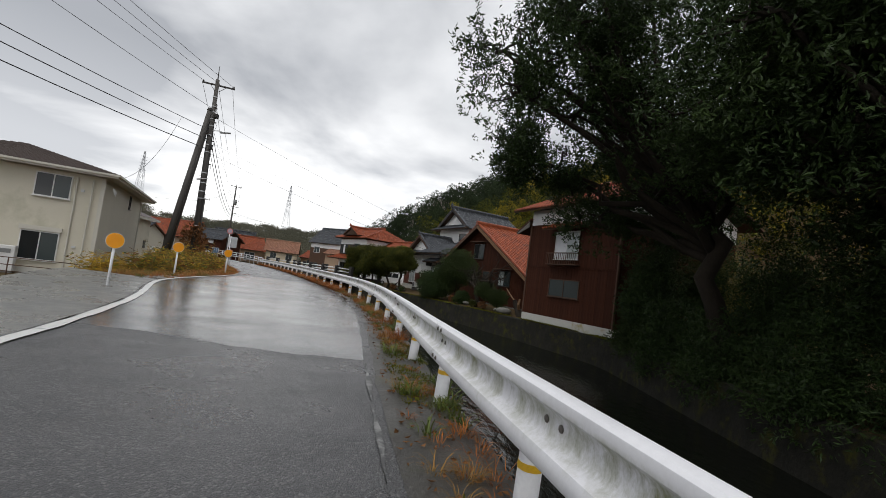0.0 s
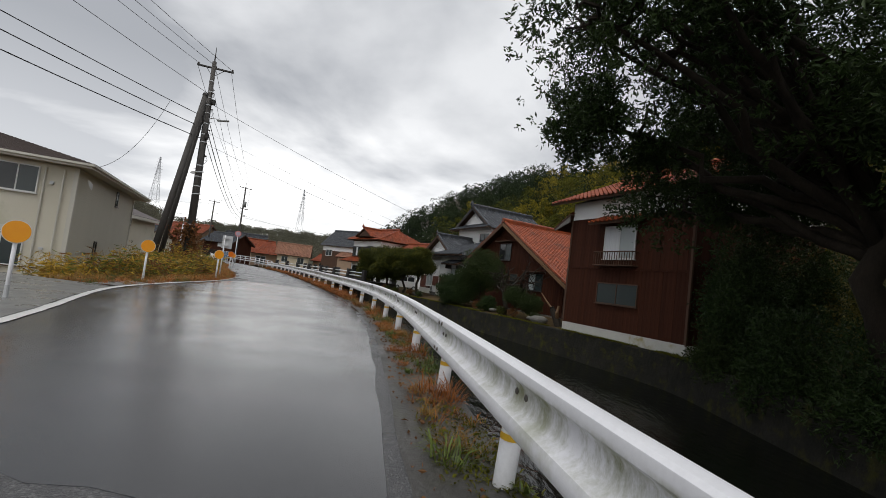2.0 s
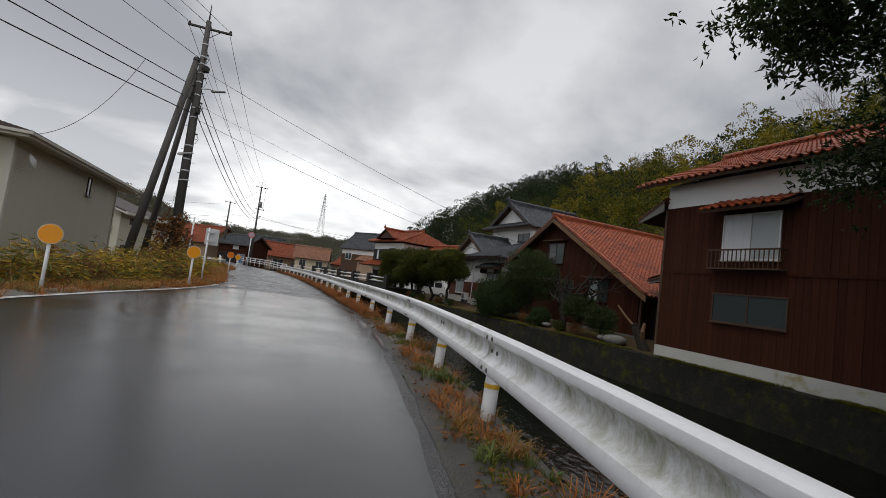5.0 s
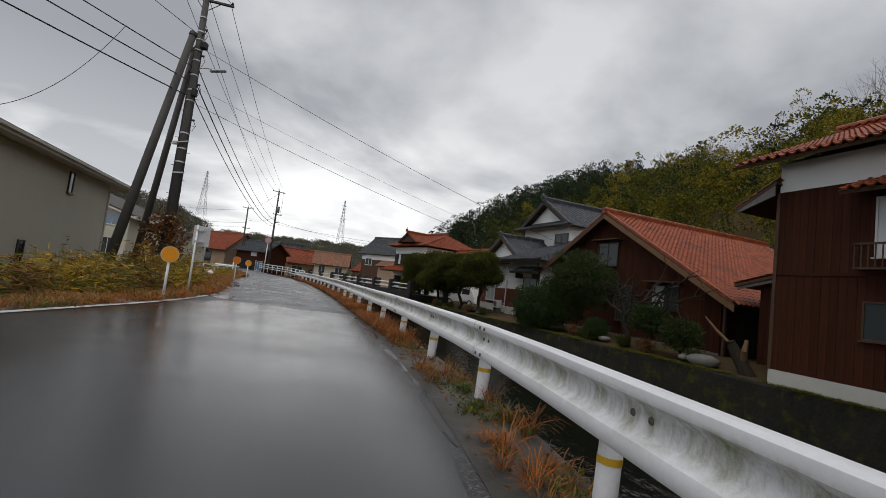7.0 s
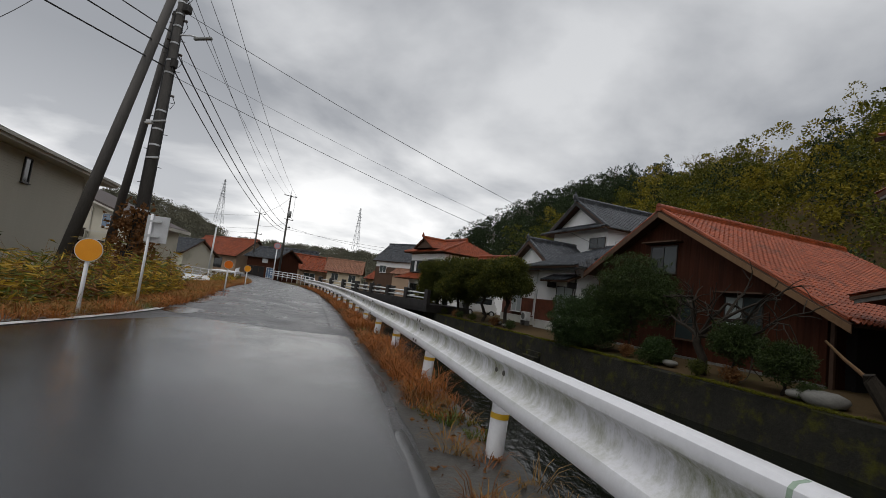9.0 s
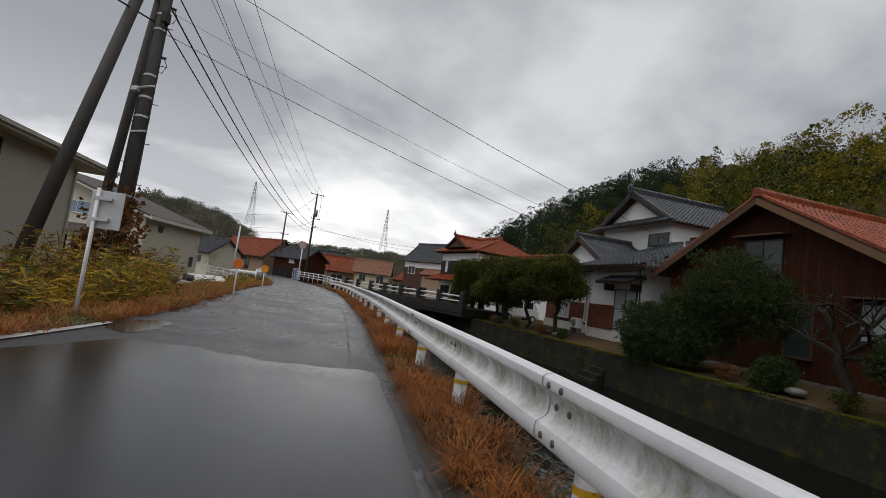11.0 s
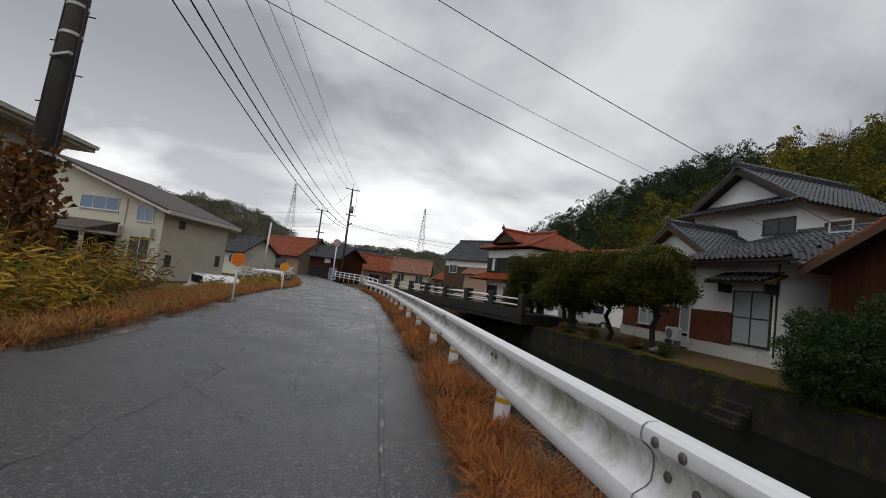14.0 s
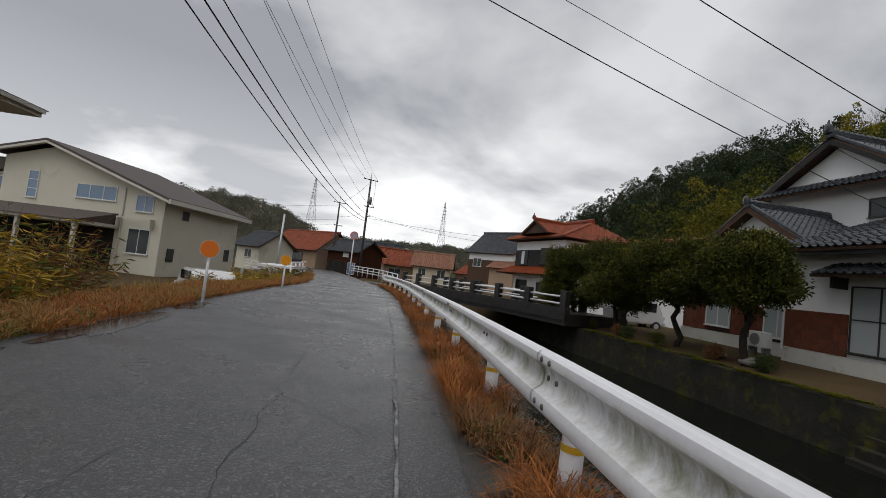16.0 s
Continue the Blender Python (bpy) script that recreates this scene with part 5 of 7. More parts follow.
def far_pole(x, y, h, rz, transformer=True):
    t = thing("utility_pole", pose(x, y, -0.3), "distant dark utility pole with crossarms", "utility pole", "far utility poles")
    part("shaft", cyl(bmesh.new(), 0, 0, -0.3, h, 0.19, 0.11, 12), M["pole_concrete"], t, smooth=True)
    part("tip", cyl(bmesh.new(), 0, 0, h, h + 0.9, 0.025, 0.02, 6), M["iron"], t)
    cross_arm(t, 0, 0, h - 0.15, 1.1, rz)
    cross_arm(t, 0.25, 0, h - 3.9, 0.75, rz)
    cross_arm(t, 0.3, 0, h - 5.2, 0.6, rz + 90)
    if transformer:
        part("transformer", cyl(bmesh.new(), 0.35, -0.2, h - 3.6, h - 2.6, 0.27, 0.27, 14), M["fence_grey"], t, smooth=True)
        part("jumper", tube([(0.9, -0.3, h - 0.1), (1.05, -0.4, h - 2.0), (0.9, -0.35, h - 3.8)], 0.02, 5), M["cable"], t)


far_pole(-40.0, 83.8, 13.6, 55)
far_pole(-50.5, 93.2, 11.6, 60, False)


def cable(a, b, sag, r=0.012):
    t = tagged(new("overhead_cable"), "thin black overhead cable between poles", "cable", "overhead cables")
    a, b = Vector(a), Vector(b)
    n = 24
    pts = [a.lerp(b, k / n) - Vector((0, 0, 4 * sag * (k / n) * (1 - k / n))) for k in range(n + 1)]
    part("wire", tube(pts, r, 5), M["cable"], t)
    return t


p2, p0 = Vector((-40.0, 83.8, 0)), Vector((-18.5, -14, 0))
arm1, arm2 = Vector((0.94, 0.44, 0)), Vector((0.57, 0.82, 0))
for k, off in enumerate((-0.95, 0.05, 0.95)):
    cable(pole_at(12.88) + arm1 * off, p2 + arm2 * off * 1.05 + Vector((0, 0, 13.3)), 0.9, 0.013)
    cable(pole_at(12.88) + arm1 * off, p0 + Vector((off * 1.3 + 1.5, 0, 13.2)), 0.7, 0.013)
cable(pole_at(11.8), p2 + Vector((0.2, 0, 9.6)), 1.0, 0.012)
for z, ze, sg, r in ((9.6, 9.2, 1.1, 0.022), (8.9, 8.6, 1.3, 0.028), (8.2, 8.3, 1.4, 0.022)):
    cable(pole_at(z * 0.98, 0.1), p2 + Vector((0.1, 0, ze - 0.9)), sg, r)
for z, ze, dx, sg, r in ((9.6, 9.8, -2.5, 0.7, 0.022), (8.9, 9.3, -1.3, 0.9, 0.024), (8.2, 9.3, -3.6, 0.9, 0.026), (11.2, 11.6, 0.4, 0.6, 0.014)):
    cable(pole_at(z * 0.98, -0.1), p0 + Vector((dx, 0, ze)), sg, r)
for z, e, r in ((10.35, (0.9, 43.4, 4.6), 0.011), (8.5, (0.7, 43.7, 3.75), 0.006), (7.75, (0.5, 43.9, 3.2), 0.010)):
    cable(pole_at(z, 0.1), e, 0.35, r)
# slack service drop to the beige house
cable((-16.87, 27.08, 8.8), (-16.78, 23.18, 4.24), 0.7, 0.010)
for a, b in (((-40, 83.8, 9), (-50.5, 93.2, 9)), ((-40, 83.8, 12.9), (-50.5, 93.2, 11.2)), ((-40, 83.8, 8.3), (-24, 96, 7.0)), ((-40, 83.8, 7.9), (-11, 80, 6.3))):
    cable(a, b, 0.5, 0.018)
for z in (10.8, 8.4, 7.6):
    cable((-50.5, 93.2, z), (-80, 99, z + 0.5), 0.6, 0.018)


# ---- bridge over the river ----
def bridge():
    a, b = Vector((-25.6, 66.1, 0)), Vector((-10.4, 52.2, 0))
    d = b - a
    L = d.length
    t = thing("bridge", pose(a.x, a.y, 0, 0, 0, math.degrees(math.atan2(d.y, d.x))), "small dark concrete road bridge with pillars and pale pipe rails", "bridge")
    part("deck", boxes((-0.5, L, 0.0, 4.5, -0.55, 0.05)), M["concrete_black"], t, "dark stained concrete deck")
    part("kerb", boxes((-0.2, L, -0.06, 0.26, -0.3, 0.32)), M["concrete_black"], t)
    n = 8
    for side in (0.1, 4.3):
        for k in range(n):
            x = 0.25 + k * (L - 0.5) / (n - 1)
            part("pillar", boxes((x - 0.2, x + 0.2, side - 0.18, side + 0.18, 0.0, 1.18), bevel=0.025), M["concrete_black"], t)
            if k < n - 1:
                x1 = 0.25 + (k + 1) * (L - 0.5) / (n - 1)
                for z in (0.52, 0.88):
                    bm = tube([(x + 0.2, side, z), (x1 - 0.2, side, z)], 0.05, 8)
                    part("pipe_rail", bm, M["alu"], t, smooth=True)


bridge()


def pipe_fence(pts, label, h=0.95, paint="post_white", r=0.045):
    t = thing("pipe_fence", Matrix.Identity(4), label, "fence", "white fences")
    for a, b in zip(pts, pts[1:]):
        a, b = Vector(a), Vector(b)
        n = max(1, int((b - a).length / 2.0))
        for k in range(n):
            p = a.lerp(b, k / n)
            part("post", cyl(bmesh.new(), p.x, p.y, p.z - 0.3, p.z + h, r * 1.2, r * 1.2, 8), M[paint], t, smooth=True)
        for f in (1.0, 0.62, 0.28):
            part("rail", tube([a + Vector((0, 0, h * f)), b + Vector((0, 0, h * f))], r, 8), M[paint], t, smooth=True)


pipe_fence([(-26.4, 51.5, -0.1), (-31.5, 60, 0.0)], "white pipe fence along the road edge", 1.0)
pipe_fence([(-30.5, 58, -0.6), (-43.5, 66.5, -0.4)], "low white pipe fence beside a car park", 0.9)
pipe_fence([(-26.4, 66.8, 0.0), (-31.5, 73.0, 0.2), (-41, 83.0, 0.3)], "white rail fence at the far bend", 0.85)

# ---- the cream house with the carport, set back on the low side ----
def carport_house():
    h = house_at("cream_house", -36.9, 51.2, 0, 194.4, "large beige two-storey house with a shallow brown gable roof and carport")
    # local x runs along the gable front away from the road, local y towards the viewer is negative depth
    zb = -1.3
    W, pk, D = 12.2, 8.6, 9.4
    bm = bmesh.new()
    prism(bm, [(0, zb), (W, zb), (W, 6.0), (pk, 6.85), (0, 4.1)], -D, 0)
    part("wall", bm, M["beige"], h, "smooth beige wall")
    sl = (7.1 - 4.2) / pk
    for a, b in (((-0.75, 4.2 - 0.75 * sl), (pk, 7.12)), ((pk, 7.12), (W + 0.9, 6.1))):
        bm = bmesh.new()
        prism(bm, [a, b, (b[0], b[1] + 0.16), (a[0], a[1] + 0.16)], -D - 0.6, 0.75)
        part("roof", bm, M["slate"], h, "brown slate roof")
        bm = bmesh.new()
        prism(bm, [(a[0], a[1] - 0.16), (b[0], b[1] - 0.16), (b[0], b[1] - 0.004), (a[0], a[1] - 0.004)], 0.55, 0.78)
        part("barge_board", bm, M["beige_trim"], h)
    bm = bmesh.new()
    box(bm, -0.9, -0.75, -D - 0.6, 0.75, 4.2 - 0.75 * sl - 0.2, 4.2 - 0.75 * sl + 0.1)
    part("gutter", bm, M["beige_trim"], h)
    for a, b, c, d, pm, n in ((0.75, 2.05, 3.05, 4.2, "glass_blue", 2), (3.5, 6.5, 3.55, 4.55, "glass_blue", 3), (9.4, 10.2, 3.2, 5.1, "glass_blue", 1), (0.7, 2.3, 0.2, 1.9, "glass_dim", 2)):
        window(h, -b, -a, c, d, -0.02, "alu", pm, n, rails=2 if n == 1 else 0).matrix_basis = Matrix.Rotation(radians(180), 4, "Z")
    for y, z0, z1 in ((-2.3, 2.9, 3.55), (-1.2, -0.1, 0.8), (-8.2, 0.2, 1.2)):
        b = new("window", None)
        b.parent = h
        part("window_frame", boxes((-0.05, 0.03, y - 0.35, y + 0.35, z0, z1)), M["alu_dark"], b)
        part("pane", boxes((-0.058, -0.052, y - 0.29, y + 0.29, z0 + 0.05, z1 - 0.05)), M["glass_dim"], b)
    part("downpipe", tube([(-0.06, 0.06, zb), (-0.06, 0.06, 3.8)], 0.045, 6), M["beige_trim"], h)
    part("downpipe", tube([(2.9, 0.06, zb), (2.9, 0.06, 4.6)], 0.045, 6), M["beige_trim"], h)
    part("railing", boxes((0.55, 0.62, 0.0, 0.4, 1.9, 2.6), (0.55, 3.0, 0.36, 0.42, 2.5, 2.6), (2.95, 3.0, 0.0, 0.4, 1.9, 2.6)), M["beige_trim"], h)
    # carport canopy
    bm = bmesh.new()
    box(bm, 3.0, 13.0, 0.0, 3.4, 1.75, 1.95)
    part("canopy_fascia", bm, M["beige_trim"], h)
    bm = bmesh.new()
    q = [bm.verts.new(p) for p in ((2.8, 3.6, 1.95), (13.2, 3.6, 1.95), (13.2, 0, 2.75), (3.2, 0, 2.75), (2.8, 3.6, 1.93), (13.2, 3.6, 1.93), (13.2, 0, 1.96), (3.2, 0, 1.96))]
    for f in ((0, 1, 2, 3), (7, 6, 5, 4), (0, 4, 5, 1), (1, 5, 6, 2), (3, 7, 4, 0)):
        bm.faces.new([q[i] for i in f])
    bmesh.ops.recalc_face_normals(bm, faces=bm.faces[:])
    part("canopy_roof", bm, M["slate"], h, "brown canopy roof")
    for x in (3.2, 7.0, 12.8):
        part("canopy_post", boxes((x - 0.1, x + 0.1, 3.1, 3.3, zb, 1.75)), M["beige_trim"], h)
    # Thin sheet on the wall, coloured as the garage's shade.
    part("garage_shade", boxes((3.3, 12.6, 0.0, 0.04, zb, 1.7)), M["dark"], h, "near-black sheet for the shade in the open garage")
    # left wing
    part("wing_wall", boxes((W, W + 7, -D, -1.0, zb, 4.9)), M["beige"], h)
    bm = bmesh.new()
    prism(bm, [(W - 0.1, 5.0), (W + 7.5, 5.0), (W + 7.5, 5.6), (W - 0.1, 5.9)], -D, -0.4)
    part("roof", bm, M["slate"], h, "brown slate wing roof")
    window(h, -(W + 2.6), -(W + 0.9), 3.3, 4.6, 0.98, "alu", "glass_blue", 2).matrix_basis = Matrix.Rotation(radians(180), 4, "Z")


carport_house()


def gable_house(name, x, y, rz, w, d, ze, zr, walls, kind, label, wins=(), lower=None, zb=-0.6, over=0.6, gable_mat=None, hip=0.0, fields=True):
    """A plain house: local x along the ridge, the side wall at y = 0 towards the viewer, gable ends at x = 0 and w."""
    h = house_at(name, x, y, 0, rz, label)
    part("wall", boxes((0, w, 0, d, zb, ze)), M[walls], h)
    if lower:
        part("lower_boarding", boxes((-0.03, w + 0.03, -0.03, d + 0.03, zb, lower[1])), M[lower[0]], h)
    for gx in (0.0, w - 0.15):
        bm = bmesh.new()
        prism(bm, [(0, ze), (d, ze), (d / 2, zr - 0.15)], -0.15, 0)
        part("gable_wall", bm, M[gable_mat or walls], h, m=Matrix.Translation((gx, 0, 0)) @ Matrix.Rotation(radians(90), 4, "Z"))
    sl = (zr - ze) / (d / 2)
    e = ze - over * sl
    roof_slope(h, [(-over, -over, e), (w + over, -over, e), (w + over - hip, d / 2, zr), (-over + hip, d / 2, zr)], kind, width=0.3)
    roof_slope(h, [(w + over, d + over, e), (-over, d + over, e), (-over + hip, d / 2, zr), (w + over - hip, d / 2, zr)], kind, width=0.3)
    if hip:
        roof_slope(h, [(-over, d + over, e), (-over, -over, e), (-over + hip, d / 2, zr - 0.05), (-over + hip, d / 2 + 0.05, zr - 0.05)], kind, width=0.3)
    ridge_cap(h, (-over + hip, d / 2, zr), (w + over - hip, d / 2, zr), kind, 0.14, 2)
    for side, a, b, c, e2, fm, pm, n in wins:
        if side == "side":
            window(h, a, b, c, e2, -0.05, fm, pm, n)
        else:
            window(h, -b, -a, c, e2, -0.05, fm, pm, n).matrix_basis = Matrix.Rotation(radians(-90), 4, "Z")
    return h


# house with orange roofs, black boards and white plaster beyond the bridge
def black_white_house():
    h = house_at("tiled_house", -17.4, 75.5, 0, -50, "two-storey house with orange tiled roofs, black boards and white plaster")
    W, D = 8.2, 7.0
    part("wall", boxes((0, W, 0, D, -0.6, 5.6)), M["plaster"], h, "white plaster walls")
    part("boarding", boxes((-0.03, W + 0.03, -0.03, D + 0.03, 3.1, 4.75), (-0.03, W * 0.8, -0.03, 0.0, -0.6, 0.5)), M["wood_black"], h, "black boarding")
    ze, zr = 5.75, 7.6
    o = 0.8
    roof_slope(h, [(-o, -o, ze), (W + o, -o, ze), (W - 1.2, D / 2, zr), (1.6, D / 2, zr)], "tile_orange")
    roof_slope(h, [(W + o, D + o, ze), (-o, D + o, ze), (1.6, D / 2, zr), (W - 1.2, D / 2, zr)], "tile_orange")
    roof_slope(h, [(-o, D + o, ze), (-o, -o, ze), (1.6, D / 2 - 0.02, zr), (1.6, D / 2 + 0.02, zr)], "tile_orange")
    roof_slope(h, [(W + o, -o, ze), (W + o, D + o, ze), (W - 1.2, D / 2 + 0.02, zr), (W - 1.2, D / 2 - 0.02, zr)], "tile_orange")
    ridge_cap(h, (1.4, D / 2, zr), (W - 1.0, D / 2, zr), "tile_orange", 0.16, 4)
    for c in ((-o, -o), (W + o, -o)):
        ridge_cap(h, (c[0], c[1], ze + 0.05), (1.6 if c[0] < 0 else W - 1.2, D / 2, zr), "tile_orange", 0.11, 1)
    # front-facing gable
    for sg in (-1, 1):
        a, b = (4.6 + sg * 2.3, -1.1, 6.15), (4.6 + sg * 2.3, 2.0, 6.15)
        c, d = (4.6, 2.0, 7.35), (4.6, -1.1, 7.35)
        roof_slope(h, [a, b, c, d] if sg > 0 else [b, a, d, c], "tile_orange")
    bm = bmesh.new()
    prism(bm, [(2.7, 6.2), (6.5, 6.2), (4.6, 7.15)], -0.9, -0.7)
    part("gable_wall", bm, M["wood_brown"], h)
    ridge_cap(h, (4.6, -1.15, 7.35), (4.6, 2.0, 7.35), "tile_orange", 0.14, 3)
    end_tile(h, (4.6, -1.2, 7.7), "tile_orange", 0.4)
    # lower skirt roof
    roof_slope(h, [(-1.3, -1.5, 2.35), (W + 1.0, -1.5, 2.35), (W + 0.1, 0.0, 3.05), (-0.1, 0.0, 3.05)], "tile_orange")
    roof_slope(h, [(-1.3, D + 0.8, 2.35), (-1.3, -1.5, 2.35), (-0.1, 0.0, 3.05), (-0.1, D + 0.8, 3.05)], "tile_orange")
    window(h, 0.5, 2.4, 3.3, 4.7, -0.06, "alu_dark", ("glass_dim", "curtain"), 3)
    window(h, 4.6, 6.3, 3.4, 4.9, -0.06, "wood_brown", "glass_dim", 1)
    window(h, 0.6, 2.6, -0.1, 1.8, -0.06, "alu_dark", "glass", 2)
    window(h, 4.4, 7.2, 0.3, 1.7, -0.06, "alu_dark", "glass_dim", 3)
    window(h, -5.8, -0.8, 3.3, 4.6, -0.06, "alu_dark", ("glass_dim", "curtain"), 4).matrix_basis = Matrix.Rotation(radians(-90), 4, "Z")
    window(h, -5.0, -3.2, -0.1, 1.7, -0.06, "alu_dark", "glass", 2).matrix_basis = Matrix.Rotation(radians(-90), 4, "Z")
    # long single-storey wing
    part("wing_wall", boxes((W, W + 12, 1.5, 7.5, -0.6, 3.4)), M["plaster"], h)
    roof_slope(h, [(W - 0.2, 0.7, 3.5), (W + 12.8, 0.7, 3.5), (W + 12.8, 4.5, 5.7), (W - 0.2, 4.5, 5.7)], "tile_orange")
    ridge_cap(h, (W - 0.2, 4.5, 5.7), (W + 12.8, 4.5, 5.7), "tile_orange", 0.15, 3)


black_white_house()

W1 = (("end", 1.0, 2.6, 3.4, 4.8, "alu", "glass_dim", 3), ("end", 1.4, 3.4, 0.4, 2.0, "alu_dark", "glass", 2), ("side", 1.0, 2.6, 3.2, 4.4, "alu", "glass_dim", 2))
gable_house("grey_roof_house", -27.6, 93.6, -30, 8.5, 6.2, 5.6, 8.4, "plaster", "tile_grey", "two-storey house with grey tiled gable and brown boarded lower walls", W1, ("wood_brown", 4.2), over=0.5)
gable_house("annex_house", -23.5, 90.0, -30, 4.2, 4.5, 3.4, 4.9, "tan", "tile_brown", "small peach-walled annex with a faded tiled roof", (("end", 1.2, 2.6, 0.6, 2.0, "alu_dark", "glass_dim", 2),), over=0.4)
gable_house("cream_bungalow", -39.9, 102.2, 15, 6.4, 4.5, 3.0, 5.0, "cream", "tile_brown", "cream rendered house with a faded brown tiled roof", (("side", 0.9, 2.2, 0.9, 2.2, "alu", "glass_dim", 2), ("side", 4.2, 5.6, 0.8, 2.2, "alu", "glass_dim", 2)), over=0.6)
gable_house("tan_barn", -45.9, 102.7, 50, 6.0, 5.0, 2.7, 5.1, "tan", "tile_orange", "tan barn with an orange tiled roof", (("side", 1.0, 3.4, -0.2, 1.6, "alu", "glass_dim", 2),), over=0.6)
# The barn's bays are panes in the painted interior shade colour.
gable_house("red_barn", -51.0, 92.5, -12, 6.4, 6.0, 3.5, 5.2, "wood_red", "tile_grey", "dark red timber barn with open bays and a grey roof", (("side", 3.4, 4.6, 2.4, 3.3, "alu", "curtain", 1), ("side", 4.6, 6.1, -0.2, 1.6, "alu", "glass_blue", 3), ("side", 0.3, 4.2, -0.4, 1.7, "wood_brown", "dark", 3)), over=0.55)
gable_house("orange_roof_house", -66.8, 97.2, -16, 13.5, 8.0, 3.4, 6.4, "tan", "tile_orange", "long low house with an orange tiled roof", (("side", 2, 4, 0.8, 2.2, "alu", "glass_dim", 2), ("side", 7, 10, 0.6, 2.4, "alu_dark", "glass", 3)), over=0.7)
gable_house("grey_hall", -58.0, 114.0, 20, 9.0, 8.0, 4.2, 6.8, "fence_grey", "tile_grey", "grey-roofed hall beyond the bend", (("side", 2, 4, 0.8, 2.2, "alu", "glass_dim", 2),), over=0.5)
gable_house("grey_bungalow", -60.5, 83.0, -12, 5.2, 6.0, 2.6, 4.6, "beige", "tile_grey", "small house with a grey tiled roof and garden", (("side", 2, 3.6, 0.6, 1.8, "alu", "glass_dim", 2),), over=0.6, zb=-1.4)
gable_house("orange_shop", -34.3, 109.5, -24, 5.0, 5.0, 2.2, 3.6, "tan", "tile_orange", "small orange-roofed building behind the others", (("side", 2, 3.2, 0.4, 1.6, "alu", "glass_dim", 1),), over=0.4)


# ---- garden wall and ground in front of the far bank houses ----
tagged(strip("terrace", 30.0, 58.0, lambda y: W_(y) + 0.32, lambda y: W_(y) + 2.0, BANK + 0.035, M["soil"], wob=0.08, across=3), "damp stone-edged garden strip above the river wall", "garden strip", kind="structure")


def river_steps():
    t = thing("river_steps", pose(-2.45, 41.35, 0, 0, 0, -61), "dark stone steps going down into the river", "steps")
    for k in range(5):
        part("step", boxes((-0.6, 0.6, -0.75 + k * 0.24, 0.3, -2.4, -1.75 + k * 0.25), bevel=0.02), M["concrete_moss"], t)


river_steps()


def white_van():
    t = thing("white_van", pose(-6.9, 58.6, -0.55, 0, 0, 28), "small white van parked beside the house", "van")
    bm = bmesh.new()
    prism(bm, [(-1.6, 0.35), (1.5, 0.35), (1.6, 0.75), (1.42, 1.0), (1.05, 1.75), (-1.5, 1.8), (-1.62, 1.0)], -0.72, 0.72)
    bmesh.ops.bevel(bm, geom=bm.edges[:], offset=0.06, segments=2, affect="EDGES")
    part("body", bm, M["car_white"], t, smooth=False)
    bm = bmesh.new()
    prism(bm, [(1.46, 1.02), (1.12, 1.66), (1.10, 1.64), (1.43, 1.01)], -0.62, 0.62)
    part("windscreen", bm, M["glass"], t)
    for sy in (-0.735, 0.72):
        part("side_window", boxes((0.2, 1.0, sy, sy + 0.015, 1.08, 1.6)), M["glass"], t)
        part("side_window", boxes((-1.3, 0.1, sy, sy + 0.015, 1.08, 1.6)), M["glass"], t)
    for sx in (-1.05, 1.05):
        for sy in (-0.66, 0.66):
            bm = bmesh.new()
            bmesh.ops.create_cone(bm, cap_ends=True, segments=16, radius1=0.28, radius2=0.28, depth=0.17)
            w = part("wheel", bm, M["rubber"], t, m=Matrix.Translation((sx, sy, 0.28)) @ Matrix.Rotation(radians(90), 4, "X"))
            bm = bmesh.new()
            bmesh.ops.create_cone(bm, cap_ends=True, segments=12, radius1=0.16, radius2=0.16, depth=0.185)
            part("rim", bm, M["steel_pale"], w)
    for sy in (-0.55, 0.55):
        part("headlight", boxes((1.56, 1.62, sy - 0.12, sy + 0.12, 0.72, 0.88), bevel=0.01), M["alu"], t)
    part("bumper", boxes((1.5, 1.68, -0.7, 0.7, 0.3, 0.52), bevel=0.03), M["car_white"], t)


white_van()


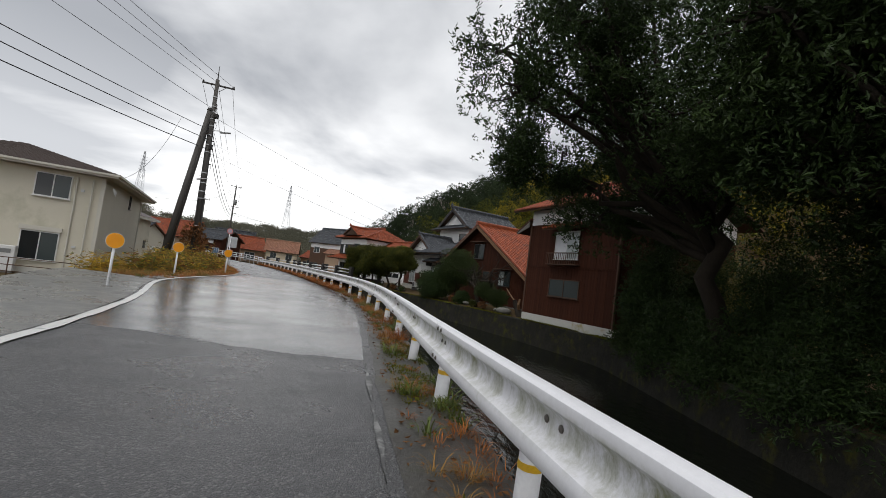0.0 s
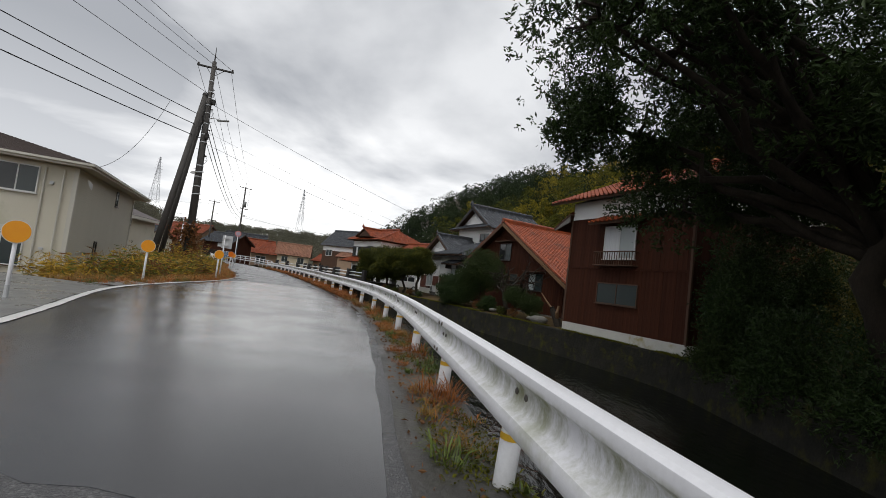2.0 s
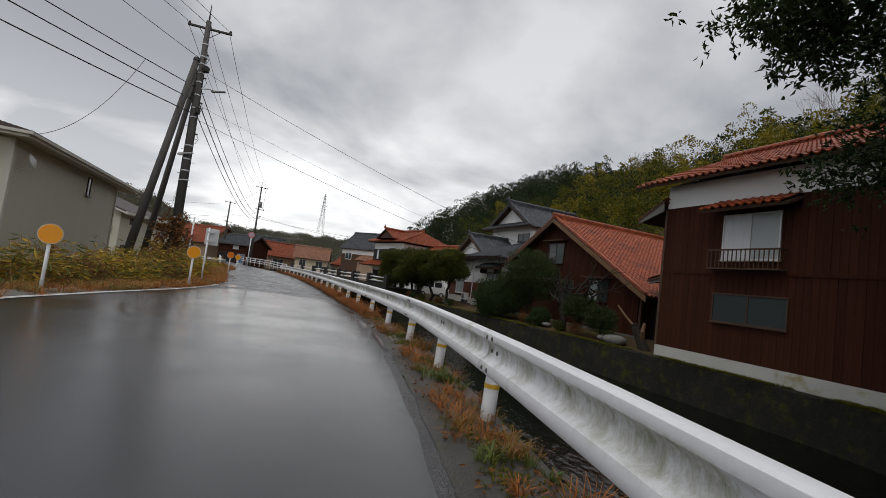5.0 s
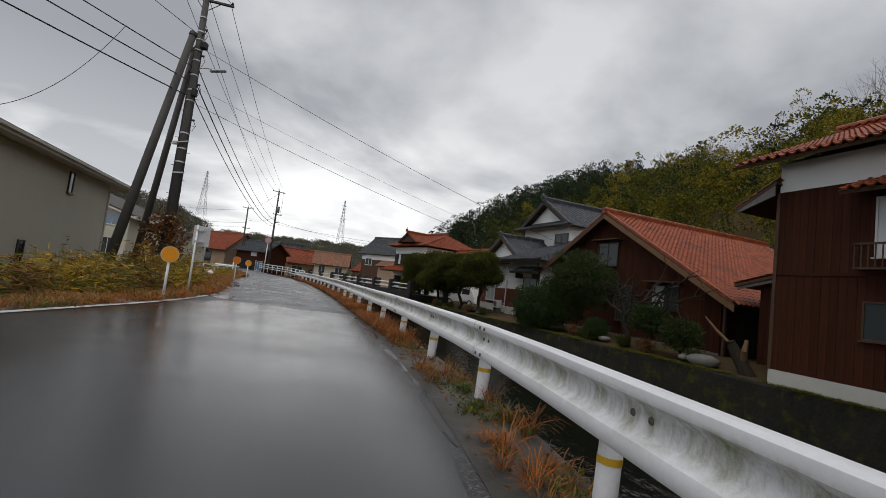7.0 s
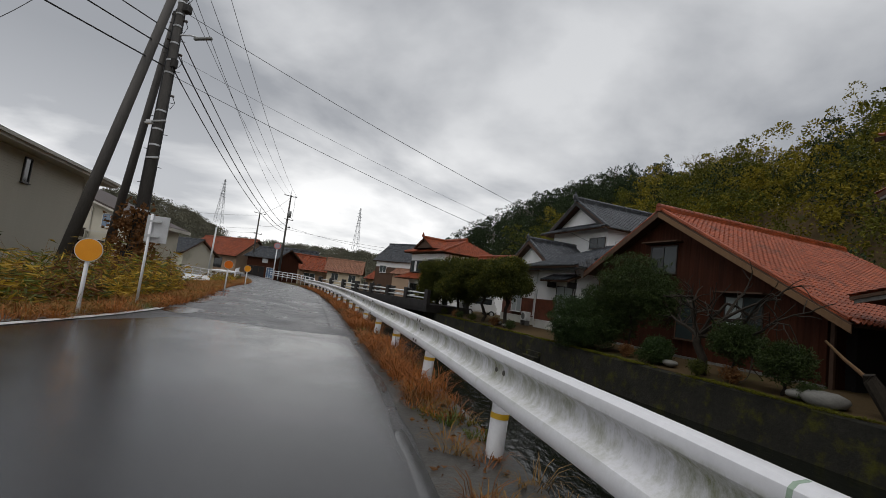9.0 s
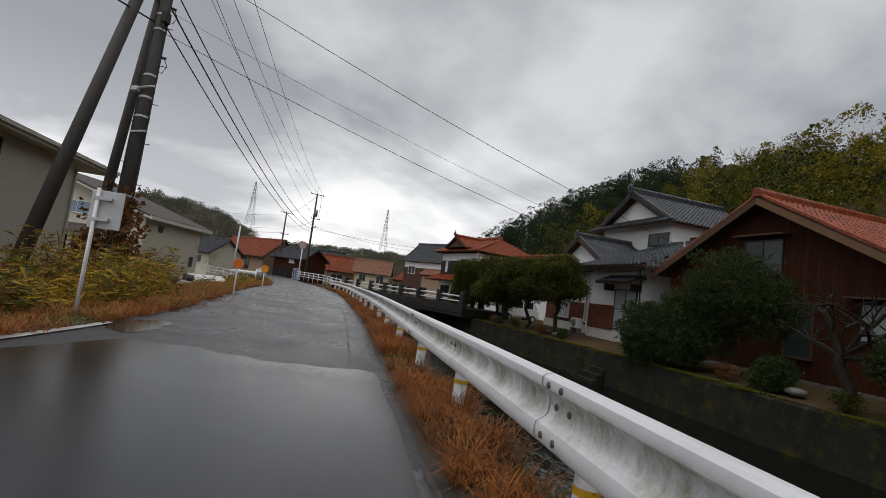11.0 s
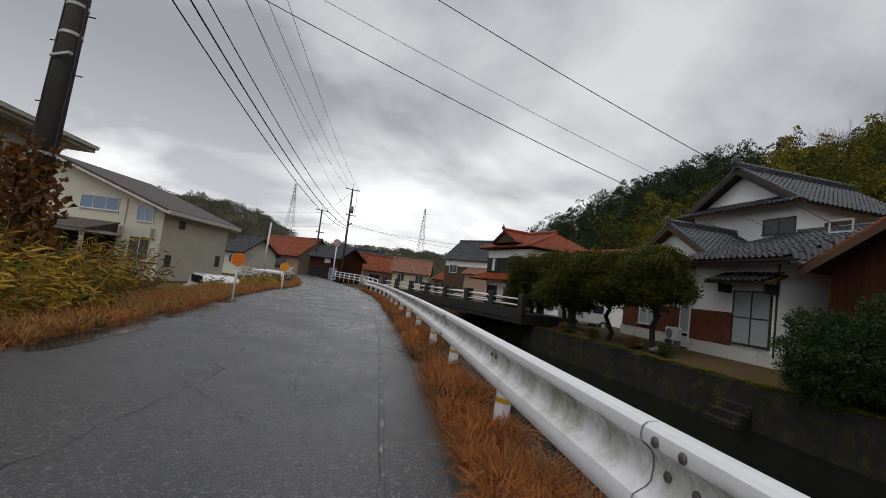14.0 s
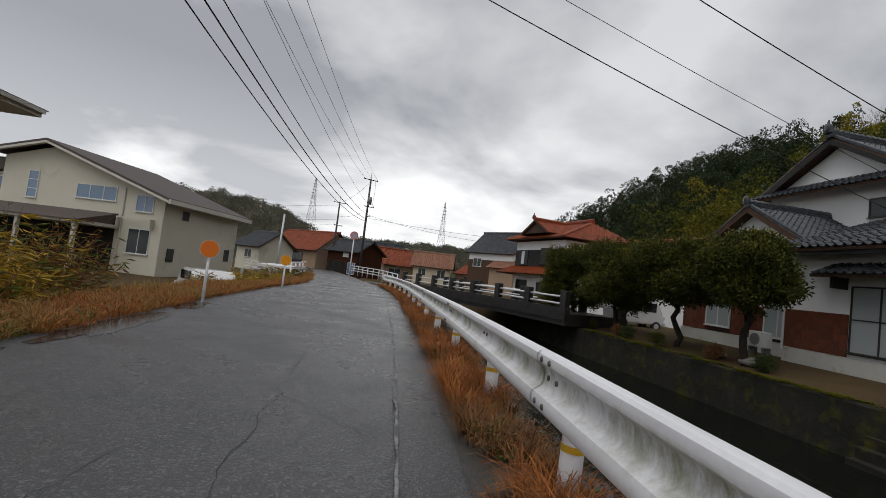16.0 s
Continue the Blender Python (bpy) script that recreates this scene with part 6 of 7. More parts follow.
def parked_car(x, y, z, rz):
    t = thing("parked_car", pose(x, y, z, 0, 0, rz), "white hatchback parked below the road behind weeds", "car")
    bm = bmesh.new()
    prism(bm, [(-1.9, 0.3), (1.9, 0.3), (1.95, 0.7), (1.1, 0.92), (0.55, 1.42), (-1.3, 1.45), (-1.8, 0.95)], -0.8, 0.8)
    bmesh.ops.bevel(bm, geom=bm.edges[:], offset=0.09, segments=2, affect="EDGES")
    part("body", bm, M["car_white"], t)
    bm = bmesh.new()
    prism(bm, [(1.08, 0.95), (0.58, 1.38), (0.56, 1.36), (1.04, 0.94)], -0.66, 0.66)
    part("windscreen", bm, M["glass"], t)
    for sy in (-0.812, 0.80):
        part("side_window", boxes((-1.2, 0.5, sy, sy + 0.012, 0.98, 1.34)), M["glass"], t)
    for sx in (-1.2, 1.25):
        for sy in (-0.72, 0.72):
            bm = bmesh.new()
            bmesh.ops.create_cone(bm, cap_ends=True, segments=16, radius1=0.3, radius2=0.3, depth=0.2)
            w = part("wheel", bm, M["rubber"], t, m=Matrix.Translation((sx, sy, 0.3)) @ Matrix.Rotation(radians(90), 4, "X"))
            bm = bmesh.new()
            bmesh.ops.create_cone(bm, cap_ends=True, segments=12, radius1=0.18, radius2=0.18, depth=0.21)
            part("rim", bm, M["steel_pale"], w)
    for sy in (-0.6, 0.6):
        part("headlight", boxes((1.86, 1.95, sy - 0.14, sy + 0.14, 0.6, 0.74), bevel=0.02), M["alu"], t)


parked_car(-24.5, 43.5, -1.15, 150)


def bike_shelter():
    t = thing("panel_fence", pose(-23.6, 44.6, -1.1, 0, 0, 112), "grey panel fence with posts beside a car park", "fence")
    for k in range(5):
        part("panel", boxes((k * 1.2, k * 1.2 + 1.16, 0, 0.04, 0.1, 1.5)), M["fence_grey"], t)
        part("post", boxes((k * 1.2 - 0.05, k * 1.2 + 0.02, -0.03, 0.07, -0.2, 1.6)), M["steel_pale"], t)
    t = thing("cycle_shelter", pose(-26.8, 51.6, -1.1, 0, 0, 112), "low pale canopy on thin posts beside a fence", "shelter")
    bm = bmesh.new()
    prism(bm, [(-0.2, 1.62), (4.4, 1.62), (4.4, 1.72), (2.1, 1.8), (-0.2, 1.72)], -0.2, 1.6)
    part("canopy", bm, M["alu"], t)
    for x in (0.1, 2.1, 4.1):
        part("post", boxes((x - 0.04, x + 0.04, 0.0, 0.08, -0.2, 1.64)), M["fence_grey"], t)


bike_shelter()


# ---- power pylons on the far hills ----
def pylon(az, dist, zb, h):
    x, y = -6 + dist * math.sin(radians(az)), 21 + dist * math.cos(radians(az))
    t = thing("power_pylon", pose(x, y, zb, 0, 0, -az + 20), "pale grey lattice power pylon on a distant hill", "pylon", "pylons")
    bm = bmesh.new()

    def bar(a, b, r=0.16):
        b2 = tube([a, b], r, 4)
        me = bpy.data.meshes.new("tmp")
        b2.to_mesh(me)
        b2.free()
        bm.from_mesh(me)
        bpy.data.meshes.remove(me)

    def half(z):
        return 2.7 * (1 - z / h) ** 1.15 + 0.32

    lv = [h * f for f in (0, 0.14, 0.27, 0.39, 0.5, 0.6, 0.69, 0.77, 0.85, 0.92, 1.0)]
    for a, b in zip(lv, lv[1:]):
        ra, rb = half(a), half(b)
        cs = [(-1, -1), (1, -1), (1, 1), (-1, 1)]
        for k in range(4):
            p, q = cs[k], cs[(k + 1) % 4]
            bar((p[0] * ra, p[1] * ra, a), (p[0] * rb, p[1] * rb, b), 0.12)
            bar((p[0] * ra, p[1] * ra, a), (q[0] * rb, q[1] * rb, b), 0.065)
            bar((q[0] * ra, q[1] * ra, a), (p[0] * rb, p[1] * rb, b), 0.065)
    part("lattice", bm, M["pylon"], t)
    for f, w in ((0.60, 2.7), (0.67, 2.5), (0.74, 2.7), (0.81, 2.4), (0.88, 2.2), (0.95, 1.3)):
        part("arm", boxes((-w, w, -0.12, 0.12, h * f - 0.1, h * f + 0.1)), M["pylon"], t)


pylon(-35.6, 400, 33, 36)
pylon(-19.85, 420, 25, 43)


pipe_fence([(-16.9, 21.4, -1.15), (-21.5, 19.2, -1.15)], "thin brown pipe fence below the beige house", 0.85, "wood_brown", 0.02)


def wall_unit():
    t = thing("water_heater", pose(-20.9, 22.05, -1.2, 0, 0, 116), "white boiler unit standing against the beige house", "boiler")
    part("casing", boxes((-0.45, -0.05, -0.35, 0.35, 0.15, 1.35), bevel=0.02), M["alu"], t)
    part("vent", boxes((-0.47, -0.45, -0.2, 0.2, 1.0, 1.2)), M["fence_grey"], t)
    part("foot", boxes((-0.42, -0.1, -0.3, 0.3, -0.1, 0.15)), M["concrete_wet"], t)


wall_unit()
# ---- foliage ----
def unit(v):
    return v / np.maximum(np.linalg.norm(v, axis=1, keepdims=True), 1e-6)


def leaf_quads(base, direction, length, width, fold=0.25):
    """Folded leaf quads: bases (n, 3), directions (n, 3), lengths and widths (n,)."""
    n = len(base)
    side = unit(np.cross(direction, rng.normal(0, 1, (n, 3))))
    nor = np.cross(direction, side)
    L, Wd = length[:, None], width[:, None]
    mid = base + direction * L * 0.5
    v = np.stack([base, mid + side * Wd * 0.5 + nor * Wd * fold, base + direction * L - nor * L * 0.08, mid - side * Wd * 0.5 + nor * Wd * fold], 1)
    return v.reshape(-1, 3), np.arange(n * 4).reshape(n, 4)


def lump_points(lumps, n, shell=0.45, gap=0.0, gap_scale=0.9):
    """Points in the outer parts of ellipsoids (x, y, z, rx, ry, rz), with their outward directions."""
    vol = np.array([l[3] * l[4] + l[4] * l[5] + l[3] * l[5] for l in lumps])
    pick = rng.choice(len(lumps), n, p=vol / vol.sum())
    l = np.array([q[:6] for q in lumps])[pick]
    d = unit(rng.normal(0, 1, (n, 3)))
    r = 1 - shell * rng.random(n) ** 1.4
    r = r * (1 + 0.16 * np.sin(d[:, 0] * 7 + pick) * np.cos(d[:, 1] * 6 + pick * 2) + 0.10 * np.sin(d[:, 2] * 11 + pick * 3))
    p = l[:, :3] + d * l[:, 3:6] * r[:, None]
    if gap:
        k = np.sin(p[:, 0] * gap_scale * 2.1 + 1.3) + np.sin(p[:, 1] * gap_scale * 1.9 + p[:, 2] * gap_scale * 1.2) + np.sin(p[:, 2] * gap_scale * 2.6 + p[:, 0])
        keep = k > gap
        p, d = p[keep], d[keep]
    return p, d


def foliage(name, lumps, clusters, per, length, width, material, parent=None, shell=0.45, spread=0.5, gap=0.0, up=0.25, gap_scale=0.9):
    p, d = lump_points(lumps, clusters, shell, gap, gap_scale)
    n = len(p)
    twig = unit(d + rng.normal(0, 0.6, (n, 3)) + np.array([0, 0, up]))
    P, T = np.repeat(p, per, 0), np.repeat(twig, per, 0)
    dirs = unit(T * 0.7 + rng.normal(0, 0.75, (n * per, 3)))
    base = P + rng.normal(0, 1, (n * per, 3)) * length * spread
    Ls = length * rng.uniform(0.6, 1.25, n * per)
    v, f = leaf_quads(base, dirs, Ls, width * rng.uniform(0.7, 1.2, n * per))
    ob = from_arrays(name, v, f, M[material])
    if parent:
        ob.parent = parent
    return tagged(ob, kind="stuff") if parent is None else ob


def limb_path(a, b, wob, n=7):
    a, b = Vector(a), Vector(b)
    return [a.lerp(b, k / n) + Vector(rng.normal(0, wob, 3)) * math.sin(math.pi * k / n) for k in range(n + 1)]


def grown_tree(name, foot, trunk_top, r, lumps, label, clusters, per, length, width, leaf, limbs=None, gap=0.0, shell=0.45, group="", spread=0.5):
    t = thing(name, pose(*foot), label, "tree" if "tree" in name else "shrub", group)
    o = Vector(foot)
    loc = [(l[0] - o.x, l[1] - o.y, l[2] - o.z, *l[3:]) for l in lumps]
    top = Vector(trunk_top) - o
    bm = tube(limb_path((0, 0, -0.2), top, r * 0.6), r, 10, r * 0.65)
    part("trunk", bm, M["bark"], t, smooth=True)
    for l in loc[:limbs] if limbs else loc:
        part("limb", tube(limb_path(top * rng.uniform(0.6, 1.0), l[:3], 0.12 * l[3]), r * 0.45, 7, r * 0.12), M["bark"], t, smooth=True)
        for k in range(4):
            e = Vector(l[:3]) + Vector(unit(rng.normal(0, 1, (1, 3)))[0] * np.array(l[3:6]) * 0.8)
            part("branch", tube(limb_path(l[:3], e, 0.1 * l[3], 5), r * 0.16, 5, r * 0.04), M["bark"], t)
    foliage("crown", loc, clusters, per, length, width, leaf, t, gap=gap, shell=shell, spread=spread, gap_scale=1.35)
    return t


# the big dark evergreens that lean over the river
def pads(lumps, n, f=0.5):
    """Breaks large crown masses into many smaller, flattish pads of foliage."""
    out = []
    for l in lumps:
        d = unit(rng.normal(0, 1, (n, 3)))
        for k in range(n):
            r = rng.uniform(0.45, 0.9)
            s_ = rng.uniform(0.75, 1.2) * f
            out.append((l[0] + d[k, 0] * l[3] * r, l[1] + d[k, 1] * l[4] * r, l[2] + d[k, 2] * l[5] * r, l[3] * s_, l[4] * s_, l[5] * s_ * 0.72))
    return out


big = [(2.5, 13.2, 7.3, 2.9, 3.0, 2.2), (5.2, 14.6, 9.8, 3.6, 3.6, 2.8), (6.4, 17.7, 7.4, 2.5, 2.5, 2.3), (5.7, 17.5, 4.3, 1.9, 2.0, 1.6), (7.6, 12.5, 6.6, 3.4, 3.6, 3.0), (8.8, 17.5, 8.2, 3.0, 2.8, 3.2), (8.5, 17.0, 4.9, 2.2, 2.2, 1.6), (8.9, 19.4, 6.2, 2.4, 2.2, 2.2), (2.1, 16.2, 6.2, 1.5, 1.5, 1.2), (3.4, 15.3, 5.4, 1.7, 1.6, 1.4), (2.9, 11.5, 9.6, 2.8, 2.6, 2.2)]
grown_tree("evergreen_tree", (8.6, 13.5, -0.5), (7.6, 13.6, 4.5), 0.34, big + pads(big, 7),
           "large dark evergreen tree leaning over the river wall", 24000, 11, 0.150, 0.056, "leaf_dark", limbs=34, shell=0.75, spread=0.42, gap=-0.3)
big = [(6.8, 8.2, 6.4, 3.4, 3.4, 3.0), (9.6, 8.2, 9.6, 3.8, 4.0, 3.4), (7.8, 10.6, 5.5, 2.4, 2.6, 1.8), (10.6, 4.6, 5.6, 3.0, 3.0, 3.4), (11.5, 11, 7.5, 3.0, 3.2, 3.6), (10.5, 9.6, 3.4, 2.6, 2.8, 2.4), (9.4, 6.5, 3.2, 2.4, 2.6, 2.2)]
grown_tree("evergreen_tree", (10.2, 7.4, -0.5), (9.0, 7.6, 4.0), 0.36, big + pads(big, 6),
           "large dark evergreen tree on the river bank", 20000, 10, 0.165, 0.062, "leaf_dark", limbs=26, shell=0.75, spread=0.5, gap=-1.2)
# bank shrubs and undergrowth hanging over the wall
for k, (x, y, z, rx, ry, rz_, leaf) in enumerate(((8.7, 19.2, 0.4, 1.2, 1.6, 1.3, "leaf_hedge"), (8.7, 18.9, 2.0, 1.0, 1.3, 1.7, "leaf_dark"), (9.6, 20.6, 2.4, 1.4, 1.5, 2.4, "leaf_dark"), (10.2, 13.6, 2.0, 1.4, 1.6, 2.3, "leaf_dark"), (10.8, 11.0, 2.2, 1.6, 1.9, 2.4, "leaf_dark"), (11.2, 8.0, 2.4, 1.6, 2.0, 2.6, "leaf_dark"), (11.8, 20.2, 2.6, 1.3, 1.4, 2.4, "leaf_dark"), (8.5, 16.6, 0.2, 1.2, 1.8, 1.4, "leaf_dark"), (8.5, 13.4, 0.1, 1.2, 1.9, 1.4, "leaf_dark"), (8.6, 10.2, 0.2, 1.3, 1.9, 1.6, "leaf_dark"), (8.9, 7.0, 0.2, 1.4, 2.0, 1.7, "leaf_dark"), (9.2, 3.6, 0.2, 1.6, 2.2, 1.8, "leaf_dark"), (12.6, 18.8, 1.6, 1.6, 2.4, 1.7, "leaf_yellow"), (14.0, 16.2, 1.8, 1.8, 2.4, 2.0, "leaf_yellow"), (13.2, 22.0, 2.0, 2.0, 2.6, 2.2, "leaf_yellow"))):
    low = (x - 0.55, y, z - 0.75, rx * 0.75, ry * 0.9, rz_ * 0.6)
    grown_tree("bank_shrub", (x + 0.3, y, BANK + 0.1), (x + 0.1, y, z), 0.06, [(x, y, z, rx, ry, rz_), low], "dark tangled shrub hanging over the river wall" if leaf != "leaf_yellow" else "yellow-green bamboo thicket behind the bank", 1500, 9, 0.15, 0.045 if leaf != "leaf_yellow" else 0.028, leaf, limbs=1, shell=0.9, group="bank shrubs")

# garden of the far bank
GARDEN = []
for (x, y, r, zc, rz_) in ((-4.3, 46.2, 1.5, 2.5, 1.4), (-5.9, 49.3, 1.9, 2.55, 1.6), (-8.1, 53.0, 2.1, 2.5, 1.9), (-10.3, 56.2, 1.8, 1.9, 1.9)):
    core = [(x, y, zc, r, r, rz_)]
    lumps = [(x, y, zc, r * 0.8, r * 0.8, rz_ * 0.8)] + pads(core, 16, 0.42)
    GARDEN.append(grown_tree("garden_tree", (x + 0.1, y, BANK + 0.05), (x, y, zc - rz_ * 0.6), 0.13, lumps, "clipped dark green garden tree on a bare trunk above the river", 7000, 6, 0.15, 0.065, "leaf_garden", limbs=7, group="garden trees", shell=0.5, spread=0.6))
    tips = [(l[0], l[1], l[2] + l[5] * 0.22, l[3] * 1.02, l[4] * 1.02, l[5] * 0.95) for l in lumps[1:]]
    tr_ = GARDEN[-1]
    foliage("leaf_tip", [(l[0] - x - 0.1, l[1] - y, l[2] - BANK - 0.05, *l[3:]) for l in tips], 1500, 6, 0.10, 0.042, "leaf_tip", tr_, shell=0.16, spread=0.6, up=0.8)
for lumps, lab, leaf, n in (([(-11.6, 58.0, 0.5, 1.1, 1.1, 1.2)], "bright green clipped shrub beside the bridge", "leaf_yellow", 1500),
                      ([(-1.0, 39.5, 0.5, 1.2, 1.4, 1.25), (-0.2, 38.6, 0.8, 1.2, 1.3, 1.3)], "dense dark clipped hedge on the river wall", "leaf_dark", 4200),
                      ([(1.1, 37.7, 2.5, 1.5, 1.6, 1.3), (0.5, 38.4, 1.3, 1.3, 1.4, 1.4), (1.9, 36.9, 1.9, 1.0, 1.1, 1.0)], "loose green camellia shrub beside the storehouse", "leaf_hedge", 4600),
                      ([(1.65, 35.7, -0.05, 0.5, 0.55, 0.5)], "small round clipped shrub", "leaf_dark", 800),
                      ([(3.1, 32.9, 0.75, 0.75, 0.75, 0.6)], "small green shrub on thin stems", "leaf_hedge", 900),
                      ([(3.85, 31.6, 0.4, 0.7, 0.75, 0.55)], "small green shrub on thin stems", "leaf_hedge", 750)):
    x, y = lumps[0][0], lumps[0][1]
    grown_tree("garden_shrub", (x, y, BANK + 0.15), (x, y, lumps[0][2]), 0.05, lumps, lab, n, 9, 0.10, 0.042, leaf, group="garden shrubs", shell=0.6)
for k in range(16):
    y = 30.5 + k * 1.65 + rng.normal(0, 0.3)
    x = W_(y) + rng.uniform(0.55, 1.2)
    if 40.4 < y < 43:
        continue
    grown_tree("low_plant", (x, y, BANK + 0.16), (x, y, BANK + 0.3), 0.02, [(x, y, BANK + 0.34, 0.3, 0.4, 0.22)], "low leafy plant on the garden edge", 160, 8, 0.09, 0.03, ("leaf_hedge", "leaf_brown", "leaf_garden")[k % 3], group="low plants", shell=0.9)


def bare_branching(t, a, d, length, r, depth, spread=0.6, lift=0.1):
    """Branches that fork and thin out; all under one thing."""
    stack = [(Vector(a), Vector(d).normalized(), length, r, depth)]
    bm = bmesh.new()
    while stack:
        p, dr, ln, rad, dep = stack.pop()
        pts = [p]
        for k in range(4):
            dr = (dr + Vector(rng.normal(0, 0.16, 3)) + Vector((0, 0, lift * 0.3))).normalized()
            pts.append(pts[-1] + dr * ln / 4)
        b2 = tube(pts, rad, 5 if rad > 0.03 else 4, rad * 0.6)
        me = bpy.data.meshes.new("tmp")
        b2.to_mesh(me)
        b2.free()
        bm.from_mesh(me)
        bpy.data.meshes.remove(me)
        if dep:
            for k in range(3):
                nd = (dr + Vector(rng.normal(0, spread, 3)) + Vector((0, 0, lift))).normalized()
                stack.append((pts[4 - (k % 3)], nd, ln * rng.uniform(0.6, 0.8), rad * 0.6, dep - 1))
    return bm


def plum_tree():
    t = thing("plum_tree", pose(2.65, 34.1, BANK + 0.1), "gnarled bare plum tree with twisted mossy limbs", "tree")
    part("trunk", tube([(0, 0, -0.1), (0.05, 0.1, 0.5), (-0.12, 0.3, 1.0), (-0.1, 0.25, 1.35)], 0.16, 9, 0.12), M["bark"], t, smooth=True)
    for d, ln in (((0.5, -0.85, 0.55), 1.7), ((0.4, -0.6, 0.9), 1.5), ((-0.5, 0.8, 0.8), 1.2), ((0.1, 0.3, 1.0), 1.2), ((0.55, -0.9, 0.25), 1.9)):
        part("limb", bare_branching(t, (-0.1, 0.25, 1.25), d, ln, 0.085, 3, 0.6, 0.02), M["bark"], t)
    t = thing("dead_stump", pose(5.0, 29.5, BANK), "split dead tree stump beside the river wall", "tree stump")
    part("stump", tube([(0.15, -0.3, -0.1), (0, 0, 0.4), (-0.2, 0.25, 0.9), (-0.25, 0.25, 1.05)], 0.24, 9, 0.13), M["bark"], t)
    part("snag", tube([(0.05, 0, 0.3), (-0.05, -0.25, 0.8), (0.02, -0.2, 1.15)], 0.13, 8, 0.06), M["wood_pale"], t)
    part("snag", tube([(-0.1, 0.2, 0.8), (-0.5, 0.75, 1.35), (-0.75, 1.05, 1.75)], 0.06, 7, 0.03), M["wood_pale"], t)
    for x, y, s in ((4.25, 30.5, 0.55), (3.9, 31.0, 0.32), (2.0, 35.2, 0.3), (-0.8, 41.0, 0.35), (-4.0, 46.2, 0.4), (-4.7, 47.6, 0.3)):
        bm = bmesh.new()
        bmesh.ops.create_icosphere(bm, subdivisions=2, radius=s)
        for v in bm.verts:
            v.co *= 1 + 0.25 * noise.noise(v.co * 2.2 + Vector((x, y, 0)))
            v.co.z *= 0.42
        st = new("garden_stone", mesh_of("garden_stone", bm, M["stone"], True))
        st.matrix_basis = pose(x, y, BANK + 0.22, 0, 0, rng.uniform(0, 180))
        tagged(st, "flat grey garden stone on the river wall", "stone", "garden stones")


plum_tree()


# ---- woods on the hill ----
def woods(name, label, spots, quads, size, material, tall, wide, droop=0.0):
    """Many crowns in one object; spots (n, 3) on the ground."""
    n = len(spots)
    H = tall * rng.uniform(0.7, 1.25, n)
    Rr = wide * rng.uniform(0.75, 1.25, n)
    tufts_ = 11
    cd = unit(rng.normal(0, 1, (n * tufts_, 3)) + np.array([0, 0, 0.25]))
    cr = rng.uniform(0.45, 0.95, n * tufts_)[:, None]
    ext = np.stack([np.repeat(Rr, tufts_), np.repeat(Rr, tufts_), np.repeat(H * 0.5, tufts_)], 1)
    cc = np.repeat(spots + np.stack([0 * H, 0 * H, H * 0.6], 1), tufts_, 0) + cd * ext * cr
    cs = (np.repeat(Rr, tufts_) * rng.uniform(0.26, 0.5, n * tufts_))[:, None]
    q_ = max(1, quads // tufts_)
    d = unit(rng.normal(0, 1, (n * tufts_ * q_, 3)) + np.repeat(cd, q_, 0) * 0.5 + np.array([0, 0, 0.35]))
    p = np.repeat(cc, q_, 0) + d * np.repeat(cs, q_, 0) * (1 - 0.45 * rng.random((len(d), 1)) ** 1.5)
    dirs = unit(d + rng.normal(0, 0.7, d.shape) + np.array([0, 0, 0.3 - droop]))
    L = size * rng.uniform(0.6, 1.3, len(d))
    v, f = leaf_quads(p, dirs, L, L * 0.6)
    return tagged(from_arrays(name, v, f, M[material]), label, "woods", kind="stuff")


def hill_spots(n, vr, ar, keep=None):
    v, a = rng.uniform(*vr, n), rng.uniform(*ar, n)
    x, y = 2.36 + v * NX + a * UX, 39.4 + v * NY + a * UY
    if keep is not None:
        k = keep(v, a)
        x, y, v, a = x[k], y[k], v[k], a[k]
    return np.stack([x, y, hill(x, y) - 0.6 + BANK], 1)


GROVE = lambda v, a: (a < 48 + 0.1 * v)
woods("bamboo_grove", "olive green bamboo grove on the hillside", hill_spots(330, (17, 62), (-75, 50), GROVE), 620, 0.30, "bamboo_leaf", 8.6, 2.2, 0.45)
woods("bamboo_grove_yellow", "yellow-green bamboo plumes on the hillside", hill_spots(230, (18, 62), (-75, 50), GROVE), 620, 0.28, "bamboo_yellow", 9.4, 1.8, 0.45)
woods("evergreen_wood_mixed", "dark evergreen trees among the bamboo", hill_spots(95, (17, 62), (-75, 50), GROVE), 520, 0.28, "wood_leaf", 7.6, 2.2)
woods("evergreen_wood", "dark evergreen wood on the hillside", hill_spots(420, (13, 70), (44, 92)), 520, 0.32, "wood_leaf", 8.3, 2.2)
woods("evergreen_wood_edge", "dark evergreen trees along the foot of the hill", hill_spots(110, (13, 17), (-90, 50)), 420, 0.28, "wood_leaf", 3.6, 1.8)
woods("evergreen_wood_top", "dark evergreen trees along the hill crest", hill_spots(300, (58, 92), (-90, 70)), 420, 0.34, "wood_leaf", 7.0, 2.4)

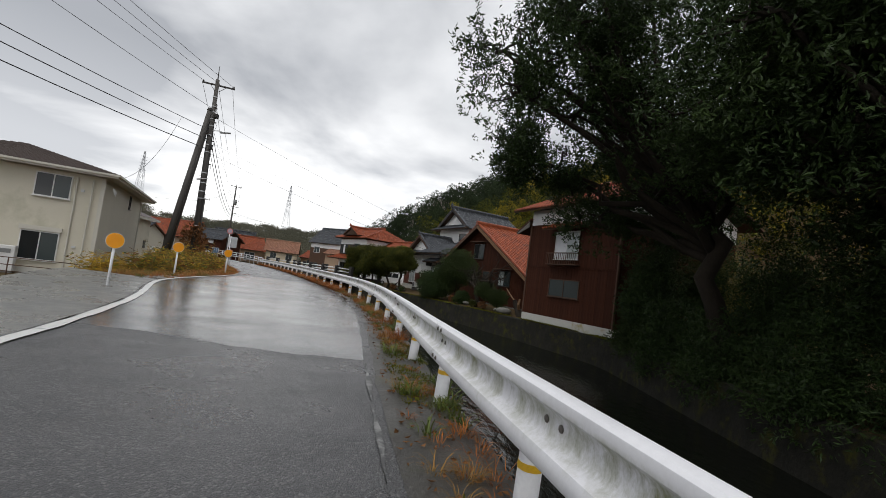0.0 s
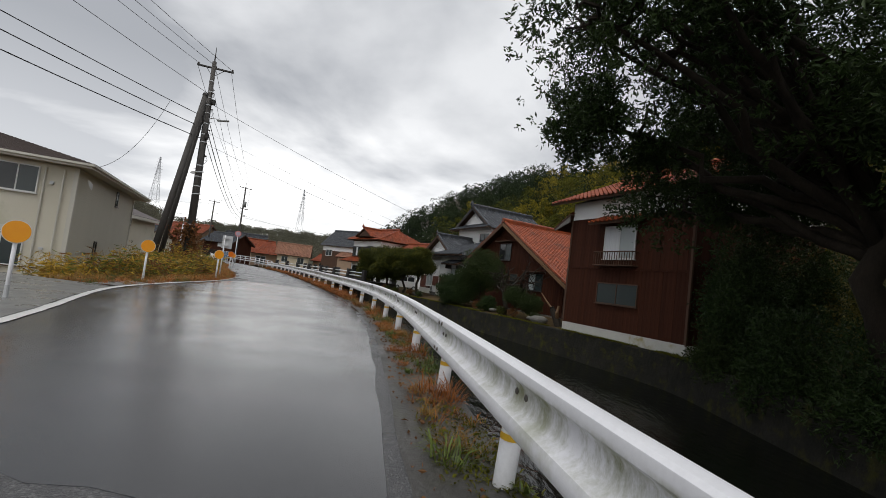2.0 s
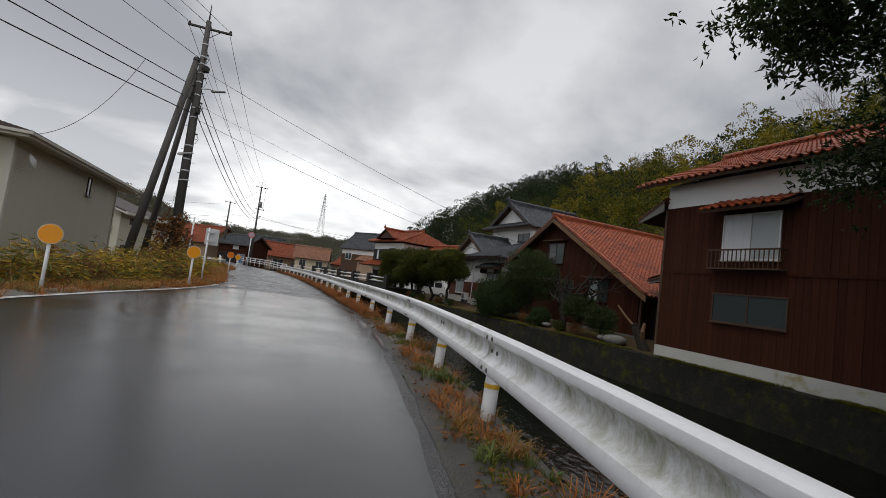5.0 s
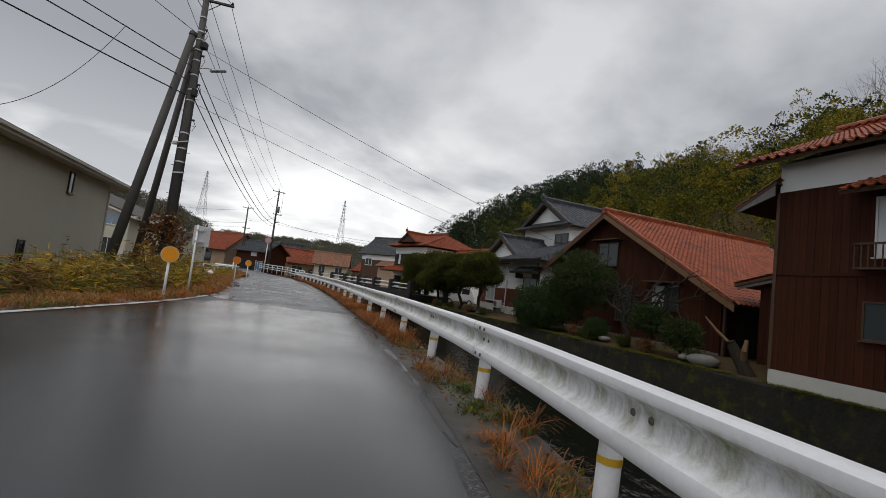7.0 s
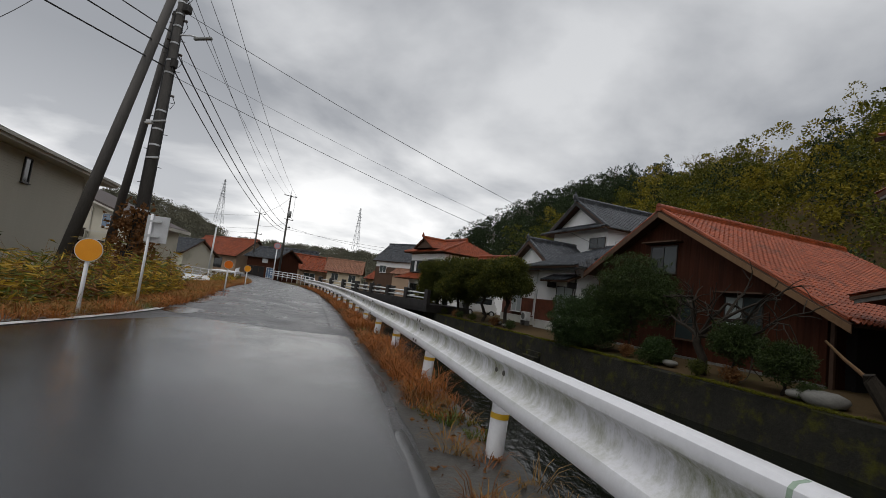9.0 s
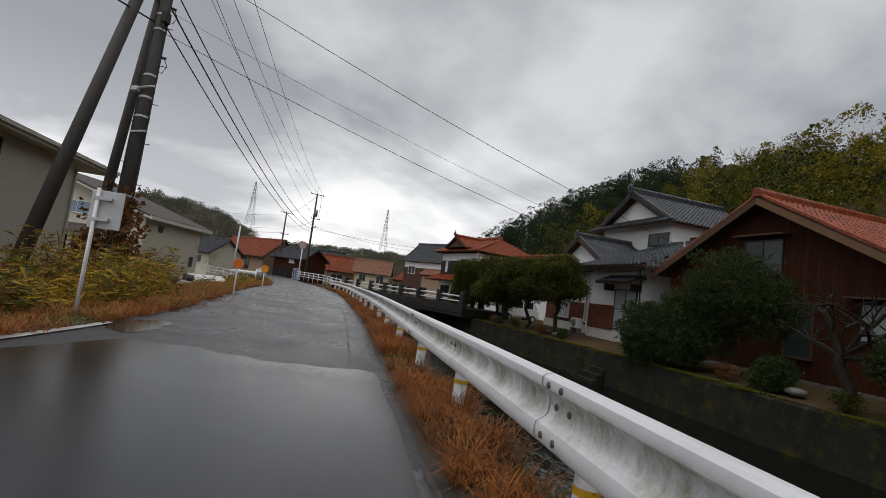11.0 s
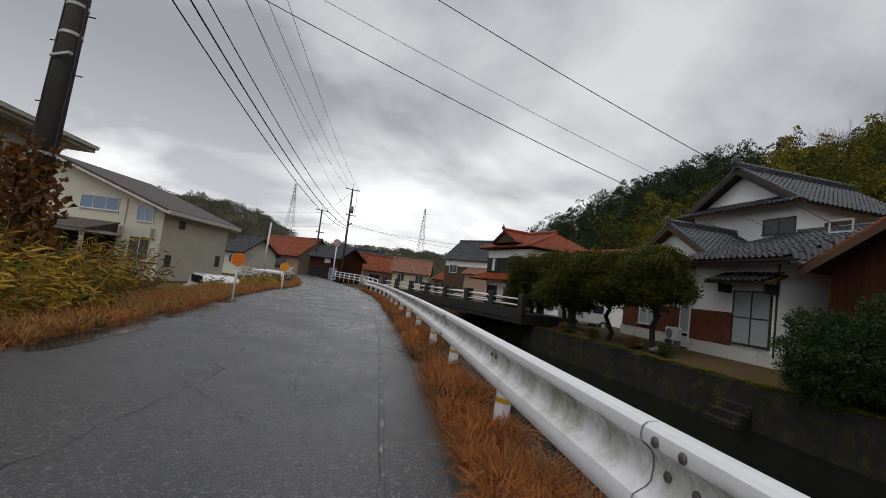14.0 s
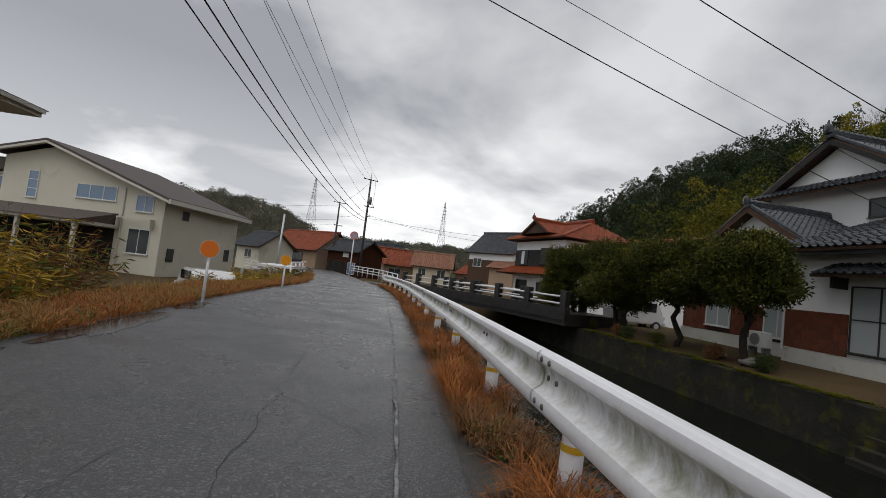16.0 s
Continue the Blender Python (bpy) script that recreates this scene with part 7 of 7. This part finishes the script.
for x, y, h in ((16.0, 123.3, 13.0), (-5.5, 111.5, 9.0), (-1.5, 113.0, 8.0), (22.5, 121, 8.5), (27, 117, 8.0), (35, 113, 8.0), (38, 110, 7.5), (6, 118, 8.0), (48, 104, 7.5), (-8.5, 110, 7.0)):
    z = float(hill(np.array(x), np.array(y))) + BANK - 0.5
    t = thing("bare_tree", pose(x, y, z), "bare grey winter tree on the hill crest", "tree", "bare trees")
    part("trunk", tube([(0, 0, -0.5), (0.1, 0, h * 0.25), (0, 0.1, h * 0.45)], 0.22, 6, 0.14), M["bare_twig"], t)
    for k in range(5):
        a = k * 1.26 + x
        part("branch", bare_branching(t, (0, 0.05, h * (0.25 + 0.05 * k)), (math.cos(a) * 0.6, math.sin(a) * 0.6, 1.0), h * 0.25, 0.06, 4, 0.42, 0.22), M["bare_twig"], t)

BARE = [o for o in bpy.data.objects if o.name.startswith("bare_tree") and o.parent is None]
for k in range(34):
    v_, a_ = rng.uniform(58, 84), -62 + k * 3.9 + rng.normal(0, 1.2)
    if a_ < -2:
        continue
    x, y = 2.36 + v_ * NX + a_ * UX, 39.4 + v_ * NY + a_ * UY
    z = float(hill(np.array(x), np.array(y))) + BANK + 1.2
    copy_thing(BARE[k % len(BARE)], pose(x, y, z, 0, 0, rng.uniform(0, 360)) @ Matrix.Scale(rng.uniform(1.25, 1.7), 4))


# ---- far hills ----
def far_hill(name, az0, az1, dist, heights, depth, label, crowns, size):
    """A wooded ridge far off: crest heights by bearing seen from the road."""
    az = np.linspace(az0, az1, 60)
    hs = np.interp(az, [h[0] for h in heights], [h[1] for h in heights]) * (1 + 0.05 * np.sin(az * 1.9) + 0.03 * np.sin(az * 5.1))
    v = []
    for k, a in enumerate(az):
        for j, fr in enumerate((0, 0.15, 0.35, 0.6, 0.85, 1.0, 1.3)):
            r = dist - depth * (1 - fr)
            z = hs[k] * smooth(0, 1, min(fr, 1.0)) if fr <= 1 else hs[k] * 0.6
            v.append((-6 + r * math.sin(radians(a)), 21 + r * math.cos(radians(a)), float(z) - 1.2))
    i = np.arange(60 * 7).reshape(60, 7)
    f = np.stack([i[:-1, :-1], i[1:, :-1], i[1:, 1:], i[:-1, 1:]], -1).reshape(-1, 4)
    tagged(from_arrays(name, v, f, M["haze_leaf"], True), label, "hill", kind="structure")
    a, fr = rng.uniform(az0, az1, crowns), rng.random(crowns) ** 0.7
    r = dist - depth * (1 - fr)
    hh = np.interp(a, az, hs) * smooth(0, 1, fr)
    spots = np.stack([-6 + r * np.sin(np.radians(a)), 21 + r * np.cos(np.radians(a)), hh - 2.0], 1)
    woods(name + "_wood", "mixed wood on a distant hill, its grey-green paled by painted haze", spots, 150, size * 0.30, "haze_leaf", size * 1.7, size * 1.9)


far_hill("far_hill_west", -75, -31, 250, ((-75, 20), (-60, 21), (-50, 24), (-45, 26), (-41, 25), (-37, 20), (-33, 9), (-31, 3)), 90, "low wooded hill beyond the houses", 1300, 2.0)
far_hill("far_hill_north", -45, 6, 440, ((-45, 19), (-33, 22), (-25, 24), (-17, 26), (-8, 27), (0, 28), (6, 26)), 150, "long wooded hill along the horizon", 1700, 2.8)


# ---- grass and weeds ----
def tufts(name, label, n, per, y0, y1, lo, hi, line, z, length, width, material, size=0.05, bias=None, patch=-9.0, seed=0.0, lean=0.9):
    """Grass in tufts: blades that spring from a few centres and fan outwards."""
    y = rng.uniform(y0, y1, n)
    if bias is not None:
        y = y[rng.random(len(y)) < bias(y)]
    o = lo + (hi - lo) * rng.random(len(y))
    k = np.sin(y * 2.3 + seed) + np.sin(y * 1.07 + seed * 2 + 1) + 0.8 * np.sin(y * 5.3 + o * 6 + seed)
    y, o = y[k > patch], o[k > patch]
    m = len(y)
    big_ = rng.uniform(0.5, 1.25, m)
    a = rng.uniform(0, 2 * math.pi, (m, per))
    rad = size * np.sqrt(rng.random((m, per))) * big_[:, None]
    x = line_at(line, y) + o
    zz = np.zeros((m, per)) + (z(o)[:, None] if callable(z) else z)
    p = np.stack([x[:, None] + np.cos(a) * rad, y[:, None] + np.sin(a) * rad, zz], -1).reshape(-1, 3)
    a = (a + rng.normal(0, 0.5, a.shape)).ravel()
    L = (length * big_[:, None] * rng.uniform(0.5, 1.2, (m, per))).ravel()[:, None]
    ln = np.clip(rng.normal(lean, 0.45, m * per), 0.1, 2.2)[:, None]
    out = np.stack([np.cos(a), np.sin(a), np.zeros(len(a))], 1)
    side = np.stack([-np.sin(a), np.cos(a), np.zeros(len(a))], 1) * (width * rng.uniform(0.6, 1.3, len(a)))[:, None] * 0.5
    up = np.array([0, 0, 1.0])
    p1 = p + unit(up + out * ln * 0.45) * L * 0.45
    p2 = p1 + unit(up * 0.6 + out * ln * 1.1) * L * 0.33
    p3 = p2 + unit(up * (0.25 - 0.5 * ln) + out * ln) * L * 0.28
    v = np.stack([p - side, p + side, p1 + side, p1 - side, p2 + side * 0.7, p2 - side * 0.7, p3 + side * 0.1, p3 - side * 0.1], 1).reshape(-1, 3)
    b = np.arange(len(a))[:, None] * 8
    f = np.concatenate([b + np.array([0, 1, 2, 3]), b + np.array([3, 2, 4, 5]), b + np.array([5, 4, 6, 7])], 1).reshape(-1, 4)
    return tagged(from_arrays(name, v, f, M[material]), label, "grass", kind="stuff")


def left_z(o):
    return np.interp(o, (-5.5, -3.4, -2.2, -1.0, 0), (-0.9, -0.4, -0.15, -0.09, -0.05))


LUSH = lambda y: smooth(20.5, 26.0, y)
tufts("verge_grass_dry", "dry rusty orange grass tufts under the guardrail", 4300, 34, 8, 57, -0.46, 0.12, POST, -0.02, 0.33, 0.0065, "grass_dry", 0.06, lambda y: 0.05 + 0.95 * LUSH(y), 0.0, 0.4, 1.35)
tufts("verge_grass_brown", "withered red-brown weeds under the guardrail", 1500, 22, 18, 57, -0.48, 0.12, POST, -0.02, 0.27, 0.009, "leaf_brown", 0.08, lambda y: 0.1 + 0.9 * LUSH(y), 0.2, 2.7, 1.2)
tufts("verge_grass_short", "short reddish dead grass under the guardrail", 3400, 18, -3, 57, -0.42, 0.12, POST, -0.02, 0.17, 0.006, "grass_dry", 0.08, lambda y: 0.16 + 0.10 * smooth(11, 15, y) + 0.7 * LUSH(y), 0.1, 1.7, 1.8)
tufts("verge_grass_tan", "dry tan straw under the guardrail", 1500, 24, -3, 57, -0.38, 0.12, POST, -0.02, 0.24, 0.005, "grass_tan", 0.07, lambda y: 0.28 + 0.25 * smooth(11, 15, y) + 0.3 * LUSH(y), 0.5, 2.1, 1.9)
tufts("verge_weeds_green", "green weeds among the dry grass under the guardrail", 1100, 20, -3, 57, -0.36, 0.13, POST, -0.02, 0.19, 0.012, "grass_green", 0.07, lambda y: 0.5 + 0.5 * LUSH(y), 0.45, 4.0, 1.1)
tufts("verge_moss", "low yellow-green moss on the concrete verge", 1500, 14, -3, 27, -0.36, 0.14, POST, -0.015, 0.045, 0.012, "moss_blade", 0.10, None, -0.2, 3.1, 1.4)
tufts("roadside_grass_dry", "dry orange grass along the road edge", 3400, 22, 15.6, 62, -1.9, 0.02, EDGE, left_z, 0.30, 0.010, "grass_dry", 0.10, lambda y: smooth(17, 26, y) * 0.9 + 0.1, -1.3, 1.0, 1.2)
tufts("roadside_grass_gold", "golden straw along the road edge", 5000, 20, 15.8, 62, -3.2, -0.05, EDGE, left_z, 0.34, 0.011, "grass_tan", 0.10, lambda y: smooth(16, 24, y) * 0.8 + 0.2, -0.9, 3.0, 1.2)
tufts("roadside_weeds_green", "green grass patches among the dry grass", 2900, 20, 15.8, 62, -2.6, -0.1, EDGE, left_z, 0.22, 0.012, "grass_green", 0.12, None, 0.4, 5.0, 1.0)
tufts("apron_grass", "short green grass beside the side lane", 700, 16, -12, 7.2, -3.6, -2.4, EDGE, -0.03, 0.12, 0.008, "grass_green", 0.08, None, -0.8, 2.0, 0.8)


def bamboo_grass(name, label, n, y0, y1, lo, hi, hmax, seed):
    """Waist-high dwarf bamboo: thin stems with long drooping leaves."""
    y, o = rng.uniform(y0, y1, n), rng.uniform(lo, hi, n)
    k = np.sin(y * 1.1 + seed) + np.sin(o * 2.3 + y * 0.6 + seed)
    keep = k > -1.0
    y, o, k = y[keep], o[keep], k[keep]
    x = line_at(EDGE, y) + o
    g = np.interp(o, (-5.5, -3.4, -2.2, -1.0), (-0.9, -0.4, -0.15, -0.08))
    H = hmax * rng.uniform(0.3, 1.15, len(y)) * (0.75 + 0.15 * k)
    tilt = rng.normal(0, 0.34, (len(y), 2))
    per = 11
    f = rng.uniform(0.25, 1.0, (len(y), per))
    P = np.stack([x[:, None] + tilt[:, :1] * f * H[:, None], y[:, None] + tilt[:, 1:] * f * H[:, None], g[:, None] + f * H[:, None]], -1).reshape(-1, 3)
    dirs = unit(rng.normal(0, 1, P.shape) * np.array([1, 1, 0.35]) + np.array([0, 0, -0.15]))
    L = rng.uniform(0.10, 0.32, len(P))
    hue = np.sin(P[:, 1] * 1.7 + seed) + np.sin(P[:, 0] * 1.3 + seed * 3) + rng.normal(0, 1.0, len(P))
    for mask, nm, lab, mt in ((hue > 0.0, "_gold", label, "bamboo_grass"), ((hue <= 0.0) & (hue > -1.3), "_green", "green " + label.split(" ", 1)[1], "bamboo_green"), (hue <= -1.3, "_brown", "withered " + label.split(" ", 1)[1], "leaf_brown")):
        v, q = leaf_quads(P[mask], dirs[mask], L[mask], L[mask] * 0.17)
        tagged(from_arrays(name + nm, v, q, M[mt]), lab, "weeds", kind="stuff")
    base = np.stack([x, y, g], 1)
    tip = base + np.stack([tilt[:, 0] * H, tilt[:, 1] * H, H], 1)
    w = np.array([0.004, 0.004, 0])
    v = np.stack([base - w, base + w, tip + w * 0.5, tip - w * 0.5], 1).reshape(-1, 3)
    tagged(from_arrays(name + "_stems", v, np.arange(len(v)).reshape(-1, 4), M["grass_tan"]), "thin tan stems of dwarf bamboo", "weeds", kind="stuff")


bamboo_grass("dwarf_bamboo_front", "yellowing dwarf bamboo weeds beside the poles", 2600, 18.2, 33, -4.6, -1.1, 1.1, 0.3)
bamboo_grass("dwarf_bamboo_tall", "yellowing taller dwarf bamboo behind the verge", 900, 26, 36, -5.0, -2.1, 1.75, 1.7)
bamboo_grass("dwarf_bamboo_far", "yellowing weeds along the far verge", 800, 41, 60, -3.2, -1.2, 0.7, 2.5)
tufts("wall_top_moss", "yellow-green moss and grass along the top of the river wall", 2600, 14, 20, 58, -0.10, 0.42, WALL, BANK + 0.03, 0.11, 0.012, "moss_blade", 0.10, None, -0.7, 2.2, 1.5)

# withered vine on the utility pole
vine = thing("dead_vine", pose(-16.85, 30.75, -0.6), "withered brown vine wrapped round the pole foot", "vine")
foliage("leaves", [(-0.05, -0.1, 2.9, 0.5, 0.45, 0.6), (-0.9, 0.3, 2.6, 0.5, 0.4, 0.5), (0.4, -0.1, 1.9, 0.45, 0.35, 0.9), (-0.5, -0.2, 1.6, 0.5, 0.4, 0.7)], 330, 3, 0.17, 0.13, "leaf_brown", vine, shell=0.8)
for k in range(5):
    part("stem", tube([(0.22 * math.cos(k * 1.3), 0.22 * math.sin(k * 1.3), 0.2), (0.26 * math.cos(k * 1.3 + 1), 0.26 * math.sin(k * 1.3 + 1), 1.6), (0.24 * math.cos(k * 1.3 + 2), 0.24 * math.sin(k * 1.3 + 2), 3.2)], 0.014, 5), M["bark"], vine)

# fallen leaves on the verge
ly = rng.uniform(-1, 30, 1100)
lp = np.stack([line_at(POST, ly) + rng.uniform(-0.55, 0.12, 1100), ly, np.full(1100, 0.004)], 1)
lv, lf = leaf_quads(lp, unit(rng.normal(0, 1, (1100, 3)) * np.array([1, 1, 0.12])), rng.uniform(0.03, 0.07, 1100), rng.uniform(0.015, 0.04, 1100))
tagged(from_arrays("fallen_leaves", lv, lf, M["leaf_brown"]), "scattered brown fallen leaves", "leaves", kind="stuff")
